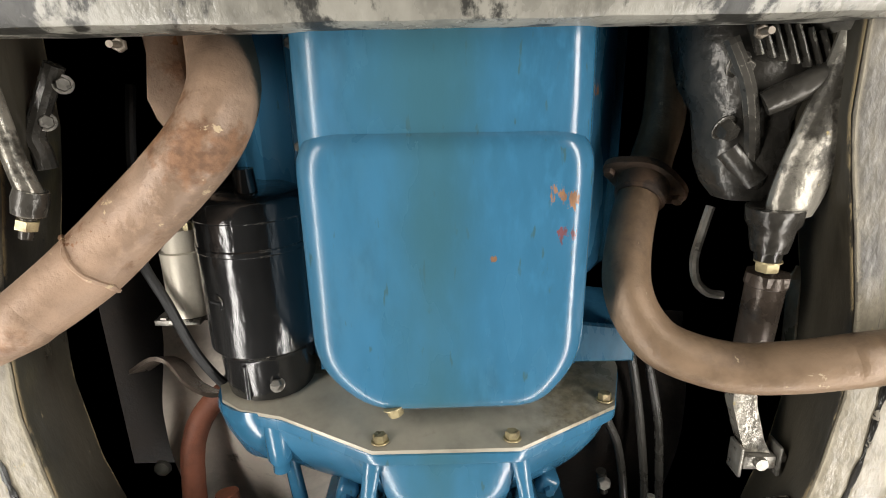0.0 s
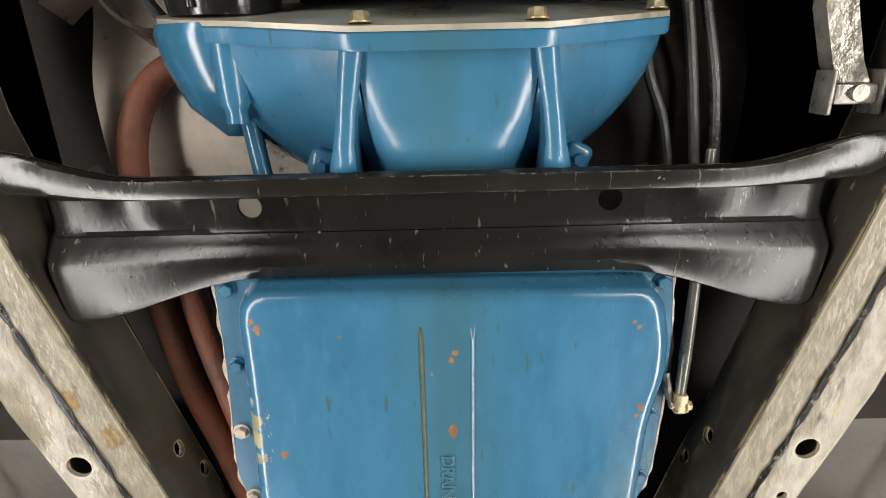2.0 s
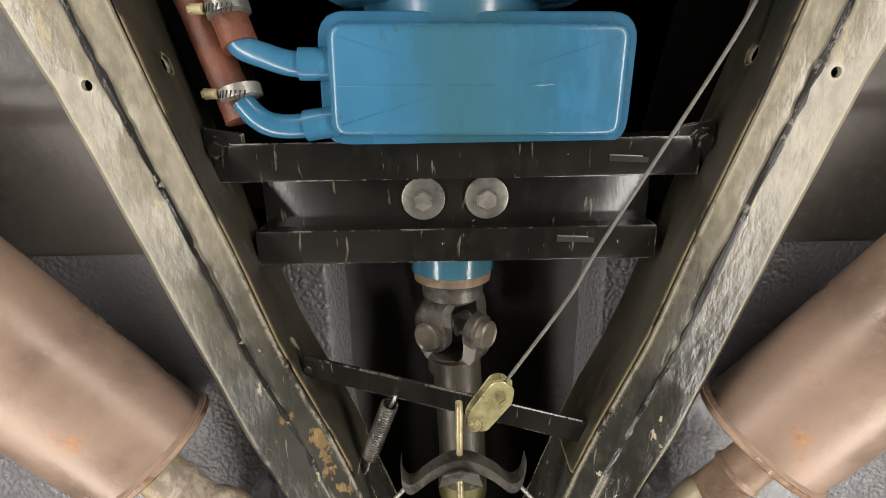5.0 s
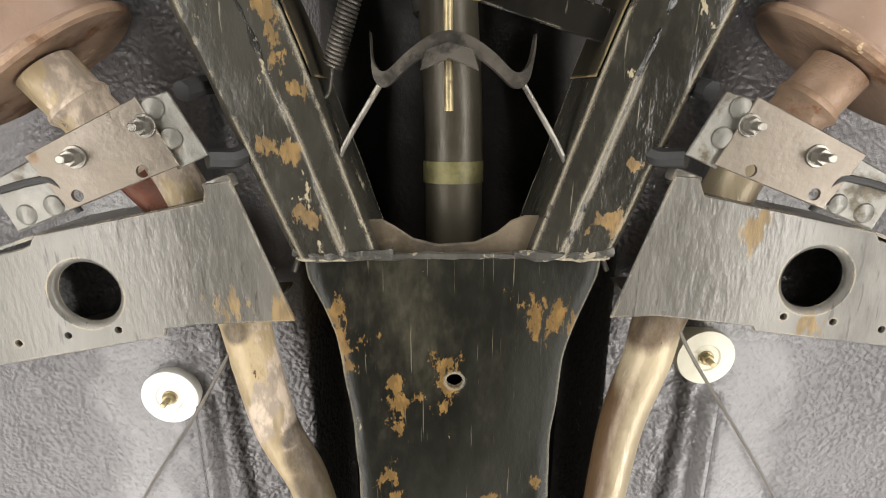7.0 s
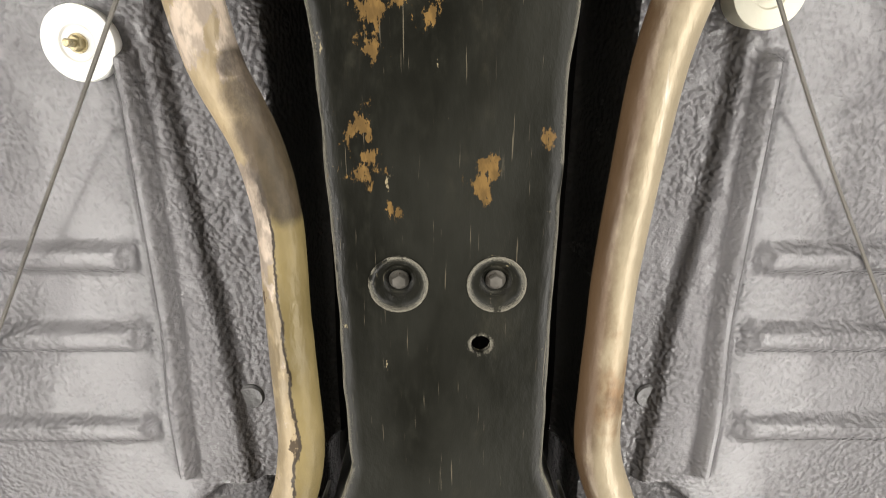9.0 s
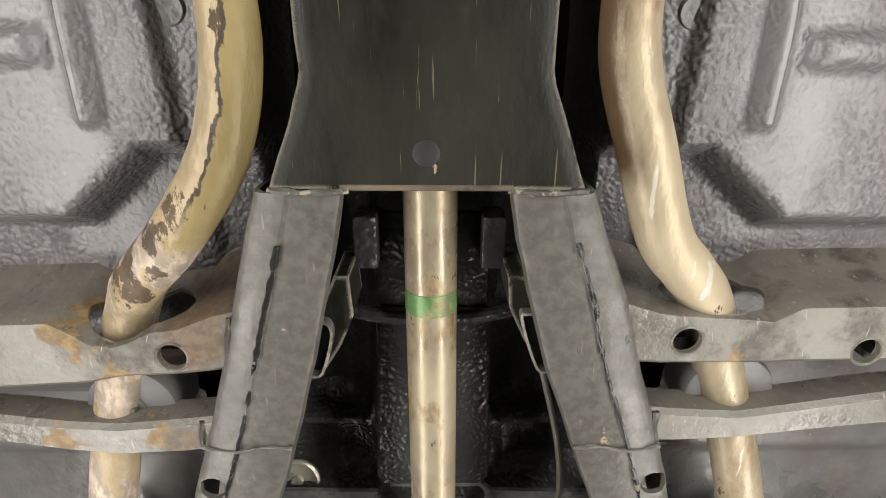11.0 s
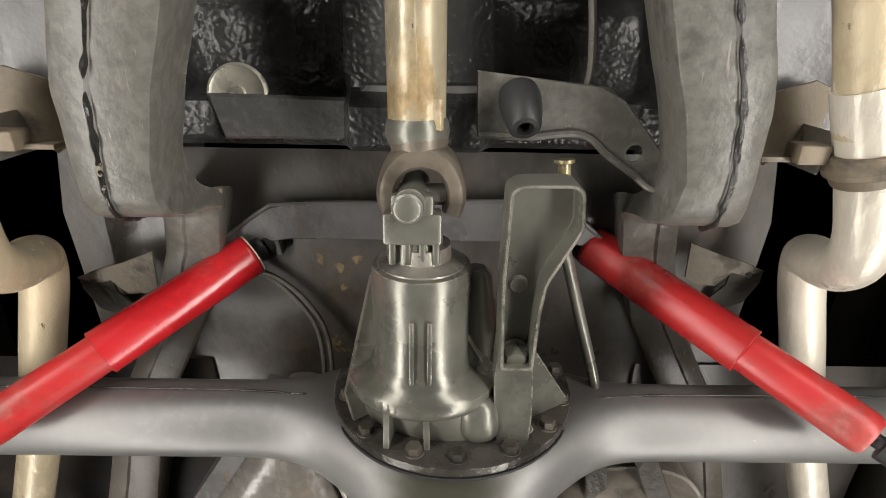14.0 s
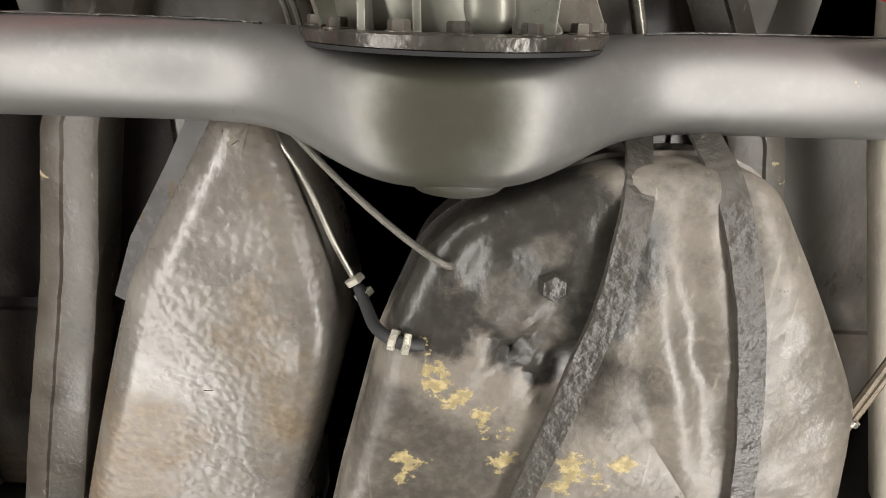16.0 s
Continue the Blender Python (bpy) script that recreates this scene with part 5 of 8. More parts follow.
def steering():
    t = thing("steering_gear", "greasy dark steering gear casting with flexible coupling", "steering gear", (0.47, 0.05, 1.93))
    rings = []
    for y, cx, r in ((-0.34, 0.47, 0.08), (-0.30, 0.47, 0.115), (-0.16, 0.468, 0.122), (-0.10, 0.462, 0.118), (-0.04, 0.46, 0.10), (0.0, 0.455, 0.092), (0.035, 0.45, 0.070), (0.05, 0.447, 0.066), (0.10, 0.445, 0.060), (0.13, 0.447, 0.054), (0.15, 0.45, 0.042)):
        rings.append([(cx + r * math.cos(q) * (1 + 0.12 * noise.noise(Vector((math.cos(q) * 2, math.sin(q) * 2, y * 14)))), y, 2.0 - 0.25 * y + r * 0.9 * math.sin(q)) for q in np.linspace(0, 2 * math.pi, 30, endpoint=False)])
    part("gear_case", loft(B(), rings), greasy, t)
    for p0, p1, r0 in (((0.40, -0.14, 1.93), (0.47, -0.10, 1.885), 0.022), ((0.43, 0.02, 1.91), (0.50, -0.02, 1.885), 0.016), ((0.53, 0.0, 1.93), (0.56, 0.055, 1.92), 0.026), ((0.41, 0.08, 1.945), (0.445, 0.125, 1.93), 0.018), ((0.545, 0.10, 1.94), (0.575, 0.105, 1.93), 0.020)):
        part("case_lobe", lathe(B(), p0, Vector(p1) - Vector(p0), [(0, r0), (0.02, r0 * 1.08), ((Vector(p1) - Vector(p0)).length, r0), ((Vector(p1) - Vector(p0)).length + r0 * 0.5, r0 * 0.5)], 18), greasy, t)
    for i in range(7):
        part("cooling_rib", box(B(), (0.405 + i * 0.014, -0.065 + 0.004 * i, 1.912 - 0.0025 * i), (0.0035, 0.055, 0.016), turn(0, 0, -25), 0.001), greasy, t)
    part("side_cover", lathe(B(), (0.585, -0.03, 1.975), (0.25, 0.15, -1), [(0, 0.062), (0.03, 0.060), (0.036, 0.052), (0.04, 0.03), (0.055, 0.028), (0.058, 0.0)], 24), greasy, t)
    for q in ((0.555, 0.035, 1.945), (0.60, 0.062, 1.935), (0.57, 0.112, 1.93), (0.40, -0.03, 1.93), (0.395, 0.05, 1.935)):
        part("cover_bolt", hexbolt(B(), q, (0.3, 0.5, -1), 0.014, 0.016, 0.018), greasy, t)
    part("case_rib", tube(B(), [(0.385, -0.06, 1.925), (0.41, 0.0, 1.915), (0.43, 0.07, 1.925), (0.44, 0.12, 1.94)], 0.010, 8), greasy, t)
    part("oil_pipe", tube(B(), [(0.418, 0.17, 1.985), (0.408, 0.205, 1.98), (0.401, 0.25, 1.98), (0.408, 0.285, 1.98), (0.428, 0.306, 1.98), (0.452, 0.312, 1.98)], 0.007, 8), steel, t)
    p = thing("pitman_arm", "long steel arm with worn bright faces and greasy ends", "steering arm", (0.45, 0.1, 1.87))
    a, b = Vector((0.516, -0.066, 1.880)), Vector((0.470, 0.160, 1.886))
    rings = []
    for u in np.linspace(0, 1, 14):
        c = a.lerp(b, u)
        w = 0.026 + 0.010 * smooth01(0.1, 0.8, u) - 0.006 * smooth01(0.88, 1.0, u)
        rings.append([(c.x + w * math.cos(q), c.y, c.z + 0.018 * math.sin(q)) for q in np.linspace(0, 2 * math.pi, 14, endpoint=False)])
    part("arm", loft(B(), rings), worn_arm, p)
    bm = lathe(B(), (0.506, -0.088, 1.862), (0, 0, 1), [(0, 0.020), (0.005, 0.028), (0.04, 0.03), (0.06, 0.03)], 22)
    part("arm_eye", bm, steel, p)
    part("eye_cap", lathe(B(), (0.522, -0.098, 1.855), (0.3, -0.3, -1), [(0, 0.018), (0.006, 0.017), (0.008, 0.0)], 18), pipe_rusty, p)
    bm = lathe(B(), (0.456, 0.150, 1.892), (0.02, 1, 0.02), [(0, 0.036), (0.02, 0.034), (0.03, 0.028), (0.045, 0.026), (0.06, 0.023), (0.062, 0.018), (0.075, 0.017)], 22)
    part("ball_joint", bm, greasy, p)
    part("joint_nut", hexbolt(B(), (0.458, 0.224, 1.892), (0, 1, 0), 0.016, 0.014, 0.018), brass, p, "brassy joint nut")
    d = thing("drag_link", "dark turned drag link tube with a hexagon end", "steering link", (0.45, 0.35, 1.9))
    bm = lathe(B(), (0.470, 0.234, 1.905), (-0.03, 1, 0.02), [(0, 0.010), (0.012, 0.011), (0.013, 0.027), (0.03, 0.0285), (0.032, 0.026), (0.13, 0.025), (0.165, 0.020), (0.19, 0.014)], 24)
    part("link_tube", bm, link_mat, d)
    part("hex_end", lathe(B(), (0.4697, 0.247, 1.905), (-0.03, 1, 0.02), [(0, 0.030), (0.014, 0.030)], 6), link_mat, d)
    rings = []
    for y, x, w in ((0.40, 0.462, 0.014), (0.46, 0.468, 0.017), (0.52, 0.488, 0.017), (0.545, 0.50, 0.018)):
        rings.append([(x - w, y, 1.905), (x + w, y, 1.90), (x + w, y, 1.93), (x - w, y, 1.93)])
    part("flat_strap", loft(B(), rings), worn_arm, d, "flat worn steel strap")
    bm = box(B(), (0.500, 0.558, 1.905), (0.052, 0.024, 0.024), None, 0.004)
    for s in (-1, 1):
        box(bm, (0.500 + s * 0.030, 0.556, 1.908), (0.006, 0.052, 0.034), None, 0.002)
    hexbolt(bm, (0.533, 0.556, 1.908), (1, 0, 0), 0.011, 0.010, 0.014)
    cyl(bm, (0.500, 0.556, 1.893), (0.500, 0.556, 1.886), 0.010)
    part("clevis", bm, steel, d)
    k = thing("clutch_bracket", "bent sheet steel bracket", "bracket", (0.55, 0.29, 1.95))
    bm = box(B(), (0.575, 0.276, 1.952), (0.078, 0.022, 0.004), turn(0, 0, 16), 0.001)
    box(bm, (0.557, 0.335, 1.965), (0.007, 0.12, 0.03), turn(0, 0, -4), 0.001)
    part("angle", bm, plate_grey, k)
    i = thing("idler_arm", "worn steel idler arm with an end stud", "steering arm", (-0.57, 0.12, 1.93))
    bm = tube(B(), [(-0.495, -0.10, 1.835), (-0.474, 0.05, 1.83), (-0.463, 0.105, 1.83)], [0.013, 0.012, 0.014], 12)
    part("arm", bm, worn_arm, i)
    bm = lathe(B(), (-0.463, 0.095, 1.832), (-0.3, 1, -0.1), [(0, 0.018), (0.012, 0.020), (0.03, 0.018), (0.035, 0.009), (0.06, 0.008)], 14)
    part("ball_stud", bm, greasy, i)
    part("stud_nut", lathe(B(), (-0.474, 0.130, 1.829), (-0.3, 1, -0.1), [(0, 0.013), (0.012, 0.013)], 6), brass, i)
    g = thing("frame_gusset", "dark grey pressed bracket with two bolts", "bracket", (-0.56, 0.02, 1.98))
    bm = tube(B(), [(-0.449, -0.045, 1.9), (-0.476, 0.004, 1.9), (-0.493, 0.039, 1.9), (-0.489, 0.06, 1.9), (-0.487, 0.081, 1.9)], 0.012, 10)
    part("lip", bm, greasy, g)
    for q in ((-0.444, -0.022, 1.9), (-0.475, 0.022, 1.9)):
        part("gusset_bolt", hexbolt(B(), q, (0.7, 0, -1), 0.009, 0.009, 0.012), steel, g)


steering()


def left_bay():
    w = thing("starter_cable", "black battery cable with a brass terminal", "cable", (-0.42, 0.35, 2.0))
    part("cable", tube(B(), [(-0.47, -0.02, 2.10), (-0.478, 0.08, 2.08), (-0.468, 0.16, 2.05), (-0.462, 0.24, 2.02), (-0.42, 0.31, 1.995), (-0.385, 0.39, 1.985), (-0.352, 0.445, 1.985), (-0.335, 0.47, 2.0)], 0.008, 10), rubber, w)
    s = thing("splash_bracket", "bent rusty sheet bracket", "bracket", (-0.40, 0.43, 1.98))
    bm = B()
    line = [(-0.50, 0.425, 1.99), (-0.46, 0.400, 1.985), (-0.43, 0.405, 1.98), (-0.405, 0.44, 1.975), (-0.37, 0.462, 1.975), (-0.335, 0.462, 1.98)]
    rings = [[(p.x, p.y, p.z), (p.x, p.y + 0.006, p.z - 0.003), (p.x + 0.004, p.y + 0.03, p.z + 0.05), (p.x, p.y + 0.026, p.z + 0.05)] for p in spline(line, 5)]
    part("sheet", loft(bm, rings), link_mat, s)
    b = thing("body_mount_bolt", "pale dome bolt on dark sheet", "bolt", (-0.53, 0.70, 2.0))
    part("dome", lathe(B(), (-0.515, 0.665, 2.05), (0, 0, -1), [(0, 0.016), (0.008, 0.014), (0.013, 0.006), (0.014, 0.0)], 16), cast, b)


left_bay()


def toe_board(s):
    def h(x, y):
        ax = abs(x)
        z = 2.045 + 0.08 * smooth01(0.60, 0.95, y)
        z += 0.03 * math.sin((ax - 0.3) * 14) ** 2 + 0.05 * (1 - smooth01(0.40, 0.56, y))
        return z
    x0, x1 = (-0.495, -0.20) if s < 0 else (0.22, 0.46)
    m = toe_paint if s < 0 else dark_panel_mat
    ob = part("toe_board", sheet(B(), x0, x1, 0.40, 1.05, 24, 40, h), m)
    tagged(ob, "cream primed toe board with dark grime" if s < 0 else "dark brown toe board", "body panel", kind="structure")


side_floor_mat = mat("dusty_front_floor", (0.085, 0.075, 0.064), 0.5, var=0.3, big=4, bump=0.25, bump_scale=60, stain=(0.05, 0.042, 0.034), stain_at=0.52, stain_scale=5, soft=0.2)
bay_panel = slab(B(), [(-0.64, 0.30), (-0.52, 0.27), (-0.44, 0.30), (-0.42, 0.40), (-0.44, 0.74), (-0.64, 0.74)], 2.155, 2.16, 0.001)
tagged(part("engine_bay_panel", bay_panel, dark_panel_mat), "dim brown panel at the side of the engine bay", "body panel", kind="structure")
toe_board(-1)
toe_board(1)


def inner_fender(s):
    poly = [(s * 0.58, 0.82), (s * 0.50, 1.10), (s * 0.36, 1.50), (s * 0.27, 1.50), (s * 0.33, 1.10), (s * 0.40, 0.82)]
    if s > 0:
        poly = [(0.42, 0.82), (0.58, 0.82), (0.50, 1.10), (0.36, 1.50), (0.27, 1.50), (0.34, 1.10), (0.36, 0.95)]
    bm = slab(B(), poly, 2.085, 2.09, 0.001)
    tagged(part("inner_fender", bm, dark_panel_mat), "dim brown inner fender panel above the rail", "body panel", kind="structure")

    def h(x, y):
        return 1.985 + 0.10 * (1 - smooth01(1.085, 1.10, y)) - 0.012 * rib(y, x, 1.30, 1.34, -2, 2, 1, 0.012) + 0.03 * smooth01(0.62, 0.75, abs(x)) + 0.003 * noise.noise(Vector((x, y, 6)) * 9)
    x0, x1 = (-0.97, -0.31) if s < 0 else (0.31, 0.97)
    bm = sheet(B(), x0, x1, 0.98, 1.56, 40, 50, h)
    for v in bm.verts:
        v.co.x += s * 0.42 * (1.56 - v.co.y) * (1 - smooth01(0.5, 0.9, abs(v.co.x)))      # its inner edge follows the rail
    tagged(part("front_side_floor", bm, side_floor_mat), "dull brown-grey front floor outboard of the rail", "floor pan", kind="structure")


inner_fender(-1)
inner_fender(1)


def bay_cables():
    for pts in ([(0.285, 0.46, 2.03), (0.29, 0.533, 2.0), (0.317, 0.60, 2.0), (0.336, 0.703, 2.0), (0.345, 0.80, 2.01)], [(0.315, 0.36, 2.03), (0.323, 0.409, 2.0), (0.351, 0.544, 2.0), (0.374, 0.704, 2.0), (0.38, 0.80, 2.01)],
                [(0.345, 0.36, 2.03), (0.365, 0.46, 2.01), (0.385, 0.56, 2.0), (0.40, 0.70, 2.0), (0.41, 0.80, 2.01)]):
        c = thing("control_cable", "dark sheathed control cable on the toe board", "cable", pts[1], group="control cables")
        part("sheath", tube(B(), pts, 0.0075, 10), cable_sheath, c)
    k = thing("cable_stop", "small oily cable stop with a nut", "bracket", (0.295, 0.675, 2.0))
    part("stop", cyl(B(), (0.292, 0.655, 2.0), (0.298, 0.70, 2.0), 0.009), greasy, k)
    part("stop_nut", hexbolt(B(), (0.295, 0.672, 1.992), (0, 0, -1), 0.012, 0.010), steel, k)


bay_cables()


def side_tubes():
    t = thing("cooling_hoses", "pair of rust-orange hoses running along the gearbox", "hose", (-0.38, 0.9, 1.96))
    part("hose", tube(B(), [(-0.350, 0.505, 2.07), (-0.392, 0.520, 2.055), (-0.428, 0.565, 2.04), (-0.445, 0.64, 2.025), (-0.438, 0.78, 1.995), (-0.40, 0.95, 1.965), (-0.355, 1.08, 1.95), (-0.315, 1.20, 1.935), (-0.278, 1.30, 1.915), (-0.262, 1.345, 1.905)], 0.021, 14, wob=0.05), hose_mat, t)
    part("hose", tube(B(), [(-0.39, 0.70, 2.02), (-0.375, 0.85, 1.99), (-0.34, 0.98, 1.965), (-0.305, 1.10, 1.945), (-0.275, 1.20, 1.92), (-0.252, 1.262, 1.900)], 0.021, 14, wob=0.05), hose_mat, t)
    for (c, d) in (((-0.262, 1.222, 1.903), (0.25, 0.95, -0.2)), ((-0.258, 1.313, 1.897), (0.25, 0.95, -0.2))):
        c = Vector(c)
        cl = thing("hose_clamp", "bright worm drive hose clamp", "hose clamp", c, group="hose clamps")
        bm = lathe(B(), c - Vector(d).normalized() * 0.007, d, [(0, 0.0225), (0.0005, 0.0245), (0.0135, 0.0245), (0.014, 0.0225)], 26)
        part("band", bm, steel, cl)
        bm = B()
        for a in np.linspace(-1.2, 0.5, 9):
            q = Vector((math.sin(a), 0, -math.cos(a))) * 0.0245
            box(bm, c + q, (0.0016, 0.009, 0.001), turn(0, -math.degrees(a), 14))
        part("band_slots", bm, hole_black, cl)
        part("worm_screw", hexbolt(cyl(B(), c + Vector((-0.022, 0.0, -0.012)), c + Vector((-0.036, 0.0, -0.006)), 0.006), c + Vector((-0.036, 0.0, -0.006)), (-0.9, 0.1, 0.3), 0.0065, 0.006), brass, cl)


side_tubes()


def gearbox_crossmember():
    t = thing("gearbox_crossmember", "black pressed crossmember under the gearbox with flared ends", "crossmember", (0, 0.70, 1.86))
    lip, web, flange = [], [], []
    for x in np.linspace(-0.545, 0.545, 120):
        a = abs(x)
        cv = smooth01(0.33, 0.52, a) ** 1.5     # front lip widens and sweeps forward to rounded ends
        g = min(0.995, max(0.0, (a - 0.50) / 0.046))
        front, back, z0 = 0.633 - 0.036 * cv, 0.661 - 0.013 * cv, 1.857 - 0.006 * cv
        m, h = (front + back) / 2 - 0.016 * g * g, (back - front) / 2 * math.sqrt(1 - g * g)
        lip.append([(x, m + h * k, z) for k, z in ((-1.0, z0 + 0.016), (-0.97, z0 + 0.006), (-0.75, z0 + 0.001), (-0.3, z0 - 0.001), (0.3, z0 - 0.001), (0.75, z0 + 0.001), (0.97, z0 + 0.006), (1.0, z0 + 0.016))])
    for x in np.linspace(-0.506, 0.500, 110):
        a = abs(x)
        fl, end = smooth01(0.20, 0.47, a) ** 1.3, smooth01(0.465, 0.508, a) ** 2
        dim = 0.007 * math.exp(-((a - 0.37) / 0.05) ** 2)          # shallow dimples beside the holes
        z0 = 1.857 + 0.028 * end
        web.append([(x, y, z) for y, z in ((0.655, z0 + 0.012), (0.658, z0 + 0.022), (0.664, z0 + 0.030 - dim), (0.690, z0 + 0.032 - dim), (0.704, z0 + 0.029), (0.709, z0 + 0.024), (0.712, z0 + 0.036), (0.655, z0 + 0.040))])
        yr = 0.767 + 0.056 * fl - 0.020 * end
        rd = 0.738 + 0.004 * fl
        flange.append([(x, y, z) for y, z in ((0.710, z0 + 0.024), (0.720, z0 + 0.016), (rd - 0.006, z0 + 0.0025), (rd, z0), (rd + 0.008, z0 - 0.001), (yr - 0.012, z0 + 0.004), (yr - 0.004, z0 + 0.008), (yr, z0 + 0.016), (yr, z0 + 0.040), (0.712, z0 + 0.040))])
    part("front_lip", loft(B(), lip), black_paint, t)
    part("rear_flange", loft(B(), flange), member_paint, t)
    ob = part("web", loft(B(), web), member_paint, t)
    cut(ob, [cyl(B(), (x, 0.677, 1.80), (x, 0.677, 2.0), 0.0155) for x in (-0.236, 0.216)])


gearbox_crossmember()


def letters(parent, text, p, size, m, name="raised_lettering"):
    c = bpy.data.curves.new(name, "FONT")
    c.body, c.size, c.extrude = text, size, 0.0012
    c.align_x, c.align_y = "CENTER", "CENTER"
    c.bevel_depth = 0.0006
    tmp = new(name, c)
    me = bpy.data.meshes.new_from_object(tmp.evaluated_get(bpy.context.evaluated_depsgraph_get()))
    bpy.data.objects.remove(tmp)
    me.transform(p)
    me.transform(Matrix.Translation((0, origin_y[0], 0)))
    me.materials.clear()
    me.materials.append(m)
    ob = new(name, me)
    ob.parent, ob.matrix_parent_inverse = parent, Matrix.Translation(-parent.location)
    return ob


olive = mat("shaded_edge_enamel", (0.034, 0.056, 0.026), 0.55, var=0.4, big=20)


def gearbox():
    t = thing("gearbox_case", "blue painted automatic gearbox case", "gearbox", (0, 1.0, 1.95))
    bm = box(B(), (0.01, 0.95, 2.03), (0.46, 0.44, 0.27), None, 0.02)
    box(bm, (0.0, 1.165, 1.99), (0.31, 0.10, 0.16), None, 0.010)
    lathe(bm, (-0.006, 1.15, 2.006), (-0.01, 1, -0.04), [(0, 0.12), (0.10, 0.11), (0.2, 0.085), (0.32, 0.064), (0.422, 0.0600)], 30)
    part("case", bm, blue, t)
    part("seal_rim", lathe(B(), (-0.010, 1.570, 1.9895), (-0.01, 1, -0.04), [(0, 0.0605), (0.004, 0.058), (0.016, 0.057), (0.018, 0.048)], 30), pipe_dark, t)
    for x, y in ((-0.12, 1.198), (-0.02, 1.198), (0.09, 1.198)):
        part("rear_bolt", hexbolt(B(), (x, y, 1.912), (0, 0.2, -1), 0.010, 0.010, 0.012), blue, t)
    o = thing("gearbox_oil_pan", "blue pressed gearbox oil pan with embossed marks and rust chips", "oil pan", (0, 0.98, 1.84))
    body = round_poly([(-0.262, 0.768), (0.283, 0.776), (0.300, 0.850), (0.302, 0.905), (0.288, 0.975), (0.280, 1.178), (-0.277, 1.174), (-0.264, 0.90)],
                      [0.048, 0.048, 0.02, 0.02, 0.03, 0.045, 0.045, 0.05], 5)
    pan = part("pan", dish(B(), body, 1.836, 1.884, 0.018, 0.006, 8), blue, o)
    # pressed edges of the strip down the middle; the left one's shade is painted dark olive
    for x0, m in ((-0.026, olive), (0.040, blue)):
        rings = [[(x0 - 0.0036, y, 1.8365), (x0 - 0.002, y, 1.8365 - k * 0.7), (x0, y, 1.8365 - k), (x0 + 0.002, y, 1.8365 - k * 0.7), (x0 + 0.0036, y, 1.8365), (x0, y, 1.839)]
                 for y, k in ((0.822, 0.0003), (0.83, 0.0018), (0.84, 0.0028), (1.13, 0.0028), (1.142, 0.0022), (1.148, 0.0004))]
        part("pressed_edge", loft(B(), rings), m, pan)
    rim = round_poly([(-0.296, 0.760), (0.306, 0.772), (0.318, 0.90), (0.311, 1.12), (0.278, 1.196), (-0.278, 1.190), (-0.312, 1.10), (-0.298, 0.90)], [0.02, 0.02, 0.05, 0.05, 0.05, 0.05, 0.05, 0.05], 5)
    part("pan_rim", slab(B(), rim, 1.884, 1.8885, 0.0015), blue, o)
    wavy = []
    for i, p in enumerate(inset(ccw([tuple(q) for q in round_poly(rim, 0.005, 6)]), -0.001)):
        wavy.append(p)
    pts = []
    for a, b in zip(wavy, wavy[1:] + wavy[:1]):
        for s in range(5):
            p = Vector(a).lerp(Vector(b), s / 5)
            d = 0.0035 + 0.005 * noise.noise(Vector((p.x, p.y, 0)) * 45)
            c = Vector((0.0, 0.98))
            pts.append(p + (p - c).normalized() * max(-0.001, d))
    part("gasket", slab(B(), pts, 1.889, 1.8925, 0.0008), gasket_mat, o, "ragged pale gasket edge")
    for x, y in ((-0.279, 0.786), (-0.283, 0.90), (-0.292, 1.01), (-0.290, 1.128), (-0.175, 1.182), (-0.085, 1.184), (0.085, 1.185), (0.21, 1.185), (0.294, 1.11), (0.300, 1.00), (0.293, 0.79)):
        bm = hexbolt(B(), (x, y, 1.884), (0, 0, -1), 0.0095, 0.007, 0.0125)
        part("rim_bolt", bm, blue if x > -0.29 else gasket_mat, o)
    part("drain_plug", hexbolt(lathe(B(), (0.012, 1.145, 1.866), (0, 1, -0.1), [(0, 0.014), (0.024, 0.013)], 22), (0.012, 1.169, 1.864), (0, 1, -0.1), 0.010, 0.008, 0.013), brass, o)
    letters(pan, "DRAIN", Matrix.Translation((0.004, 1.060, 1.8355)) @ turn(180, 0, 0) @ turn(0, 0, -90), 0.025, blue)
    bm = slab(B(), [(0.001, 1.11), (0.007, 1.11), (0.007, 1.125), (0.011, 1.125), (0.004, 1.135), (-0.003, 1.125), (0.001, 1.125)], 1.8345, 1.837, 0.0006)
    part("embossed_arrow", bm, blue, pan)
    for x0, n in ((-0.072, 5), (0.078, 5)):
        bm = B()
        for i in range(n):
            box(bm, (x0 + (i - 2) * 0.0185 + (0.028 if x0 > 0 else -0.012), 1.118, 1.8355), (0.010, 0.020, 0.0016), None, 0.0006, 1)
        part("embossed_mark", bm, blue, pan)
    c = thing("oil_cooler", "blue pressed oil cooler can with two pipe stubs", "oil cooler", (0.02, 1.3, 1.87))
    body = round_poly([(-0.152, 1.236), (0.193, 1.242), (0.190, 1.372), (-0.155, 1.366)], 0.022, 5)
    part("can", dish(B(), body, 1.868, 1.900, 0.010, 0.004, 5), blue, c)
    part("can_rim", slab(B(), inset(ccw([tuple(p) for p in body]), -0.010), 1.895, 1.901, 0.002), blue, c)
    part("seam_line", bead(B(), [(-0.14, 1.306, 1.869), (0.02, 1.308, 1.869), (0.12, 1.308, 1.869)], 0.0016, 12), blue, c)
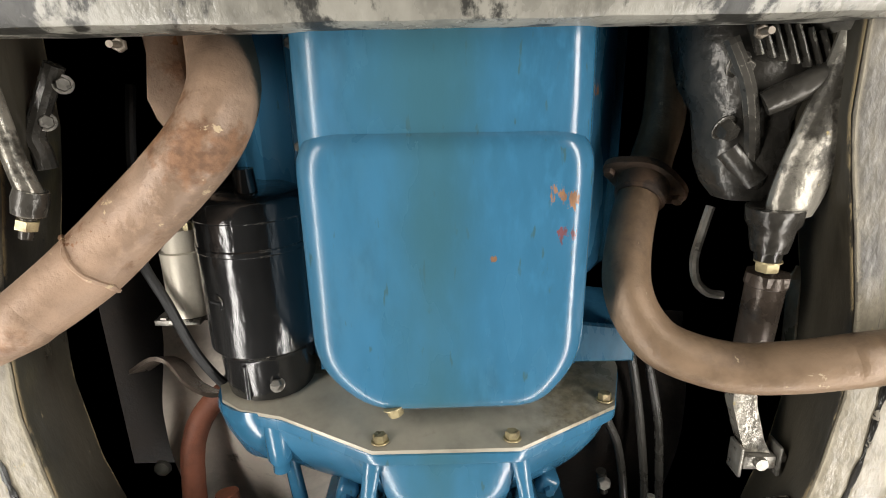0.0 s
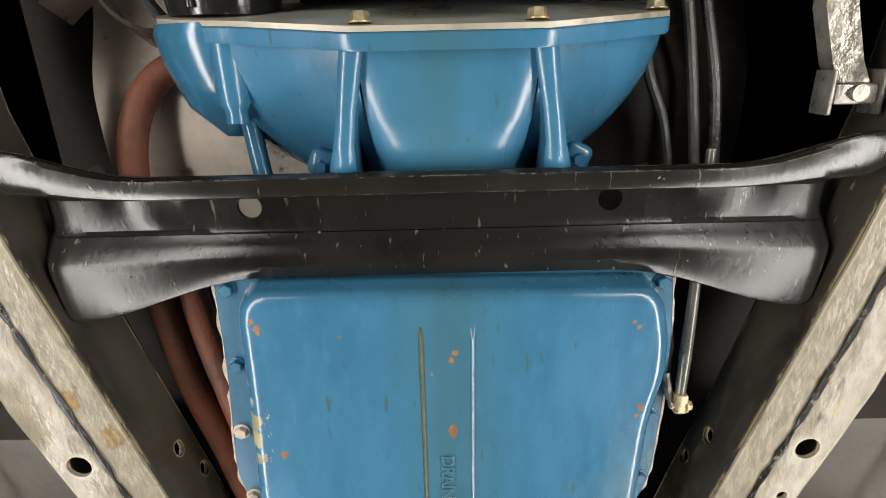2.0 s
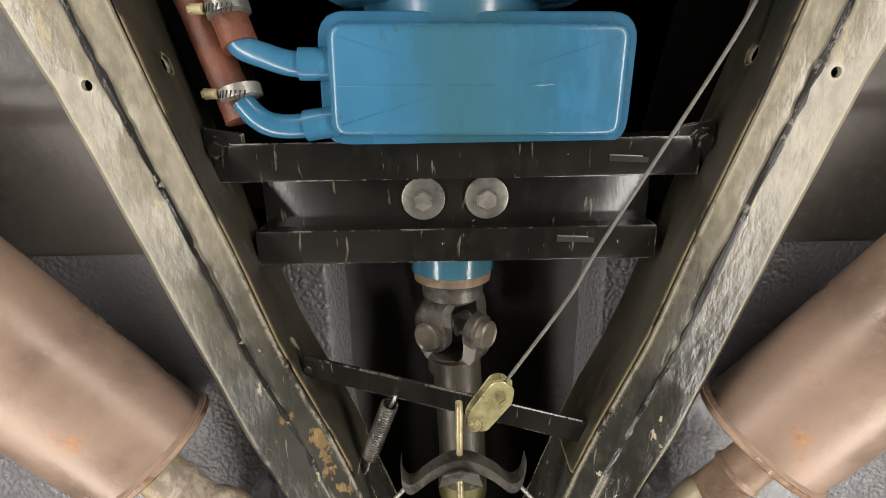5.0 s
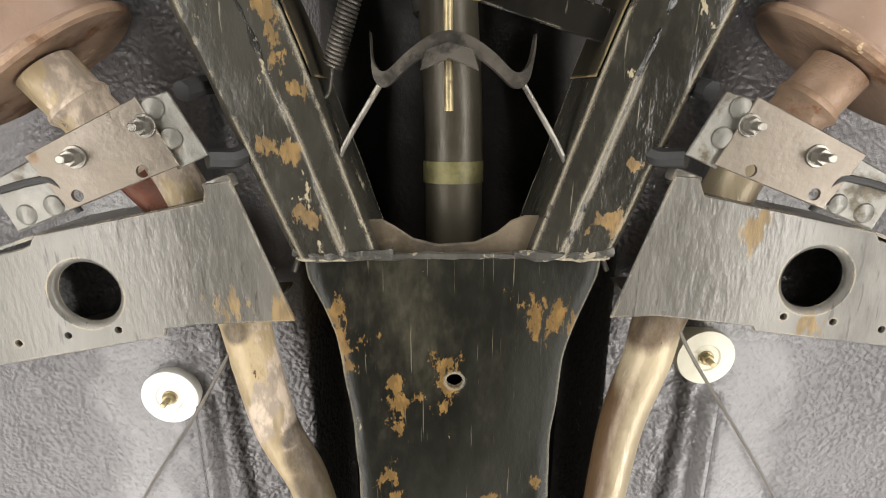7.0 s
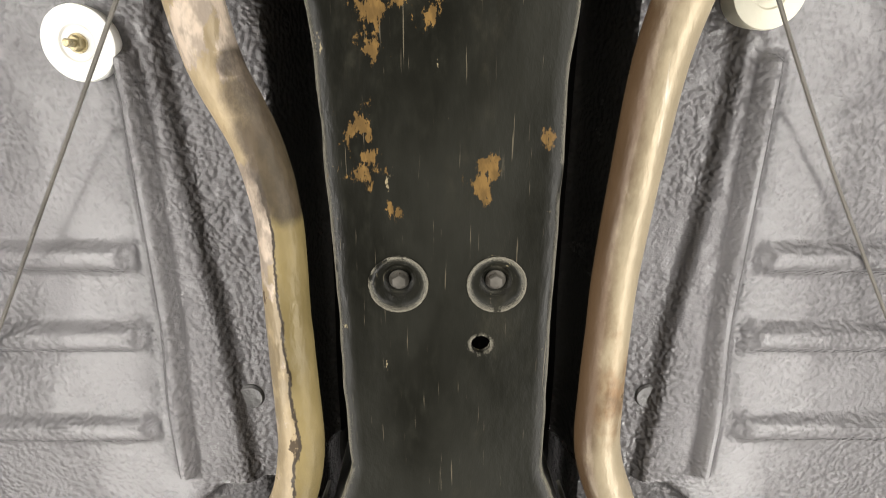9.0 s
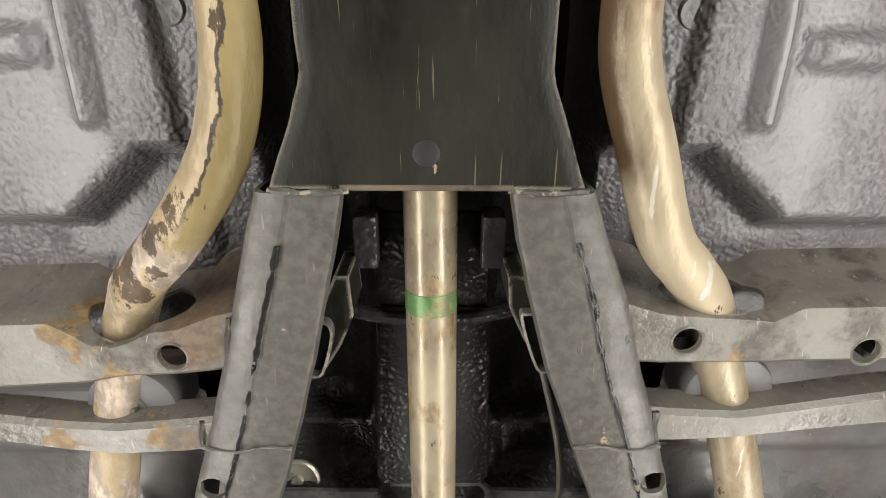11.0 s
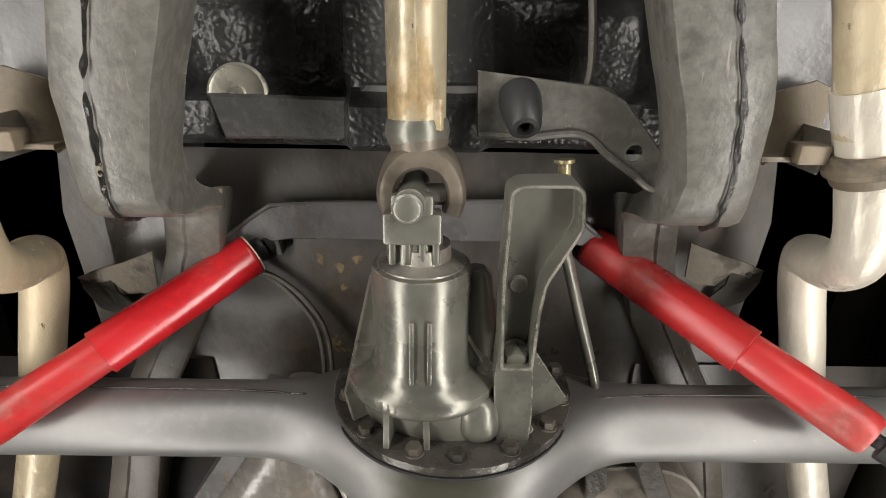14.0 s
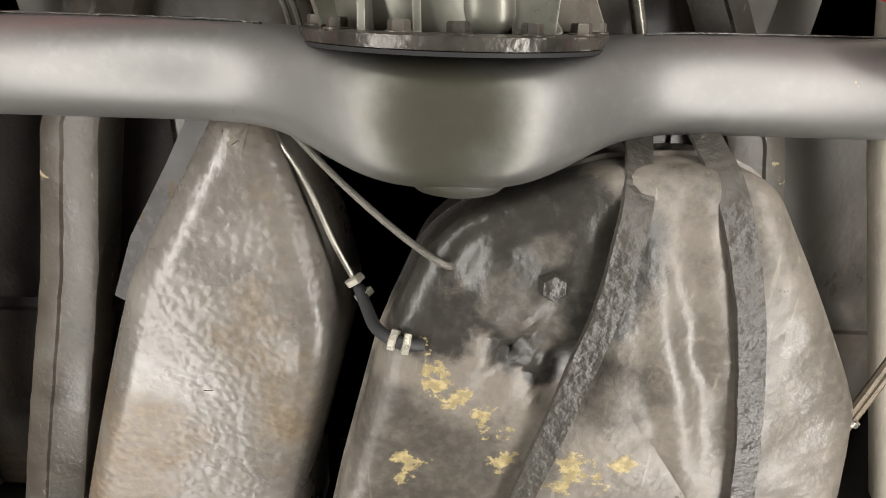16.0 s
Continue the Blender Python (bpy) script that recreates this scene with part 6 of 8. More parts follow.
    for pts in (((-0.135, 1.283, 1.895), (-0.19, 1.282, 1.893), (-0.225, 1.272, 1.894), (-0.250, 1.262, 1.897), (-0.258, 1.245, 1.90)),
                ((-0.135, 1.347, 1.897), (-0.19, 1.352, 1.896), (-0.225, 1.350, 1.896), (-0.245, 1.338, 1.896), (-0.258, 1.322, 1.897))):
        part("pipe_stub", tube(B(), pts, 0.0145, 14), blue, c)
        part("pipe_collar", cyl(B(), (pts[0][0] - 0.012, pts[0][1], pts[0][2]), (pts[0][0] - 0.05, pts[1][1], pts[1][2]), 0.0185), blue, c)
    r = thing("shift_rod", "slim shift rod with a brassy clevis end", "linkage rod", (0.33, 0.9, 1.87))
    part("rod", tube(B(), [(0.34, 0.62, 1.90), (0.337, 0.80, 1.885), (0.333, 0.90, 1.875), (0.331, 0.955, 1.87)], [0.006, 0.007, 0.0085, 0.007], 12), cast, r)
    part("clevis", box(cyl(hexbolt(B(), (0.338, 0.972, 1.866), (1, 0, 0), 0.007, 0.007, 0.010), (0.318, 0.972, 1.868), (0.345, 0.972, 1.868), 0.006), (0.331, 0.968, 1.868), (0.018, 0.030, 0.016), None, 0.003), brass, r)
    part("lever_end", tube(B(), [(0.315, 0.93, 1.885), (0.318, 0.96, 1.875), (0.325, 0.975, 1.87)], 0.006, 10), steel, r)


gearbox()


def mount_crossmember():
    t = thing("mount_crossmember", "black channel crossmember carrying the gearbox mount", "crossmember", (0, 1.45, 1.89))
    for nm, y0, y1, xl, xr, zb in (("front_channel", 1.372, 1.419, -0.30, 0.292, 1.893), ("rear_channel", 1.484, 1.528, -0.262, 0.25, 1.893)):
        rings = []
        for x in (xl, xl + 0.004, *np.linspace(xl + 0.03, xr - 0.03, 6), xr - 0.004, xr):
            rings.append([(x, y0, zb + 0.05), (x, y0, zb + 0.004), (x, y0 + 0.006, zb), (x, y1 - 0.003, zb), (x, y1, zb + 0.002), (x, y1, zb + 0.05)])
        part(nm, loft(B(), rings), black_paint, t)
    part("web", box(B(), (-0.005, 1.45, 1.93), (0.50, 0.075, 0.02), None, 0.002), black_paint, t)
    for x in (-0.048, 0.034):
        part("washer", lathe(B(), (x, 1.449, 1.919), (0, 0, -1), [(0, 0.028), (0.003, 0.028), (0.0035, 0.0265)], 28), steel, t)
        part("mount_bolt", hexbolt(B(), (x, 1.450, 1.916), (0, 0, -1), 0.0145, 0.012), steel, t)
    for s in (-1, 1):
        part("end_ear", slab(B(), [(s * 0.262, 1.36), (s * 0.308, 1.352), (s * 0.315, 1.39), (s * 0.29, 1.412), (s * 0.262, 1.41)], 1.897, 1.903), black_paint, t)
        part("ear_bolt", hexbolt(B(), (s * 0.294, 1.378, 1.897), (0, 0, -1), 0.011, 0.009, 0.016), black_paint, t)
    for x, y in ((0.205, 1.398), (0.146, 1.50)):
        # each slot is a black strip standing in for its dark inside
        part("slot", box(B(), (x, y, 1.8925), (0.048, 0.007, 0.002), turn(0, 0, 3)), hole_black, t)
        part("slot_edge", box(B(), (x - 0.004, y - 0.0045, 1.8922), (0.040, 0.0014, 0.002), turn(0, 0, 3)), steel, t)


mount_crossmember()
origin_y[0] = 0.0

# ---- middle of the car: mufflers, hangers, outriggers, shaft ----


def muffler(s):
    t = thing("muffler", "round muffler with brown rust bloom and a rolled rim", "muffler", (s * 0.5, 1.6, 1.83), group="mufflers")
    p = Vector((MID - 0.02 + s * 0.450, 1.696, 1.893))
    d = Vector((s * 0.585, -0.80, -0.11)).normalized()
    prof = [(0.0, 0.0), (0.0, 0.085), (-0.002, 0.106), (0.0, 0.111), (0.006, 0.110), (0.010, 0.104), (0.3, 0.106), (0.58, 0.104), (0.59, 0.05)]
    part("drum", lathe(B(), p, d, prof, 56, (1.0, 0.85)), muffler_mat, t)
    bm = lathe(B(), p, d, [(-0.003, 0.102), (-0.005, 0.108), (-0.002, 0.1125), (0.004, 0.1125), (0.007, 0.106)], 56, (1.0, 0.85))
    part("rolled_rim", bm, pipe_rusty, t)
    q = p - d * 0.0 + Vector((s * -0.02, 0.01, -0.028))
    bm = lathe(B(), q, -d, [(-0.01, 0.033), (0.03, 0.033), (0.034, 0.036), (0.038, 0.037), (0.043, 0.034), (0.047, 0.032), (0.10, 0.032), (0.11, 0.030)], 26)
    part("outlet_neck", bm, pipe_scaly if s < 0 else pipe_rusty, t, "scaly outlet neck with a weld ring")
    return q - d * 0.09


neck = {s: muffler(s) for s in (-1, 1)}


def mid_pipe(s):
    n = neck[s]
    if s < 0:
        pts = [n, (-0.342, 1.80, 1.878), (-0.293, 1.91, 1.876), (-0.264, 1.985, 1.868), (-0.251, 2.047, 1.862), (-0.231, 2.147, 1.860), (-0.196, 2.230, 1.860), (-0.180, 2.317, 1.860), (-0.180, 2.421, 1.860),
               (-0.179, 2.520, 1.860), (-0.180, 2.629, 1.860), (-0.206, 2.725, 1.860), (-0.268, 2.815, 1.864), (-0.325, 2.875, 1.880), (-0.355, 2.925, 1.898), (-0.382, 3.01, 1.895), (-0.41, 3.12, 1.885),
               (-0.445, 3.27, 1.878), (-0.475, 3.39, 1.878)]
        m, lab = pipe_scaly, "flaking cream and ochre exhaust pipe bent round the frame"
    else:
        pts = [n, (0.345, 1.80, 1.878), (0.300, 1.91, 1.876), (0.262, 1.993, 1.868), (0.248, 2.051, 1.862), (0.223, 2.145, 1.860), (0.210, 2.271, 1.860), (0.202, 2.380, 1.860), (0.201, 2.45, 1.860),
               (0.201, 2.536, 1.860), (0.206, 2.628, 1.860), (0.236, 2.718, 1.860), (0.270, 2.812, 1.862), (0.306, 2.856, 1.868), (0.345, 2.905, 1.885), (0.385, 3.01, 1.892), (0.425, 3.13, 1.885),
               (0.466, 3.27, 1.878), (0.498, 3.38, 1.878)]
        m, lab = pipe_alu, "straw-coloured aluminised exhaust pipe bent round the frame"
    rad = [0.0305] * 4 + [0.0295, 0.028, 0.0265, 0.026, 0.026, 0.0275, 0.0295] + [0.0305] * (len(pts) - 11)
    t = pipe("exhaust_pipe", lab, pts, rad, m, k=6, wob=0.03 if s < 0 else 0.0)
    tail = [(0.482, 3.33), (0.508, 3.40), (0.524, 3.45), (0.538, 3.498), (0.547, 3.532), (0.554, 3.556), (0.564, 3.570), (0.580, 3.580), (0.597, 3.598), (0.610, 3.645), (0.640, 3.75), (0.688, 3.92), (0.73, 4.04), (0.93, 4.6)]
    zs = [1.878, 1.878, 1.878, 1.880, 1.893, 1.922, 1.962, 2.008, 2.040, 2.050, 2.05, 2.05, 2.05, 2.05]
    tp = [(x, y, z) if s > 0 else (2 * MID - x + 0.025 * smooth01(3.40, 3.54, y), y + 0.02 * smooth01(3.40, 3.54, y), z) for (x, y), z in zip(tail, zs)]
    t2 = pipe("tail_pipe", "pale silver exhaust tail pipe that climbs over the axle", tp, 0.0325, pipe_alu if s < 0 else pipe_pale, k=6)
    x0, y0 = tp[1][0], tp[1][1]
    d = Vector(tp[2]) - Vector(tp[0])
    bm = lathe(B(), (x0, y0 + 0.012, 1.878), d, [(-0.016, 0.0335), (-0.014, 0.036), (-0.004, 0.0375), (0.0, 0.041), (0.006, 0.041), (0.009, 0.036), (0.02, 0.0335)], 28)
    cl = part("clamp_band", bm, gasket_brown, t2, "rusty clamp band")
    sad = B()
    box(sad, (x0 - s * 0.055, y0 + 0.006, 1.895), (0.035, 0.022, 0.03), None, 0.003)
    box(sad, (x0 - s * 0.080, y0 + 0.014, 1.905), (0.05, 0.006, 0.022), None, 0.001)
    part("clamp_saddle", sad, gasket_brown, cl)
    part("clamp_nut", hexbolt(B(), (x0 + s * 0.04, y0 + 0.01, 1.868), (0, -1, -0.3), 0.009, 0.010), steel, cl)


for s in (-1, 1):
    mid_pipe(s)


def hanger(s):
    t = thing("exhaust_hanger", "riveted steel strap hanger with two brassy bolts and a rubber loop", "exhaust hanger", (s * 0.38, 1.78, 1.80), group="exhaust hangers")
    c = -0.015

    def X(x):
        return x if s < 0 else c - x
    main = [(-0.440, 1.785), (-0.318, 1.727), (-0.283, 1.795), (-0.405, 1.842)]
    strap = part("strap_plate", slab(B(), [(X(x), y) for x, y in main], 1.799, 1.803, 0.001), hanger_steel, t)
    cut(strap, [cyl(B(), (X(x), y, 1.79), (X(x), y, 1.81), r) for x, y, r in ((-0.393, 1.826, 0.0065), (-0.322, 1.801, 0.0065))])
    part("rubber_belt", slab(B(), [(X(x), y) for x, y in ((-0.492, 1.815), (-0.436, 1.787), (-0.404, 1.842), (-0.470, 1.868))], 1.807, 1.815, 0.002), hanger_grey, t)
    part("belt_fold", tube(B(), [(X(-0.478), 1.822, 1.803), (X(-0.44), 1.812, 1.801), (X(-0.415), 1.812, 1.802), (X(-0.398), 1.845, 1.806)], 0.004, 8), rubber, t)
    part("end_plate", slab(B(), [(X(x), y) for x, y in ((-0.330, 1.733), (-0.288, 1.722), (-0.255, 1.785), (-0.288, 1.800))], 1.804, 1.809, 0.001), hanger_grey, t)
    bm = tube(B(), [(X(-0.262), 1.79, 1.818), (X(-0.235), 1.79, 1.84), (X(-0.222), 1.765, 1.87), (X(-0.235), 1.73, 1.885), (X(-0.27), 1.715, 1.87), (X(-0.285), 1.722, 1.83)], 0.011, 8)
    part("rubber_loop", bm, rubber, t)
    for x, y in ((-0.388, 1.786), (-0.313, 1.755)):
        part("strap_bolt", hexbolt(B(), (X(x), y, 1.799), (0, 0, -1), 0.0090, 0.009, 0.012, 0.012), steel, t)
    for x, y, z in ((-0.456, 1.848, 1.807), (-0.425, 1.838, 1.807), (-0.304, 1.738, 1.803), (-0.290, 1.768, 1.803)):
        part("rivet", lathe(B(), (X(x), y, z), (0, 0, -1), [(0, 0.0115), (0.002, 0.010), (0.0035, 0.005), (0.0038, 0.0)], 16), hanger_grey, t)
    if s < 0:
        part("hose_sleeve", tube(B(), [(-0.362, 1.815, 1.852), (-0.338, 1.852, 1.862)], 0.019, 14), hose_mat, t)
        part("paint_mark", tube(B(), [(-0.302, 1.845, 1.848), (-0.287, 1.875, 1.848)], 0.009, 10), yellow_mark, t)


for s in (-1, 1):
    hanger(s)


def outrigger(s):
    t = thing("body_outrigger", "flat grey outrigger plate with a large round hole", "outrigger", (s * 0.4, 1.93, 1.83), group="outriggers")
    if s < 0:
        poly = [(-0.96, 2.01), (-0.582, 1.913), (-0.487, 1.892), (-0.476, 1.887), (-0.470, 1.876), (-0.276, 1.838), (-0.272, 1.818), (-0.244, 1.814), (-0.186, 1.981), (-0.300, 1.985), (-0.338, 1.990), (-0.341, 2.000),
                (-0.536, 2.036), (-0.562, 2.040), (-0.575, 1.99), (-0.60, 1.965), (-0.96, 2.08)]
        hc = (-0.424, 1.946)
    else:
        poly = [(0.96, 2.01), (0.560, 1.905), (0.500, 1.890), (0.482, 1.884), (0.476, 1.874), (0.276, 1.832), (0.268, 1.812), (0.241, 1.810), (0.185, 1.978), (0.238, 1.976), (0.355, 1.990), (0.358, 1.996),
                (0.564, 2.022), (0.96, 2.09)]
        hc = (0.419, 1.932)
    ob = part("plate", slab(B(), poly, 1.826, 1.832, 0.0015), streaked_plate, t)
    small = [((x, y), 0.0045) for x, y in ((hc[0] + s * 0.03, hc[1] + 0.052), (hc[0] - s * 0.03, hc[1] + 0.045), (hc[0] + s * 0.09, hc[1] + 0.062))]
    cut(ob, [cyl(B(), (*hc, 1.8), (*hc, 1.86), 0.0435, None, 40)] + [cyl(B(), (*q, 1.8), (*q, 1.86), r) for q, r in small])
    bm = B()
    rr = [(-0.0002, 0.0452), (0.0004, 0.0428), (0.002, 0.0400), (0.005, 0.0378), (0.008, 0.037), (0.010, 0.037), (0.010, 0.039), (0.007, 0.0405), (0.005, 0.044)]
    p = Vector((*hc, 1.8262))
    rings = [[p + Vector((math.cos(a) * r, math.sin(a) * r, z)) for a in np.linspace(0, 2 * math.pi, 40, endpoint=False)] for z, r in rr]
    loft(bm, rings + [rings[0]], cap=False)
    part("hole_rim", bm, streaked_plate, t)
    wall = [[(x, y, 1.832), (x, y + 0.004, 1.832), (x, y + 0.004, 1.93), (x, y, 1.93)] for x, y in ((poly[0][0], poly[0][1]), poly[1], poly[4], poly[5])]
    part("front_wall", loft(B(), wall), streaked_plate, t)
    back = [(-0.215, 1.973), (-0.300, 1.977), (-0.56, 2.032), (-0.95, 2.07)] if s < 0 else [(0.215, 1.968), (0.24, 1.967), (0.56, 2.014), (0.95, 2.08)]
    part("rear_wall", loft(B(), [[(x, y, 1.832), (x, y - 0.004, 1.832), (x, y - 0.004, 1.93), (x, y, 1.93)] for x, y in back]), streaked_plate, t)
    q = poly[6]
    part("folded_tab", box(B(), (q[0] + (0.013 if s < 0 else -0.013), q[1] + 0.002, 1.838), (0.034, 0.016, 0.022), turn(0, 0, 20 * s), 0.004), streaked_plate, t)


for s in (-1, 1):
    outrigger(s)


def white_disc(x, y, m, lab):
    t = thing("body_plug", lab, "body plug", (x, y, 1.92), group="body plugs")
    part("disc", lathe(B(), (x, y, 1.922), (0, 0, -1), [(-0.020, 0.038), (0, 0.039), (0.012, 0.0405), (0.016, 0.0395), (0.017, 0.020), (0.015, 0.018), (0.015, 0.0)], 40), m, t)
    part("bolt", hexbolt(B(), (x, y, 1.907), (0, 0, -1), 0.0085, 0.007, 0.0105, 0.012), brass, t)


white_disc(-0.392, 2.131, white_plastic, "white plastic disc with a bolt in its middle")
white_disc(0.349, 2.073, cream_plastic, "cream plastic disc with a bolt in its middle")


def wires():
    for pts in ([(-0.245, 1.965, 1.842), (-0.262, 2.007, 1.845), (-0.328, 2.116, 1.855), (-0.446, 2.290, 1.885), (-0.612, 2.562, 1.90), (-0.75, 2.79, 1.905)], [(0.258, 1.962, 1.842), (0.268, 1.982, 1.845), (0.303, 2.046, 1.85), (0.452, 2.257, 1.90), (0.633, 2.553, 1.90), (0.76, 2.77, 1.905)]):
        t = thing("brake_cable", "thin twisted parking brake cable", "cable", pts[1], group="brake cables")
        part("strand", tube(B(), pts, 0.0023, 8, 8), wire_mat, t)


wires()


def floor_pads():
    for x in (-0.26, 0.289):
        t = thing("drain_plug", "dull grey rubber drain plug in the floor", "drain plug", (x, 2.585, 1.92), group="drain plugs")
        part("cap", lathe(B(), (x, 2.585, 1.930), (0, 0, -1), [(0, 0.0185), (0.010, 0.0185), (0.013, 0.016), (0.0125, 0.012), (0.0125, 0.0)], 26), tar_grey, t)


floor_pads()


def driveshaft():
    t = thing("driveshaft", "bare steel driveshaft with straw and rust streaks, green band", "driveshaft", (0.005, 2.6, 1.9))
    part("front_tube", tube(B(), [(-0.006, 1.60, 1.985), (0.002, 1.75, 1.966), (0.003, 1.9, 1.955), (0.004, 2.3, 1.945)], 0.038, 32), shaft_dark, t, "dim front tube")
    part("paper_band", lathe(B(), (0.0022, 1.81, 1.9612), (0.005, 1, -0.075), [(0, 0.0375), (0.0005, 0.0400), (0.028, 0.0400), (0.0285, 0.0375)], 40), yellow_mark, t, "faded band on the tube")
    part("rear_tube", tube(B(), [(0.010, 2.30, 1.942), (0.011, 2.80, 1.936), (0.016, 3.39, 1.929)], 0.0335, 36), shaft_mat, t)
    part("green_mark", lathe(B(), (0.0115, 2.910, 1.9343), (0.008, 1, -0.012), [(0, 0.0338), (0.030, 0.0338)], 36), green_paint, t, "green paint band")
    bm = lathe(B(), (0.0165, 3.385, 1.929), (0.008, 1, -0.012), [(-0.006, 0.0335), (0.0, 0.0365), (0.012, 0.0375), (0.022, 0.035), (0.03, 0.030)], 32)
    part("weld_collar", bm, cast, t)
    part("balance_weight", box(B(), (0.036, 3.372, 1.905), (0.024, 0.034, 0.005), turn(0, 42, 0), 0.001), shaft_mat, t)
    # rear joint
    yoke = B()
    arch = spline([(-0.013, 3.490), (-0.019, 3.470), (-0.015, 3.446), (-0.001, 3.427), (0.022, 3.420), (0.045, 3.427), (0.059, 3.446), (0.063, 3.470), (0.058, 3.490)], 4)
    rings = []
    for i, c in enumerate(arch):
        d = (arch[min(i + 1, len(arch) - 1)] - arch[max(i - 1, 0)]).normalized()
        end = min(i, len(arch) - 1 - i) / (len(arch) - 1)
        wide, tall = 0.0125 + 0.004 * smooth01(0.2, 0.5, end), 0.022 + 0.010 * smooth01(0.0, 0.25, end)
        rings.append([(c.x - d.y * wide * math.copysign(abs(math.cos(q)) ** 0.6, math.cos(q)), c.y + d.x * wide * math.copysign(abs(math.cos(q)) ** 0.6, math.cos(q)),
                       1.925 + tall * math.copysign(abs(math.sin(q)) ** 0.6, math.sin(q))) for q in np.linspace(0, 2 * math.pi, 16, endpoint=False)])
    loft(yoke, rings)
    lathe(yoke, (0.018, 3.392, 1.927), (0, 1, 0), [(0, 0.034), (0.016, 0.035), (0.036, 0.028)], 24)
    part("tube_yoke", yoke, hanger_steel, t)
    bm = cyl(B(), (-0.015, 3.470, 1.925), (0.060, 3.470, 1.925), 0.013)
    cyl(bm, (0.010, 3.468, 1.878), (0.014, 3.468, 1.965), 0.018)
    part("joint_cross", bm, cast, t)
    part("bearing_cap", lathe(B(), (0.007, 3.473, 1.882), (0, 0, -1), [(0, 0.018), (0.006, 0.018), (0.008, 0.0155), (0.0065, 0.013), (0.0065, 0.0)], 28), cast, t)
    bm = box(B(), (0.012, 3.502, 1.899), (0.070, 0.040, 0.03), None, 0.005)
    box(bm, (0.012, 3.475, 1.895), (0.050, 0.03, 0.02), None, 0.005)
    lathe(bm, (0.014, 3.52, 1.925), (0, 1, 0), [(0, 0.034), (0.02, 0.036), (0.045, 0.036)], 28)
    for x in (-0.012, 0.006, 0.024, 0.04):
        box(bm, (x, 3.532, 1.893), (0.009, 0.034, 0.012), None, 0.003)
    part("pinion_yoke", bm, cast, t)
    # front joint: two forks at right angles round one cross
    c = Vector((-0.010, 1.548, 1.994))
    u1, u2 = Vector((-0.62, -0.06, -0.78)).normalized(), Vector((0.78, 0, -0.62))

    def fork(axis, y_hub, hub_r, nm, m):
        bm = B()
        back = 1 if y_hub > c.y else -1
        side = Vector((axis.z, 0, -axis.x))
        for k in (-1, 1):
            ear = c + axis * (0.047 * k)
            lathe(bm, ear - axis * (0.011 * k), axis * k, [(0, 0.024), (0.003, 0.028), (0.017, 0.0285), (0.020, 0.026), (0.021, 0.018)], 26)
            rings = []
            for f, r0, w in ((0.0, 0.046, 0.026), (0.35, 0.047, 0.025), (0.65, 0.044, 0.024), (0.85, 0.036, 0.026), (1.0, 0.022, 0.030)):
                p = c + axis * (r0 * k) + Vector((0, (y_hub - c.y) * f, 0))
                rings.append([p - side * w - axis * 0.009, p + side * w - axis * 0.009, p + side * (w * 0.8) + axis * 0.010, p - side * (w * 0.8) + axis * 0.010])
            loft(bm, rings)
        lathe(bm, (c.x, y_hub - back * 0.010, c.z), (0, back, 0), [(0, hub_r * 0.8), (0.008, hub_r), (0.030, hub_r), (0.034, hub_r * 0.9)], 28)
        part(nm, bm, m, t)
    fork(u1, 1.492, 0.046, "front_yoke", joint_steel)
    fork(u2, 1.606, 0.040, "shaft_yoke", joint_steel)
    for u in (u1, u2):
        part("front_cap", lathe(B(), c + u * 0.050, u, [(0, 0.022), (0.016, 0.022), (0.019, 0.019), (0.017, 0.0165), (0.017, 0.0)], 28), hanger_steel, t)
    bm = cyl(B(), c - u1 * 0.05, c + u1 * 0.05, 0.012)
    cyl(bm, c - u2 * 0.05, c + u2 * 0.05, 0.012)
    cyl(bm, c + Vector((0.004, 0, -0.012)), c + Vector((0.006, 0, -0.034)), 0.005, 0.004, 10)
    part("front_cross", bm, steel, t)


driveshaft()


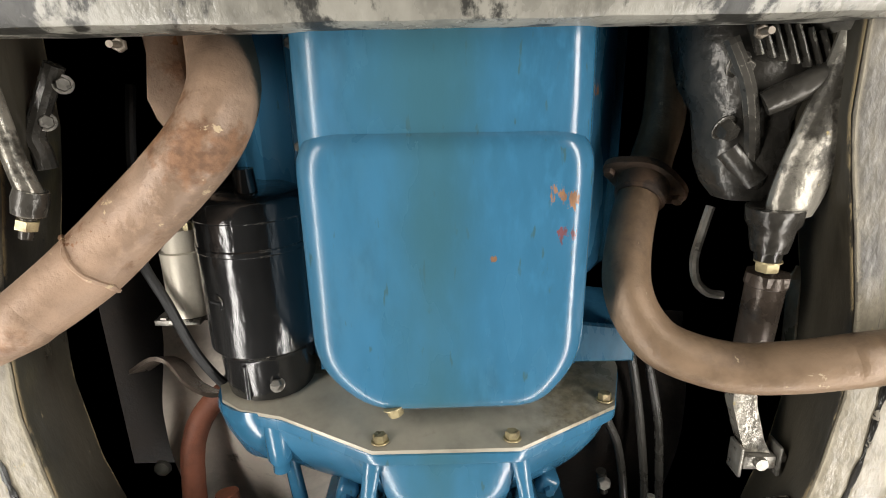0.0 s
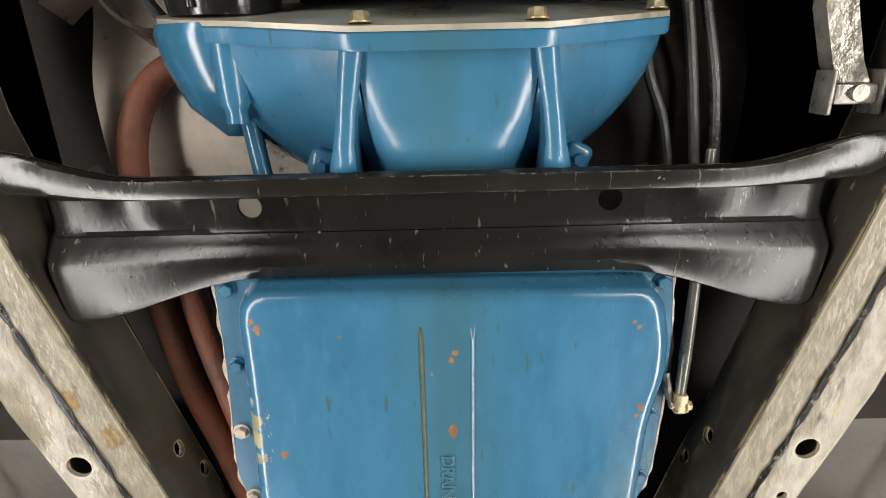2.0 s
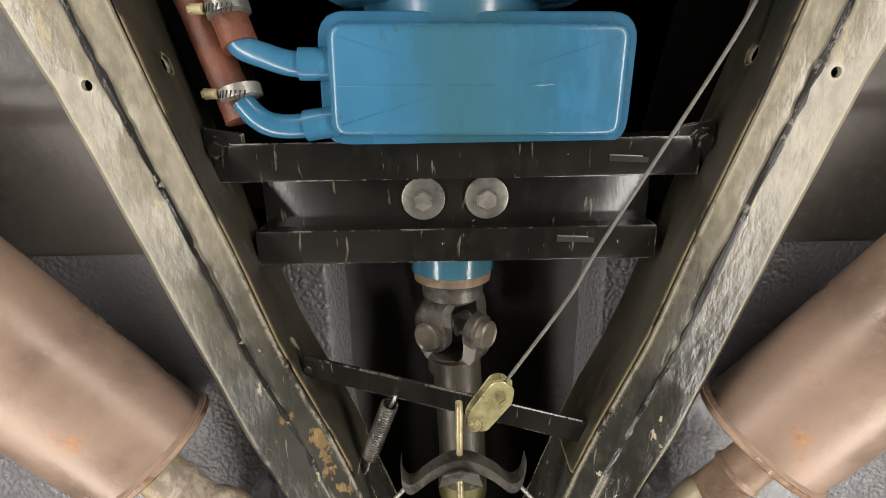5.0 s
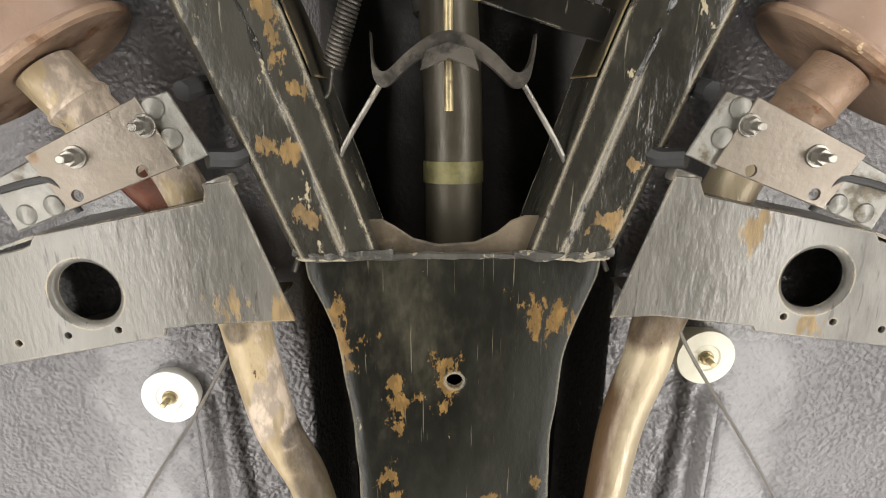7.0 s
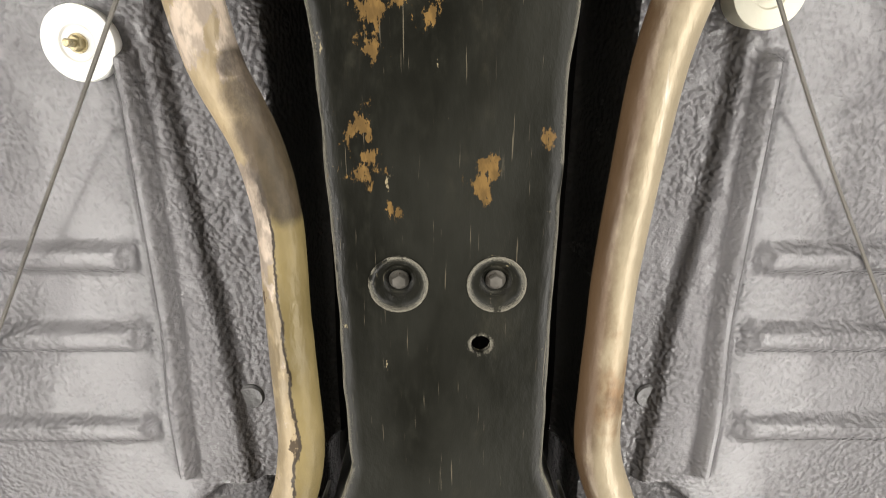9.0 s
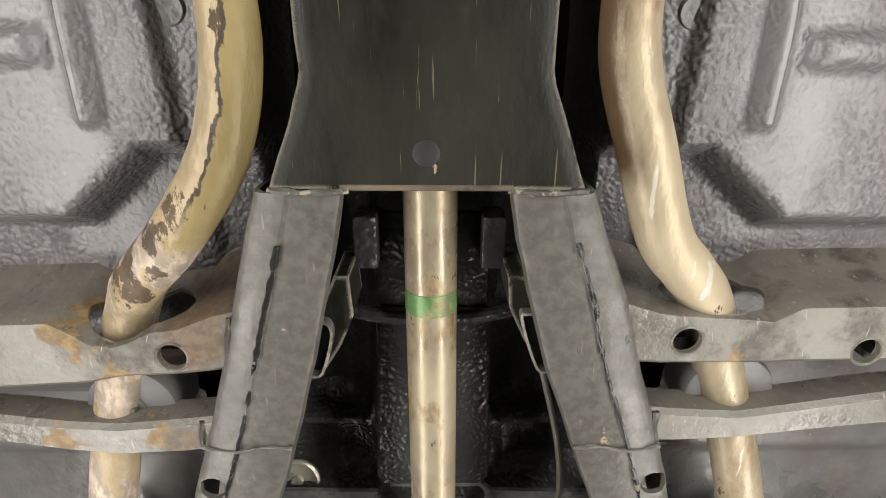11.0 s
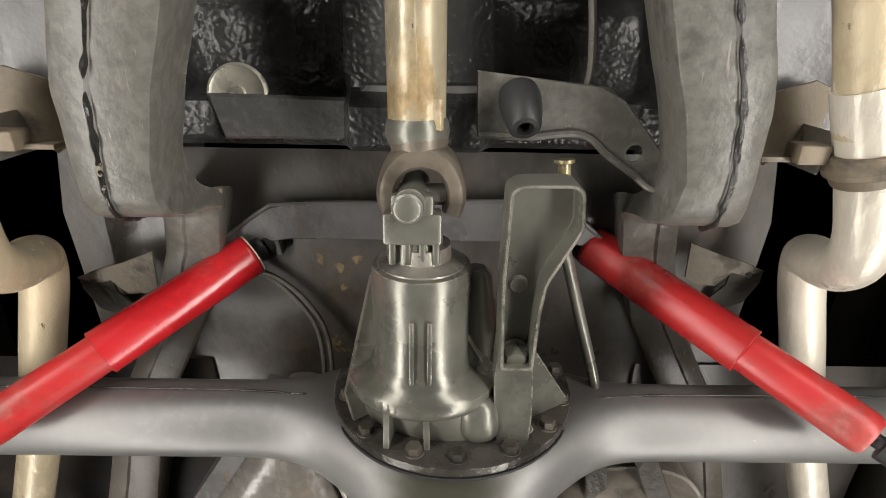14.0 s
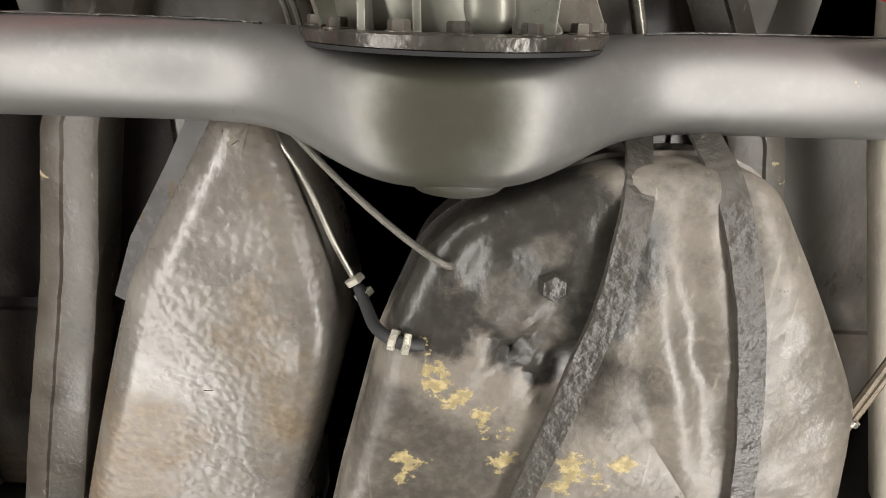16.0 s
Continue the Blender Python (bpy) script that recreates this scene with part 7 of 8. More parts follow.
def parking_brake():
    t = thing("brake_lever_bar", "flat dark steel bar across the frame with a worn hole", "linkage bar", (-0.02, 1.60, 1.87))
    a, b = Vector((-0.215, 1.540)), Vector((0.175, 1.658))
    n = Vector((-(b - a).y, (b - a).x)).normalized() * 0.0155
    part("bar", slab(B(), [tuple(a - n), tuple(b - n * 1.15), tuple(b + n * 1.15), tuple(a + n)], 1.864, 1.870, 0.0015), black_paint, t)
    part("pivot_bolt", hexbolt(B(), (-0.205, 1.543, 1.864), (0, 0, -1), 0.006, 0.005, 0.008), black_paint, t)
    sp = thing("return_spring", "dark coil return spring", "spring", (-0.115, 1.65, 1.86))
    bm = B()
    p0, p1 = Vector((-0.100, 1.600, 1.862)), Vector((-0.134, 1.695, 1.872))
    d, u, v = frame_of(p1 - p0)
    turns = 22
    line = [p0 + (p1 - p0) * (i / (turns * 10)) + u * (0.0105 * math.cos(i * 0.628)) + v * (0.0105 * math.sin(i * 0.628)) for i in range(turns * 10 + 1)]
    tube(bm, line, 0.0021, 6, 1)
    part("coil", bm, joint_steel, sp)
    part("top_hook", tube(B(), [(-0.091, 1.583, 1.856), (-0.094, 1.592, 1.857), (-0.100, 1.605, 1.862)], 0.0025, 8), steel, sp)
    part("end_hook", tube(B(), [p1, (-0.142, 1.725, 1.875), (-0.160, 1.735, 1.88)], 0.0022, 8), steel, sp)
    e = thing("brake_equaliser", "curved steel brake cable saddle on a threaded rod", "cable equaliser", (-0.006, 1.68, 1.82))
    line = [(-0.086, 1.672, 1.822), (-0.084, 1.700, 1.822), (-0.072, 1.710, 1.822), (-0.050, 1.692, 1.822), (-0.028, 1.677, 1.822), (-0.006, 1.671, 1.822), (0.017, 1.677, 1.822), (0.040, 1.692, 1.822),
            (0.062, 1.711, 1.822), (0.076, 1.703, 1.822), (0.082, 1.674, 1.822)]
    rings = [[(p.x, p.y - 0.008, p.z), (p.x, p.y + 0.008, p.z), (p.x, p.y + 0.008, p.z + 0.022), (p.x, p.y - 0.008, p.z + 0.022)] for p in spline(line, 5)]
    part("saddle", loft(B(), rings), joint_steel, e)
    bm = slab(B(), [(-0.030, 1.682), (-0.006, 1.674), (0.018, 1.682), (0.024, 1.702), (-0.006, 1.690), (-0.036, 1.702)], 1.814, 1.820, 0.001)
    part("saddle_plate", bm, joint_steel, e)
    part("rod", tube(B(), [(-0.007, 1.588, 1.846), (-0.007, 1.60, 1.834), (-0.007, 1.66, 1.835), (-0.006, 1.742, 1.837)], 0.0048, 12), brass, e, "yellowed threaded rod")
    for k, q in ((-1, -0.072), (1, 0.066)):
        part("cable_end", tube(B(), [(q, 1.706, 1.833), (q + k * 0.02, 1.735, 1.84), (q + k * 0.06, 1.80, 1.85), (q + k * 0.12, 1.93, 1.86)], 0.0032, 8), steel, e)
    c = thing("cable_clevis", "yellow zinc clevis on a bare cable", "clevis", (0.035, 1.59, 1.845))
    poly = round_poly([(0.036, 1.556), (0.050, 1.553), (0.066, 1.566), (0.063, 1.588), (0.030, 1.631), (0.008, 1.630), (0.001, 1.614), (0.008, 1.598)], 0.006, 3)
    ob = part("fork", slab(B(), poly, 1.838, 1.8415, 0.001), clip_zinc, c)
    cut(ob, [slab(B(), round_poly([(0.038, 1.572), (0.052, 1.566), (0.056, 1.580), (0.046, 1.590)], 0.004, 3), 1.80, 1.90)])
    part("fork", slab(B(), poly, 1.857, 1.8605, 0.001), clip_zinc, c)
    part("fork_bend", slab(B(), [(0.036, 1.556), (0.050, 1.5525), (0.051, 1.556), (0.037, 1.560)], 1.8415, 1.857, 0.001), clip_zinc, c)
    part("fork_pin", lathe(B(), (0.013, 1.620, 1.838), (0, 0, -1), [(0, 0.009), (0.003, 0.0085), (0.006, 0.006), (0.007, 0.0)], 18), brass, c)
    part("cable", tube(B(), [(0.046, 1.575, 1.849), (0.131, 1.444, 1.851), (0.166, 1.375, 1.852), (0.30, 1.145, 1.87), (0.345, 1.07, 1.90)], 0.0024, 10), wire_mat, c, "bare steel cable")


parking_brake()

# ---- rear of the car ----


def arm(s):
    """Pressed crossmember arms that carry the rear of the body; the exhaust passes the first one's oval hole."""
    t = thing("rear_outrigger", "pressed grey crossmember arm with round and oval holes", "crossmember", (s * 0.35, 2.93, 1.845), group="rear outriggers")
    if s < 0:
        rows = [(-0.205, 2.903, 2.972), (-0.240, 2.912, 2.980), (-0.281, 2.929, 2.985), (-0.313, 2.933, 2.987), (-0.338, 2.946, 2.988), (-0.360, 2.953, 2.990), (-0.386, 2.949, 2.996), (-0.406, 2.934, 2.999),
                (-0.427, 2.921, 3.000), (-0.517, 2.924, 3.006), (-0.70, 2.922, 3.008), (-0.96, 2.92, 3.01)]
    else:
        rows = [(0.222, 2.888, 2.966), (0.241, 2.896, 2.968), (0.284, 2.909, 2.970), (0.340, 2.913, 2.970), (0.382, 2.915, 2.970), (0.411, 2.918, 2.970), (0.426, 2.909, 2.969), (0.442, 2.900, 2.968), (0.565, 2.897, 2.966), (0.96, 2.897, 2.97)]
    # a narrow lower flange, and a tall web behind it that curves up to the floor
    prof = ((-0.040, 0.128), (-0.020, 0.104), (-0.012, 0.070), (-0.010, 0.040), (-0.008, 0.016), (-0.003, 0.004), (0.008, 0.0))
    rings = []
    for x, y0, y1 in rows:
        out = [(x, y0 + a, 1.8455 + b) for a, b in prof] + [(x, y1 - 0.006, 1.8445), (x, y1, 1.850), (x, y1 + 0.001, 1.90)]
        inn = [(x, y1 - 0.004, 1.90), (x, y1 - 0.005, 1.853)] + [(x, y0 + a + 0.005, 1.8455 + b + 0.004) for a, b in prof[::-1]]
        rings.append(out + inn)
    ob = part("pressing", loft(B(), rings), arm_mat, t)
    slot = B()
    c = Vector((-0.343, 2.86, 1.900)) if s < 0 else Vector((0.358, 2.85, 1.900))
    loft(slot, [[c + Vector((math.cos(a) * 0.064, d, math.sin(a) * 0.044)) for a in np.linspace(0, 2 * math.pi, 36, endpoint=False)] for d in (0, 0.10)])
    hx, hy = (-0.290, 2.960) if s < 0 else (0.312, 2.938)
    tools = [slot, cyl(B(), (hx, hy, 1.8), (hx, hy, 1.88), 0.0175)]
    tools.append(cyl(B(), (-0.51 if s < 0 else 0.527, 2.952, 1.8), (-0.51 if s < 0 else 0.527, 2.952, 1.88), 0.017))
    cut(ob, tools)
    for x0, y0, r0 in ((hx, hy, 0.0175), (-0.51 if s < 0 else 0.527, 2.952, 0.017)):
        rr = [[(x0 + math.cos(a) * k, y0 + math.sin(a) * k, z) for a in np.linspace(0, 2 * math.pi, 30, endpoint=False)] for k, z in ((r0 + 0.003, 1.8448), (r0 + 0.0012, 1.8432), (r0 - 0.0006, 1.845), (r0 - 0.0006, 1.854), (r0 + 0.001, 1.854))]
        part("hole_rim", loft(B(), rr + [rr[0]], cap=False), arm_mat, t)
    part("weld_seam", bead(B(), [(rows[0][0] + s * 0.012, rows[0][1] + 0.005, 1.846), (rows[0][0] + s * 0.016, (rows[0][1] + rows[0][2]) / 2, 1.843), (rows[0][0] + s * 0.020, rows[0][2] - 0.004, 1.846)], 0.004, 8), weld, t)
    t = thing("rear_cross_strut", "narrow grey pressed strut beside the rail", "crossmember", (s * 0.35, 3.07, 1.845), group="rear outriggers")
    if s < 0:
        rows = [(-0.255, 3.050, 3.098), (-0.30, 3.055, 3.104), (-0.377, 3.062, 3.108), (-0.44, 3.058, 3.102), (-0.526, 3.047, 3.087), (-0.96, 3.02, 3.06)]
    else:
        rows = [(0.275, 3.036, 3.088), (0.32, 3.040, 3.088), (0.395, 3.044, 3.084), (0.47, 3.032, 3.074), (0.57, 3.015, 3.062), (0.96, 2.98, 3.03)]
    rings = [[(x, y0 - 0.002, 1.89), (x, y0, 1.853), (x, y0 + 0.006, 1.846), (x, y1 - 0.006, 1.845), (x, y1, 1.852), (x, y1 + 0.002, 1.89)] for x, y0, y1 in rows]
    part("pressing", loft(B(), rings), arm_mat, t)
    part("weld_seam", bead(B(), [(rows[0][0] + s * 0.016, rows[0][1] + 0.004, 1.847), (rows[0][0] + s * 0.018, (rows[0][1] + rows[0][2]) / 2, 1.844), (rows[0][0] + s * 0.020, rows[0][2] - 0.004, 1.847)], 0.004, 8), weld, t)
    cx, cy = (-0.376, 3.062) if s < 0 else (0.400, 3.042)
    m = thing("body_mount", "grey round body mount cup above the strut", "body mount", (cx, cy, 1.92), group="body mounts")
    part("cup", lathe(B(), (cx, cy, 1.945), (0, 0, -1), [(0, 0.060), (0.055, 0.060), (0.062, 0.057), (0.064, 0.050), (0.064, 0.0)], 36), zinc_pad, m)
    part("center_bolt", hexbolt(B(), (cx, cy, 1.881), (0, 0, -1), 0.012, 0.009, 0.02), steel, m)


for s in (-1, 1):
    arm(s)


def tunnel_cover():
    t = thing("tunnel_cover", "black tarred cover strap over the driveshaft", "cover", (MID, 3.0, 2.0))
    bm = box(B(), (MID + 0.002, 2.86, 1.985), (0.165, 0.07, 0.012), None, 0.003)
    part("strap", bm, tar, t)
    bm = tube(B(), [(-0.115, 2.96, 1.97), (-0.06, 2.965, 1.955), (0.01, 2.966, 1.950), (0.08, 2.965, 1.955), (0.135, 2.96, 1.97)], 0.010, 10)
    part("cross_bar", bm, tar, t)
    for x in (-0.07, 0.09):
        part("side_tab", box(B(), (x, 2.85, 1.955), (0.03, 0.07, 0.05), None, 0.004), tar, t)


tunnel_cover()


def rear_details():
    g = thing("rubber_grommet", "oily pale oval grommet in the floor lip", "grommet", (-0.262, 3.40, 2.06))
    part("ring", lathe(B(), (-0.236, 3.376, 2.072), (0.0, -0.25, -1), [(0, 0.042), (0.006, 0.042), (0.009, 0.038), (0.006, 0.034), (0.004, 0.012), (0.009, 0.010), (0.009, 0.0)], 32), bright_nut, g)
    p = thing("gusset_panel", "grey cross panel between the rear rails", "body panel", (0.02, 3.58, 2.14))
    part("panel", slab(B(), [(-0.335, 3.635), (-0.245, 3.565), (-0.20, 3.552), (0.215, 3.542), (0.255, 3.558), (0.325, 3.615), (0.41, 3.60), (0.41, 3.64), (0.25, 3.615), (-0.20, 3.615)], 2.132, 2.138, 0.002), grey_body, p)
    part("stiff_edge", tube(B(), [(-0.335, 3.634, 2.132), (-0.245, 3.566, 2.131), (-0.20, 3.553, 2.131), (0.0, 3.548, 2.131), (0.215, 3.543, 2.131), (0.255, 3.559, 2.131), (0.325, 3.614, 2.132)], 0.004, 8, 4), grey_body, p)
    b = thing("axle_snubber", "black rubber axle bump stop on a pressed bracket", "bump stop", (0.13, 3.40, 1.88))
    bm = lathe(B(), (0.136, 3.356, 1.966), (0.06, 0.55, -0.83), [(0, 0.024), (0.012, 0.0255), (0.030, 0.0245), (0.056, 0.019), (0.059, 0.016), (0.060, 0.010), (0.045, 0.009), (0.045, 0.0)], 26)
    part("rubber_cone", bm, rubber, b)
    poly = [(0.085, 3.33), (0.235, 3.346), (0.265, 3.362), (0.345, 3.452), (0.345, 3.475), (0.30, 3.462), (0.215, 3.404), (0.088, 3.408)]
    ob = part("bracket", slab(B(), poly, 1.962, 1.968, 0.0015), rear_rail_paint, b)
    cut(ob, [cyl(B(), (0.285, 3.425, 1.9), (0.285, 3.425, 2.0), 0.011)])
    part("bracket_flange", tube(B(), [(0.09, 3.405, 1.962), (0.15, 3.406, 1.960), (0.215, 3.402, 1.960), (0.255, 3.43, 1.960), (0.30, 3.46, 1.960)], 0.005, 8), rear_rail_paint, b)
    part("bracket_tongue", tube(B(), [(0.29, 3.455, 1.955), (0.305, 3.465, 1.945), (0.33, 3.465, 1.945), (0.345, 3.47, 1.945)], 0.004, 8), steel, b)
    h = thing("brake_hose", "grey brake hose with a brassy fitting", "hose", (0.22, 3.55, 1.98))
    part("fitting", lathe(B(), (0.197, 3.432, 1.955), (0.05, 0.9, -0.1), [(0, 0.013), (0.004, 0.013), (0.005, 0.008), (0.03, 0.008), (0.031, 0.011), (0.04, 0.011)], 12), brass, h)
    part("hose", tube(B(), [(0.199, 3.465, 1.952), (0.206, 3.53, 1.965), (0.232, 3.61, 1.985), (0.262, 3.70, 2.0), (0.285, 3.775, 1.995), (0.298, 3.83, 1.985)], 0.0085, 12), cast, h)
    l = thing("brake_line", "pair of thin dark brake lines", "pipe", (-0.2, 3.7, 2.13))
    for o in (0.0, 0.014):
        part("line", tube(B(), [(-0.30, 3.66, 2.14), (-0.23 + o, 3.70, 2.135), (-0.175 + o, 3.77, 2.13), (-0.16 + o, 3.85, 2.12), (-0.165 + o, 3.92, 2.10)], 0.0045, 8), wire_mat, l)
    w = thing("fuel_line", "thin bent steel line beside the rail", "pipe", (0.24, 3.25, 2.0))
    part("line", tube(B(), [(0.15, 2.98, 2.0), (0.185, 3.10, 2.0), (0.215, 3.22, 2.0), (0.228, 3.32, 2.0), (0.222, 3.36, 2.0), (0.21, 3.375, 2.0)], 0.005, 8), wire_mat, w)
    part("line_nut", hexbolt(B(), (0.245, 3.372, 2.0), (0, 0.2, -1), 0.012, 0.010, 0.024), cast, w)
    for s in (-1, 1):
        k = thing("spring_perch", "angular brown-grey spring perch bracket", "bracket", (MID + s * 0.47, 3.66, 2.12), group="spring perches")

        def bent(pts, thick=0.004):
            pts = [(MID + s * (x - MID) + (0.012 if s < 0 else 0), y + (0.03 if s < 0 else 0), z) for x, y, z in pts]
            return loft(B(), [pts, [(x, y, z + thick) for x, y, z in pts]])
        part("bracket", bent([(0.450, 3.598, 2.10), (0.471, 3.606, 2.098), (0.503, 3.619, 2.10), (0.545, 3.632, 2.102), (0.580, 3.646, 2.10), (0.555, 3.658, 2.104), (0.527, 3.650, 2.10), (0.505, 3.676, 2.102), (0.470, 3.672, 2.10), (0.452, 3.66, 2.10)]), perch_mat, k)
        part("fold", bent([(0.529, 3.652, 2.106), (0.556, 3.659, 2.108), (0.581, 3.648, 2.104), (0.601, 3.685, 2.135), (0.592, 3.735, 2.155), (0.555, 3.752, 2.16), (0.515, 3.738, 2.15), (0.540, 3.688, 2.13)]), perch_side, k, "greyer folded side")
        part("bolt_hole", lathe(B(), (MID + s * (0.556 - MID) + (0.012 if s < 0 else 0), 3.654 + (0.03 if s < 0 else 0), 2.0995), (0, 0, -1), [(0, 0.005), (0.0008, 0.005), (0.0009, 0)], 14), hole_black, k)
        f = thing("pipe_bracket", "folded tan sheet bracket above the exhaust clamp", "bracket", (MID + s * 0.45, 3.42, 1.97), group="pipe brackets")
        c2 = MID + s * 0.455
        part("sheet", slab(B(), [(c2 - s * 0.055, 3.36), (c2 + s * 0.03, 3.335), (c2 + s * 0.055, 3.345), (c2 + s * 0.05, 3.40), (c2 - s * 0.01, 3.44), (c2 - s * 0.045, 3.415)], 1.972, 1.976, 0.001), gasket_brown, f)
        part("tab", box(B(), (c2 + s * 0.02, 3.41, 1.94), (0.004, 0.05, 0.07), turn(0, 0, 20 * s), 0.001), steel, f)
        tagged(part("inner_wheel_arch", slab(B(), [(MID + s * 0.36, 3.43), (MID + s * 0.60, 3.41), (MID + s * 0.63, 3.60), (MID + s * 0.60, 4.02), (MID + s * 0.47, 4.0), (MID + s * 0.37, 3.6)], 2.205, 2.21, 0.001), stained_panel),
               "dull brown-grey inner wheel arch panel", "body panel", kind="structure")


rear_details()


def shock(s):
    t = thing("shock_absorber", "bright red shock absorber with a dust sleeve" if s < 0 else "dusty red shock absorber with a dust sleeve", "shock absorber", (s * 0.45, 3.73, 2.0), group="rear shock absorbers")
    if s < 0:
        a, j = Vector((-0.268, 3.642, 2.131)), Vector((-0.452, 3.738, 1.978))
    else:
        a, j = Vector((0.307, 3.630, 2.157)), Vector((0.491, 3.711, 1.962))
    d = (j - a).normalized()
    L = (j - a).length
    red = red_paint if s < 0 else red_dusty
    part("upper_sleeve", lathe(B(), a, d, [(0.0, 0.026), (0.001, 0.0335), (0.004, 0.0358), (0.008, 0.036), (L - 0.004, 0.036), (L, 0.0363), (L + 0.0005, 0.0345), (L - 0.006, 0.0338), (L - 0.04, 0.0338)], 36), red, t)
    part("lower_body", lathe(B(), a, d, [(L - 0.05, 0.0308), (L + 0.150, 0.0308), (L + 0.166, 0.0300), (L + 0.172, 0.026), (L + 0.173, 0.0)], 36), red_dusty, t)
    part("lower_stud", lathe(B(), j + d * 0.172, d, [(0, 0.010), (0.012, 0.010), (0.013, 0.021), (0.034, 0.021), (0.036, 0.012), (0.07, 0.010)], 20), rubber, t, "black rubber lower bush")
    part("sleeve_rim", lathe(B(), a, d, [(-0.0005, 0.0325), (-0.0012, 0.0345), (0.0008, 0.0353), (0.0015, 0.033)], 36), cream_plastic if s < 0 else red_dusty, t)
    part("sleeve_edge", lathe(B(), j, d, [(-0.001, 0.0358), (-0.0005, 0.0368), (0.0012, 0.0366), (0.0014, 0.0345)], 36), red_dusty, t, "worn pale end of the sleeve")
    part("top_bush", lathe(B(), a - d * 0.001, -d, [(0, 0.014), (0.008, 0.022), (0.018, 0.025), (0.021, 0.016), (0.024, 0.024), (0.034, 0.024), (0.036, 0.012), (0.05, 0.010)], 24), rubber, t)
    part("top_bracket", box(B(), a - d * 0.055 + Vector((0, -0.005, 0.01)), (0.012, 0.06, 0.08), turn(0, 0, 10 * s), 0.004), grey_body, t)


for s in (-1, 1):
    shock(s)


def axle():
    t = thing("rear_axle", "silver-grey banjo rear axle housing with oily stains", "rear axle", (0.068, 3.86, 1.84))
    rings = []
    cx = 0.068
    for x in np.concatenate([np.linspace(-0.95, -0.36, 8), np.linspace(-0.33, 0.46, 64), np.linspace(0.50, 0.95, 8)]):
        f = math.exp(-(abs(x - cx) / 0.172) ** 3)           # the tube swells into the banjo
        zb = 1.917 - 0.091 * f
        y0, y1 = 3.795 + 0.018 * f, 3.911 + 0.053 * f
        zc = 1.975 + 0.025 * f
        p = 2 / (2.0 + 2.2 * f)
        row = []
        for i in range(44):
            a = 2 * math.pi * i / 44
            ca, sa = math.cos(a), math.sin(a)
            row.append((x, (y0 + y1) / 2 + (y1 - y0) / 2 * math.copysign(abs(ca) ** p, ca), zc + (zc - zb) * math.copysign(abs(sa) ** p, sa)))
        rings.append(row)
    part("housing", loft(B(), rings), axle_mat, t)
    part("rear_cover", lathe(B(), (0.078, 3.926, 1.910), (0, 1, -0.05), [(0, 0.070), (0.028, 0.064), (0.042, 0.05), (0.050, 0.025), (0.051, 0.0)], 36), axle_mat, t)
    for s in (-1, 1):
        part("weld_line", bead(B(), [(cx + s * 0.22, 3.797, 1.962), (cx + s * 0.30, 3.794, 1.965), (cx + s * 0.5, 3.793, 1.967), (cx + s * 0.7, 3.793, 1.967)], 0.0014, 10), seam_mat, t)
    return t


axle()


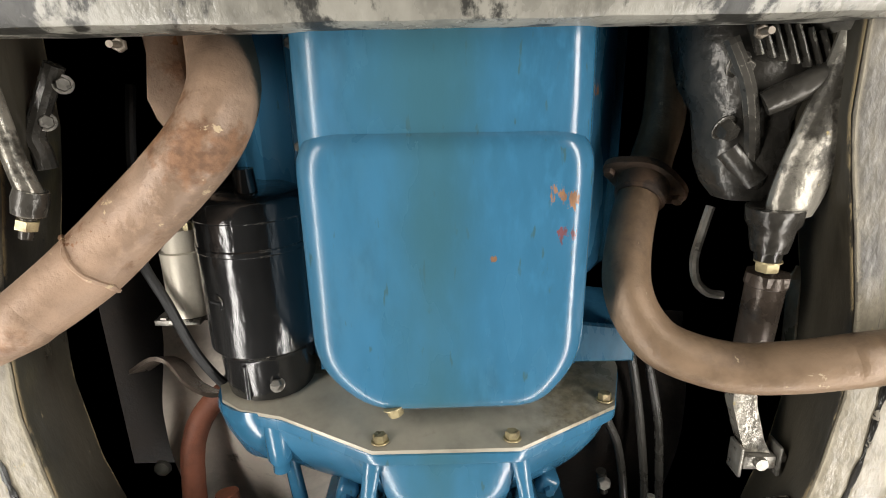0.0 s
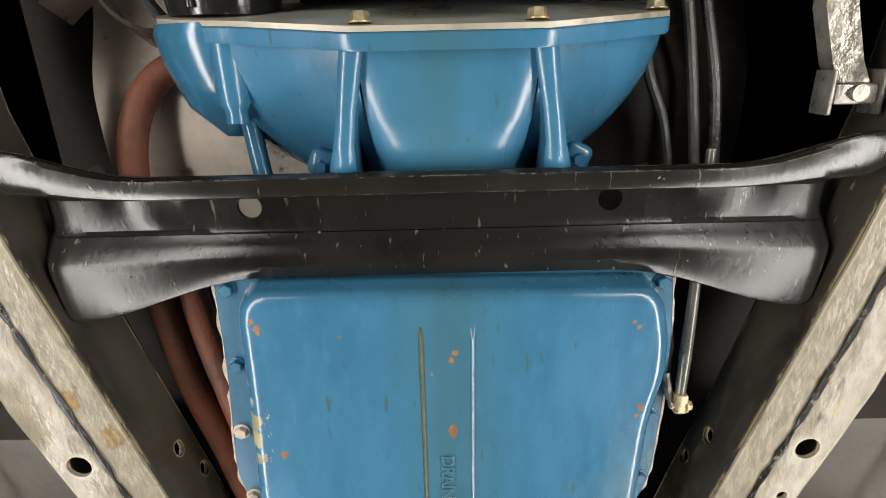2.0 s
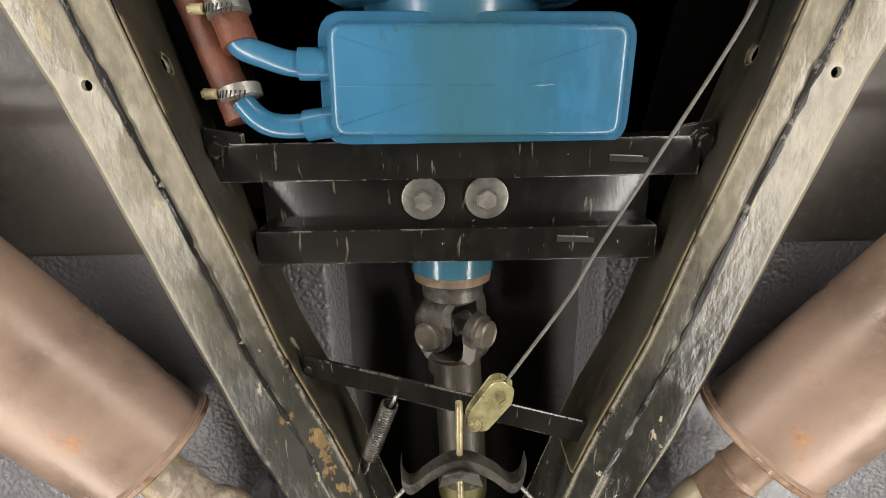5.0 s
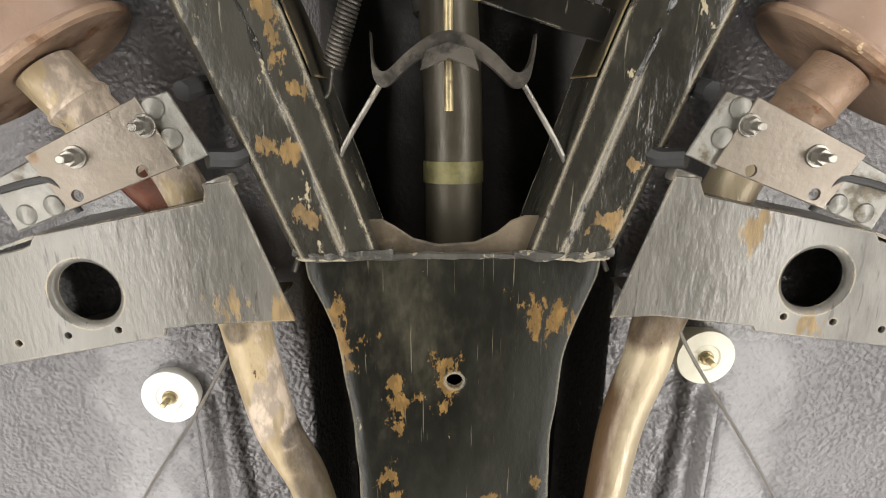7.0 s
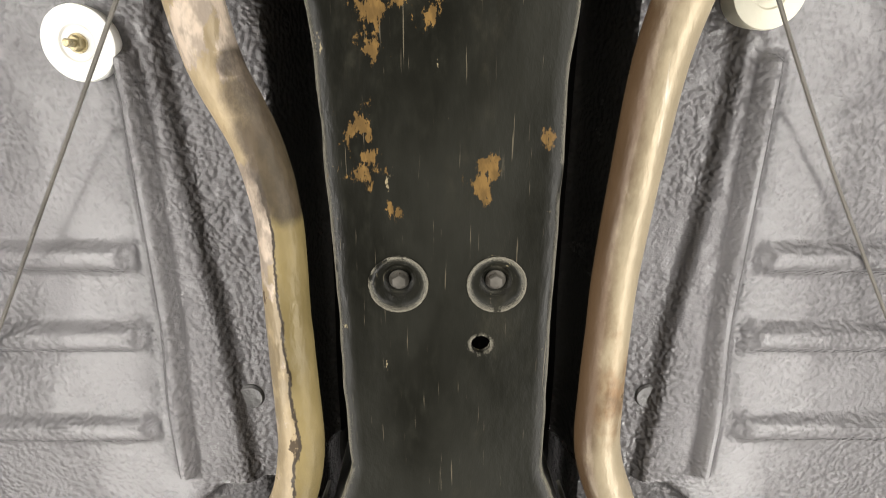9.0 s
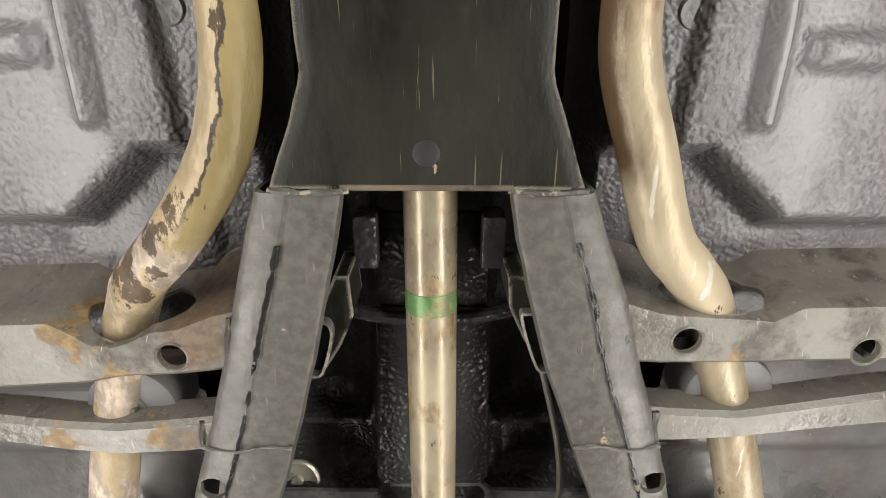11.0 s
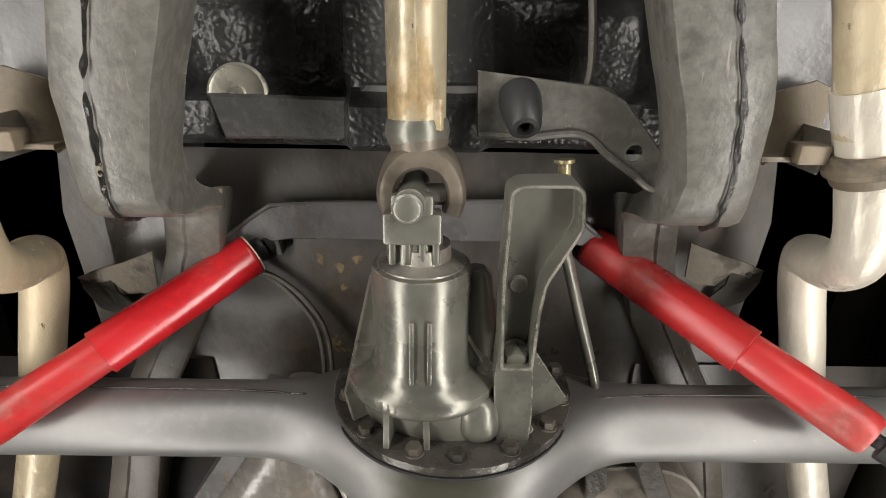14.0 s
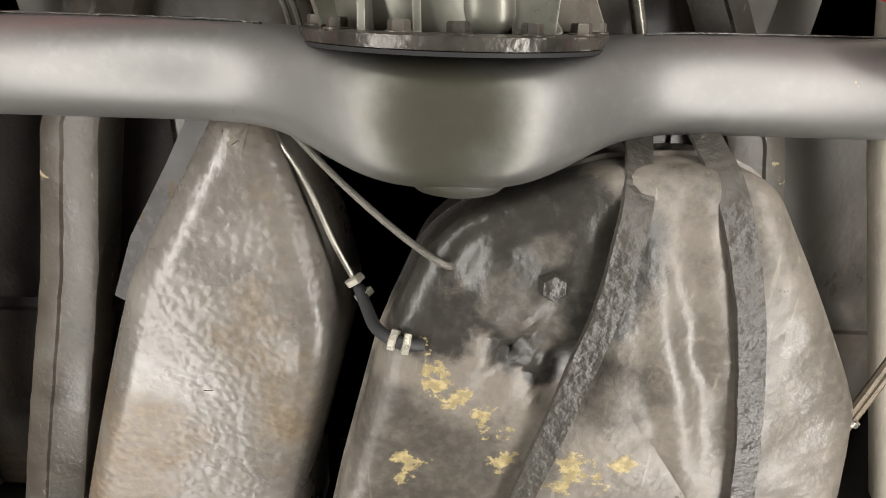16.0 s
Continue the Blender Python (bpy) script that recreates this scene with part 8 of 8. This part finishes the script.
def differential():
    t = thing("differential_carrier", "oily grey cast differential carrier with ribs and flange bolts", "differential", (0.04, 3.7, 1.86))
    c0, c1 = Vector((0.022, 0, 1.924)), Vector((0.068, 0, 2.0))
    rows = [(3.556, 0.052, 0), (3.560, 0.062, 0), (3.575, 0.0645, 0), (3.63, 0.063, 0.0), (3.690, 0.064, 0.0), (3.704, 0.067, 0.01), (3.712, 0.074, 0.03), (3.719, 0.086, 0.06), (3.725, 0.0905, 0.08), (3.738, 0.0915, 0.10), (3.747, 0.089, 0.14),
            (3.752, 0.084, 0.20), (3.775, 0.092, 0.40), (3.790, 0.106, 0.6), (3.800, 0.125, 0.9)]
    rings = []
    for y, r, k in rows:
        c = c0.lerp(c1, k)
        wide = 1 + 0.14 * smooth01(3.700, 3.725, y)
        rings.append([(c.x + r * wide * math.cos(a), y, c.z + r * math.sin(a)) for a in np.linspace(0, 2 * math.pi, 44, endpoint=False)])
    part("carrier", loft(B(), rings), cast, t)
    part("pinion_seal", lathe(B(), (0.022, 3.562, 1.924), (0, -1, 0), [(0, 0.058), (0.006, 0.056), (0.010, 0.046), (0.012, 0.038), (0.03, 0.036)], 40), steel, t)
    part("flange", lathe(B(), (0.068, 3.797, 2.0), (0, 1, 0), [(0, 0.177), (0.002, 0.182), (0.014, 0.182), (0.016, 0.178)], 64), greasy, t)
    part("gasket", lathe(B(), (0.068, 3.812, 2.0), (0, 1, 0), [(0, 0.184), (0.004, 0.184)], 64), hole_black, t)
    for x, z in ((-0.088, 1.960), (-0.051, 1.884), (0.015, 1.847), (0.071, 1.838), (0.142, 1.853), (0.199, 1.899), (0.229, 1.955), (0.235, 2.03)):
        part("flange_bolt", hexbolt(B(), (x, 3.798, z), (0, -1, 0), 0.0112, 0.010, 0.014), joint_steel, t)
    # ribs between the nose and the flange

    def fin(p, q, r, w, nm="rib"):
        p, q, r = Vector(p), Vector(q), Vector(r)
        n = (q - p).cross(r - p).normalized() * w
        part(nm, loft(B(), [[p - n, q - n, r - n], [p + n, q + n, r + n]]), cast, t)
    fin((-0.042, 3.575, 1.915), (-0.086, 3.765, 1.925), (0.0, 3.765, 1.96), 0.004)
    fin((-0.086, 3.764, 1.925), (-0.072, 3.797, 1.905), (0.0, 3.797, 1.96), 0.004)
    fin((-0.020, 3.735, 1.852), (-0.022, 3.797, 1.852), (-0.01, 3.797, 1.93), 0.004)
    fin((0.030, 3.745, 1.856), (0.032, 3.797, 1.850), (0.03, 3.797, 1.93), 0.004)
    # thick shoulder below the bracket pad
    part("shoulder", box(B(), (0.100, 3.768, 1.905), (0.056, 0.072, 0.096), turn(0, 0, -8), 0.024, 6), cast, t)
    part("side_boss", lathe(B(), (0.092, 3.575, 1.945), (0.06, 1, -0.06), [(0, 0.014), (0.01, 0.022), (0.13, 0.030), (0.16, 0.04)], 20), cast, t)
    fin((0.086, 3.66, 1.915), (0.175, 3.797, 1.885), (0.10, 3.797, 1.96), 0.006)
    fin((0.086, 3.68, 1.945), (0.225, 3.797, 1.945), (0.12, 3.797, 1.99), 0.006)
    fin((0.158, 3.655, 1.905), (0.238, 3.795, 1.955), (0.158, 3.795, 1.905), 0.004)
    bm = box(B(), (0.012, 3.655, 1.861), (0.006, 0.09, 0.010), None, 0.002)
    box(bm, (0.034, 3.655, 1.861), (0.006, 0.09, 0.010), None, 0.002)
    part("nose_ribs", bm, cast, t)
    bm = B()
    for i in range(11):
        box(bm, (-0.026 + i * 0.0095, 3.729, 1.8435 + 0.00004 * (i - 5) ** 2 * 10), (0.0055, 0.012, 0.005), turn(0, 0, 6 * (i % 3 - 1)), 0.001, 1)
    tagged(part("cast_marks", bm, cast, t), kind="stuff")
    # pad for the snubber bracket
    rings = [[(x0, y, z0), (x1, y, z0), (x1, y, z0 + 0.08), (x0, y, z0 + 0.08)] for y, x0, x1, z0 in ((3.66, 0.122, 0.162, 1.882), (3.70, 0.118, 0.168, 1.878), (3.76, 0.120, 0.170, 1.872), (3.797, 0.125, 0.168, 1.870))]
    part("bracket_pad", loft(B(), rings), cast, t)


differential()


def snubber_bracket():
    t = thing("snubber_bracket", "dark cast bracket tray with a bright raised rim", "bracket", (0.15, 3.56, 1.87))
    poly = [(0.119, 3.446), (0.133, 3.438), (0.192, 3.437), (0.203, 3.446), (0.207, 3.490), (0.200, 3.505), (0.172, 3.560), (0.167, 3.60), (0.165, 3.680), (0.121, 3.680), (0.117, 3.56)]
    poly = ccw([tuple(p) for p in round_poly(poly, 0.006, 2)])
    inn = inset(poly, 0.006)
    rings = [[(p[0], p[1], z) for p in q] for q, z in ((poly, 1.905), (poly, 1.864), (inset(poly, 0.002), 1.861), (inset(poly, 0.0045), 1.861), (inn, 1.864), (inn, 1.895))]
    part("tray", loft(B(), rings), cast, t)
    part("tray_bolt", hexbolt(B(), (0.143, 3.668, 1.893), (0, 0.1, -1), 0.0155, 0.022, 0.018), cast, t)
    part("rivet", lathe(B(), (0.142, 3.574, 1.895), (0, 0, -1), [(0, 0.012), (0.004, 0.010), (0.005, 0.0)], 18), cast, t)


snubber_bracket()


def blob(bm, poly, z_low, z_rim, fillet, dent, inner=(0.92, 0.82, 0.7, 0.56, 0.42, 0.28, 0.14, 0.04), per_edge=4):
    """A big pressed shell seen from below: rounded edge, and a bottom that follows dent(x, y)."""
    poly = ccw([tuple(p) for p in poly])
    fine = []
    for a, b in zip(poly, poly[1:] + poly[:1]):
        for i in range(per_edge):
            fine.append(tuple(Vector(a).lerp(Vector(b), i / per_edge)))
    cx, cy = sum(p[0] for p in fine) / len(fine), sum(p[1] for p in fine) / len(fine)
    rings = [[(p[0], p[1], z_rim) for p in fine]]
    for i in range(7):
        a = math.pi / 2 * i / 6
        o = inset(fine, fillet * (1 - math.cos(a)))
        rings.append([(p[0], p[1], z_low + fillet * (1 - math.sin(a)) + dent(p[0], p[1]) * math.sin(a)) for p in o])
    base = inset(fine, fillet)
    for k in inner:
        rings.append([(cx + (p[0] - cx) * k, cy + (p[1] - cy) * k, z_low + dent(cx + (p[0] - cx) * k, cy + (p[1] - cy) * k)) for p in base])
    return loft(bm, rings)


def fuel_tank():
    t = thing("fuel_tank", "dented grey fuel tank with tar, yellow patches and stains", "fuel tank", (0.3, 4.2, 1.87))
    poly = round_poly([(-0.020, 4.19), (0.040, 4.045), (0.10, 3.995), (0.20, 3.958), (0.268, 3.938), (0.39, 3.932), (0.452, 3.952), (0.545, 4.095), (0.648, 4.265), (0.672, 4.44), (0.66, 4.75), (-0.15, 4.75), (-0.085, 4.45)],
                      [0.02, 0.03, 0.03, 0.02, 0.02, 0.03, 0.04, 0.03, 0.05, 0.03, 0.03, 0.03, 0.03], 3)

    def dent(x, y):
        d = 0.008 * noise.noise(Vector((x, y, 0)) * 7) + 0.005 * noise.noise(Vector((x, y, 1)) * 17)
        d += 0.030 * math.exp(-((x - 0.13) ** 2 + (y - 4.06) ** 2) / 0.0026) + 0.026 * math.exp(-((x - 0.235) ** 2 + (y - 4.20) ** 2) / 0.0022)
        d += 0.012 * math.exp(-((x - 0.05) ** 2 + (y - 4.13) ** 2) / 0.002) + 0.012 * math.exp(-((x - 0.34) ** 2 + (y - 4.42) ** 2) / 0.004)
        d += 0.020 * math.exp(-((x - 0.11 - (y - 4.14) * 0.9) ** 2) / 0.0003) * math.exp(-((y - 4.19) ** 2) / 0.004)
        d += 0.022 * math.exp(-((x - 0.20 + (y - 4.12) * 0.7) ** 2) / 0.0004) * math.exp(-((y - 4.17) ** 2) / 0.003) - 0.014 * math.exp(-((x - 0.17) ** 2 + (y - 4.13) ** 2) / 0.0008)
        d += 0.006 * math.sin((x * 1.0 - y * 0.35) * 75) * smooth01(0.28, 0.36, x) * (1 - smooth01(0.40, 0.48, x))
        d += 0.010 * (1 - smooth01(3.98, 4.10, y))
        return d
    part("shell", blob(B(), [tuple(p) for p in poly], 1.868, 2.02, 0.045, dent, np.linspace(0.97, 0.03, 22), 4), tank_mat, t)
    rim = ccw([tuple(p) for p in poly])
    part("seam_rim", slab(B(), inset(rim, -0.006), 1.955, 1.960, 0.001), tank_mat, t)
    part("drain_plug", hexbolt(B(), (0.195, 4.079, 1.884), (0.1, -0.1, -1), 0.018, 0.022), strap_mat, t)
    for pts, w in (([(0.300, 3.87, 1.99), (0.296, 3.915, 1.945), (0.285, 3.955, 1.885), (0.276, 4.00, 1.858), (0.264, 4.09, 1.851), (0.232, 4.225, 1.850), (0.191, 4.391, 1.850), (0.10, 4.75, 1.852)], 0.0195),
                   ([(0.362, 3.865, 1.98), (0.374, 3.905, 1.945), (0.384, 3.945, 1.89), (0.404, 4.01, 1.860), (0.438, 4.12, 1.851), (0.476, 4.28, 1.850), (0.496, 4.395, 1.850), (0.55, 4.75, 1.852)], 0.0185)):
        line = spline(pts, 8)
        rings = []
        for i, p in enumerate(line):
            d = (line[min(i + 1, len(line) - 1)] - line[max(i - 1, 0)]).normalized()
            n = Vector((-d.y, d.x, 0)).normalized() * (w * (1 + 0.08 * noise.noise(p * 20)))
            up = Vector((0, 0, 0.005))
            z = Vector((0, 0, 0.0016 * noise.noise(p * 40)))
            rings.append([p - n + up, p - n * 0.9 + z, p + n * 0.9 + z, p + n + up])
        st = thing("tank_strap", "dark tar-coated steel tank strap", "tank strap", pts[3], group="tank straps")
        part("band", loft(B(), rings), strap_mat, st)
        hook = Vector(pts[0])
        part("end_loop", cyl(B(), hook + Vector((-w, -0.006, 0.004)), hook + Vector((w, 0.002, 0.004)), 0.009, None, 16), strap_mat, st)
    b = thing("strap_bolt", "greasy strap hook bolt at the crossmember", "bolt", (0.29, 3.87, 1.97))
    part("bolt", cyl(hexbolt(B(), (0.285, 3.885, 1.965), (1, 0.2, 0), 0.012, 0.012), (0.24, 3.87, 1.965), (0.35, 3.89, 1.965), 0.006), strap_mat, b)


fuel_tank()


def spare_well():
    t = thing("spare_wheel_well", "grey orange-peel pressed well beside the fuel tank", "body panel", (-0.3, 4.2, 1.96))
    poly = round_poly([(-0.235, 3.90), (-0.305, 4.01), (-0.392, 4.144), (-0.470, 4.348), (-0.552, 4.573), (-0.60, 4.75), (-0.17, 4.75), (-0.163, 4.557), (-0.092, 4.285), (-0.080, 4.205), (-0.105, 4.085), (-0.175, 3.90)], 0.02, 2)

    def dent(x, y):
        return 0.02 * (1 - smooth01(3.95, 4.15, y)) - 0.012 * smooth01(4.10, 4.25, y) + 0.004 * noise.noise(Vector((x, y, 4)) * 9) - 0.010 * math.exp(-((x + 0.12) ** 2 + (y - 4.24) ** 2) / 0.002)
    part("shell", blob(B(), [tuple(p) for p in poly], 1.955, 2.16, 0.05, dent, np.linspace(0.96, 0.04, 18), 3), duct_mat, t)
    part("edge_channel", loft(B(), [[(x - 0.028, y, 2.03), (x + 0.012, y + 0.01, 2.015), (x + 0.012, y + 0.01, 2.10), (x - 0.028, y, 2.10)] for x, y in ((-0.225, 3.86), (-0.30, 3.985), (-0.375, 4.10), (-0.42, 4.20))]), grey_body, t)


spare_well()


def fuel_pipes():
    t = thing("fuel_line", "bent steel fuel line with bright union nuts and a rubber joint", "pipe", (-0.05, 4.1, 1.97))
    part("line", tube(B(), [(-0.20, 3.88, 2.03), (-0.165, 3.935, 2.01), (-0.125, 3.99, 1.99), (-0.088, 4.073, 1.975), (-0.060, 4.130, 1.97)], 0.0042, 10), steel, t)
    part("joint_hose", tube(B(), [(-0.054, 4.140, 1.968), (-0.041, 4.152, 1.94), (-0.022, 4.158, 1.895), (0.002, 4.158, 1.868), (0.022, 4.162, 1.863), (0.040, 4.168, 1.872)], 0.0085, 12), rubber, t)
    for p, d in (((-0.060, 4.128, 1.969), (0.5, 0.8, -0.1)), ((-0.047, 4.148, 1.965), (0.5, 0.8, -0.1)), ((0.004, 4.158, 1.867), (0.9, 0.15, -0.2)), ((0.020, 4.161, 1.863), (0.9, 0.2, 0.0))):
        d = Vector(d).normalized()
        part("union_nut", lathe(B(), Vector(p) - d * 0.0045, d, [(0, 0.0125), (0.001, 0.0150), (0.009, 0.0150), (0.010, 0.0125)], 6), bright_nut, t)
    part("return_line", tube(B(), [(-0.185, 3.89, 2.03), (-0.14, 3.925, 1.995), (-0.08, 3.972, 1.958), (-0.02, 4.012, 1.922), (0.030, 4.040, 1.893), (0.064, 4.055, 1.876), (0.078, 4.062, 1.888)], 0.0048, 10), wire_mat, t)
    c = thing("wiring_bundle", "tied pair of tan cables", "cable", (0.62, 4.38, 1.95))
    for o in (0.0, 0.012):
        part("cable", tube(B(), [(0.74 + o, 4.22, 1.97), (0.70 + o, 4.29, 1.95), (0.665 + o, 4.37, 1.94), (0.63 + o, 4.46, 1.94), (0.58 + o, 4.60, 1.94)], 0.006, 8), gasket_brown, c)
    part("tie", lathe(B(), (0.688, 4.325, 1.943), (-0.4, 0.9, 0), [(0, 0.015), (0.008, 0.015)], 14), steel, c)


fuel_pipes()
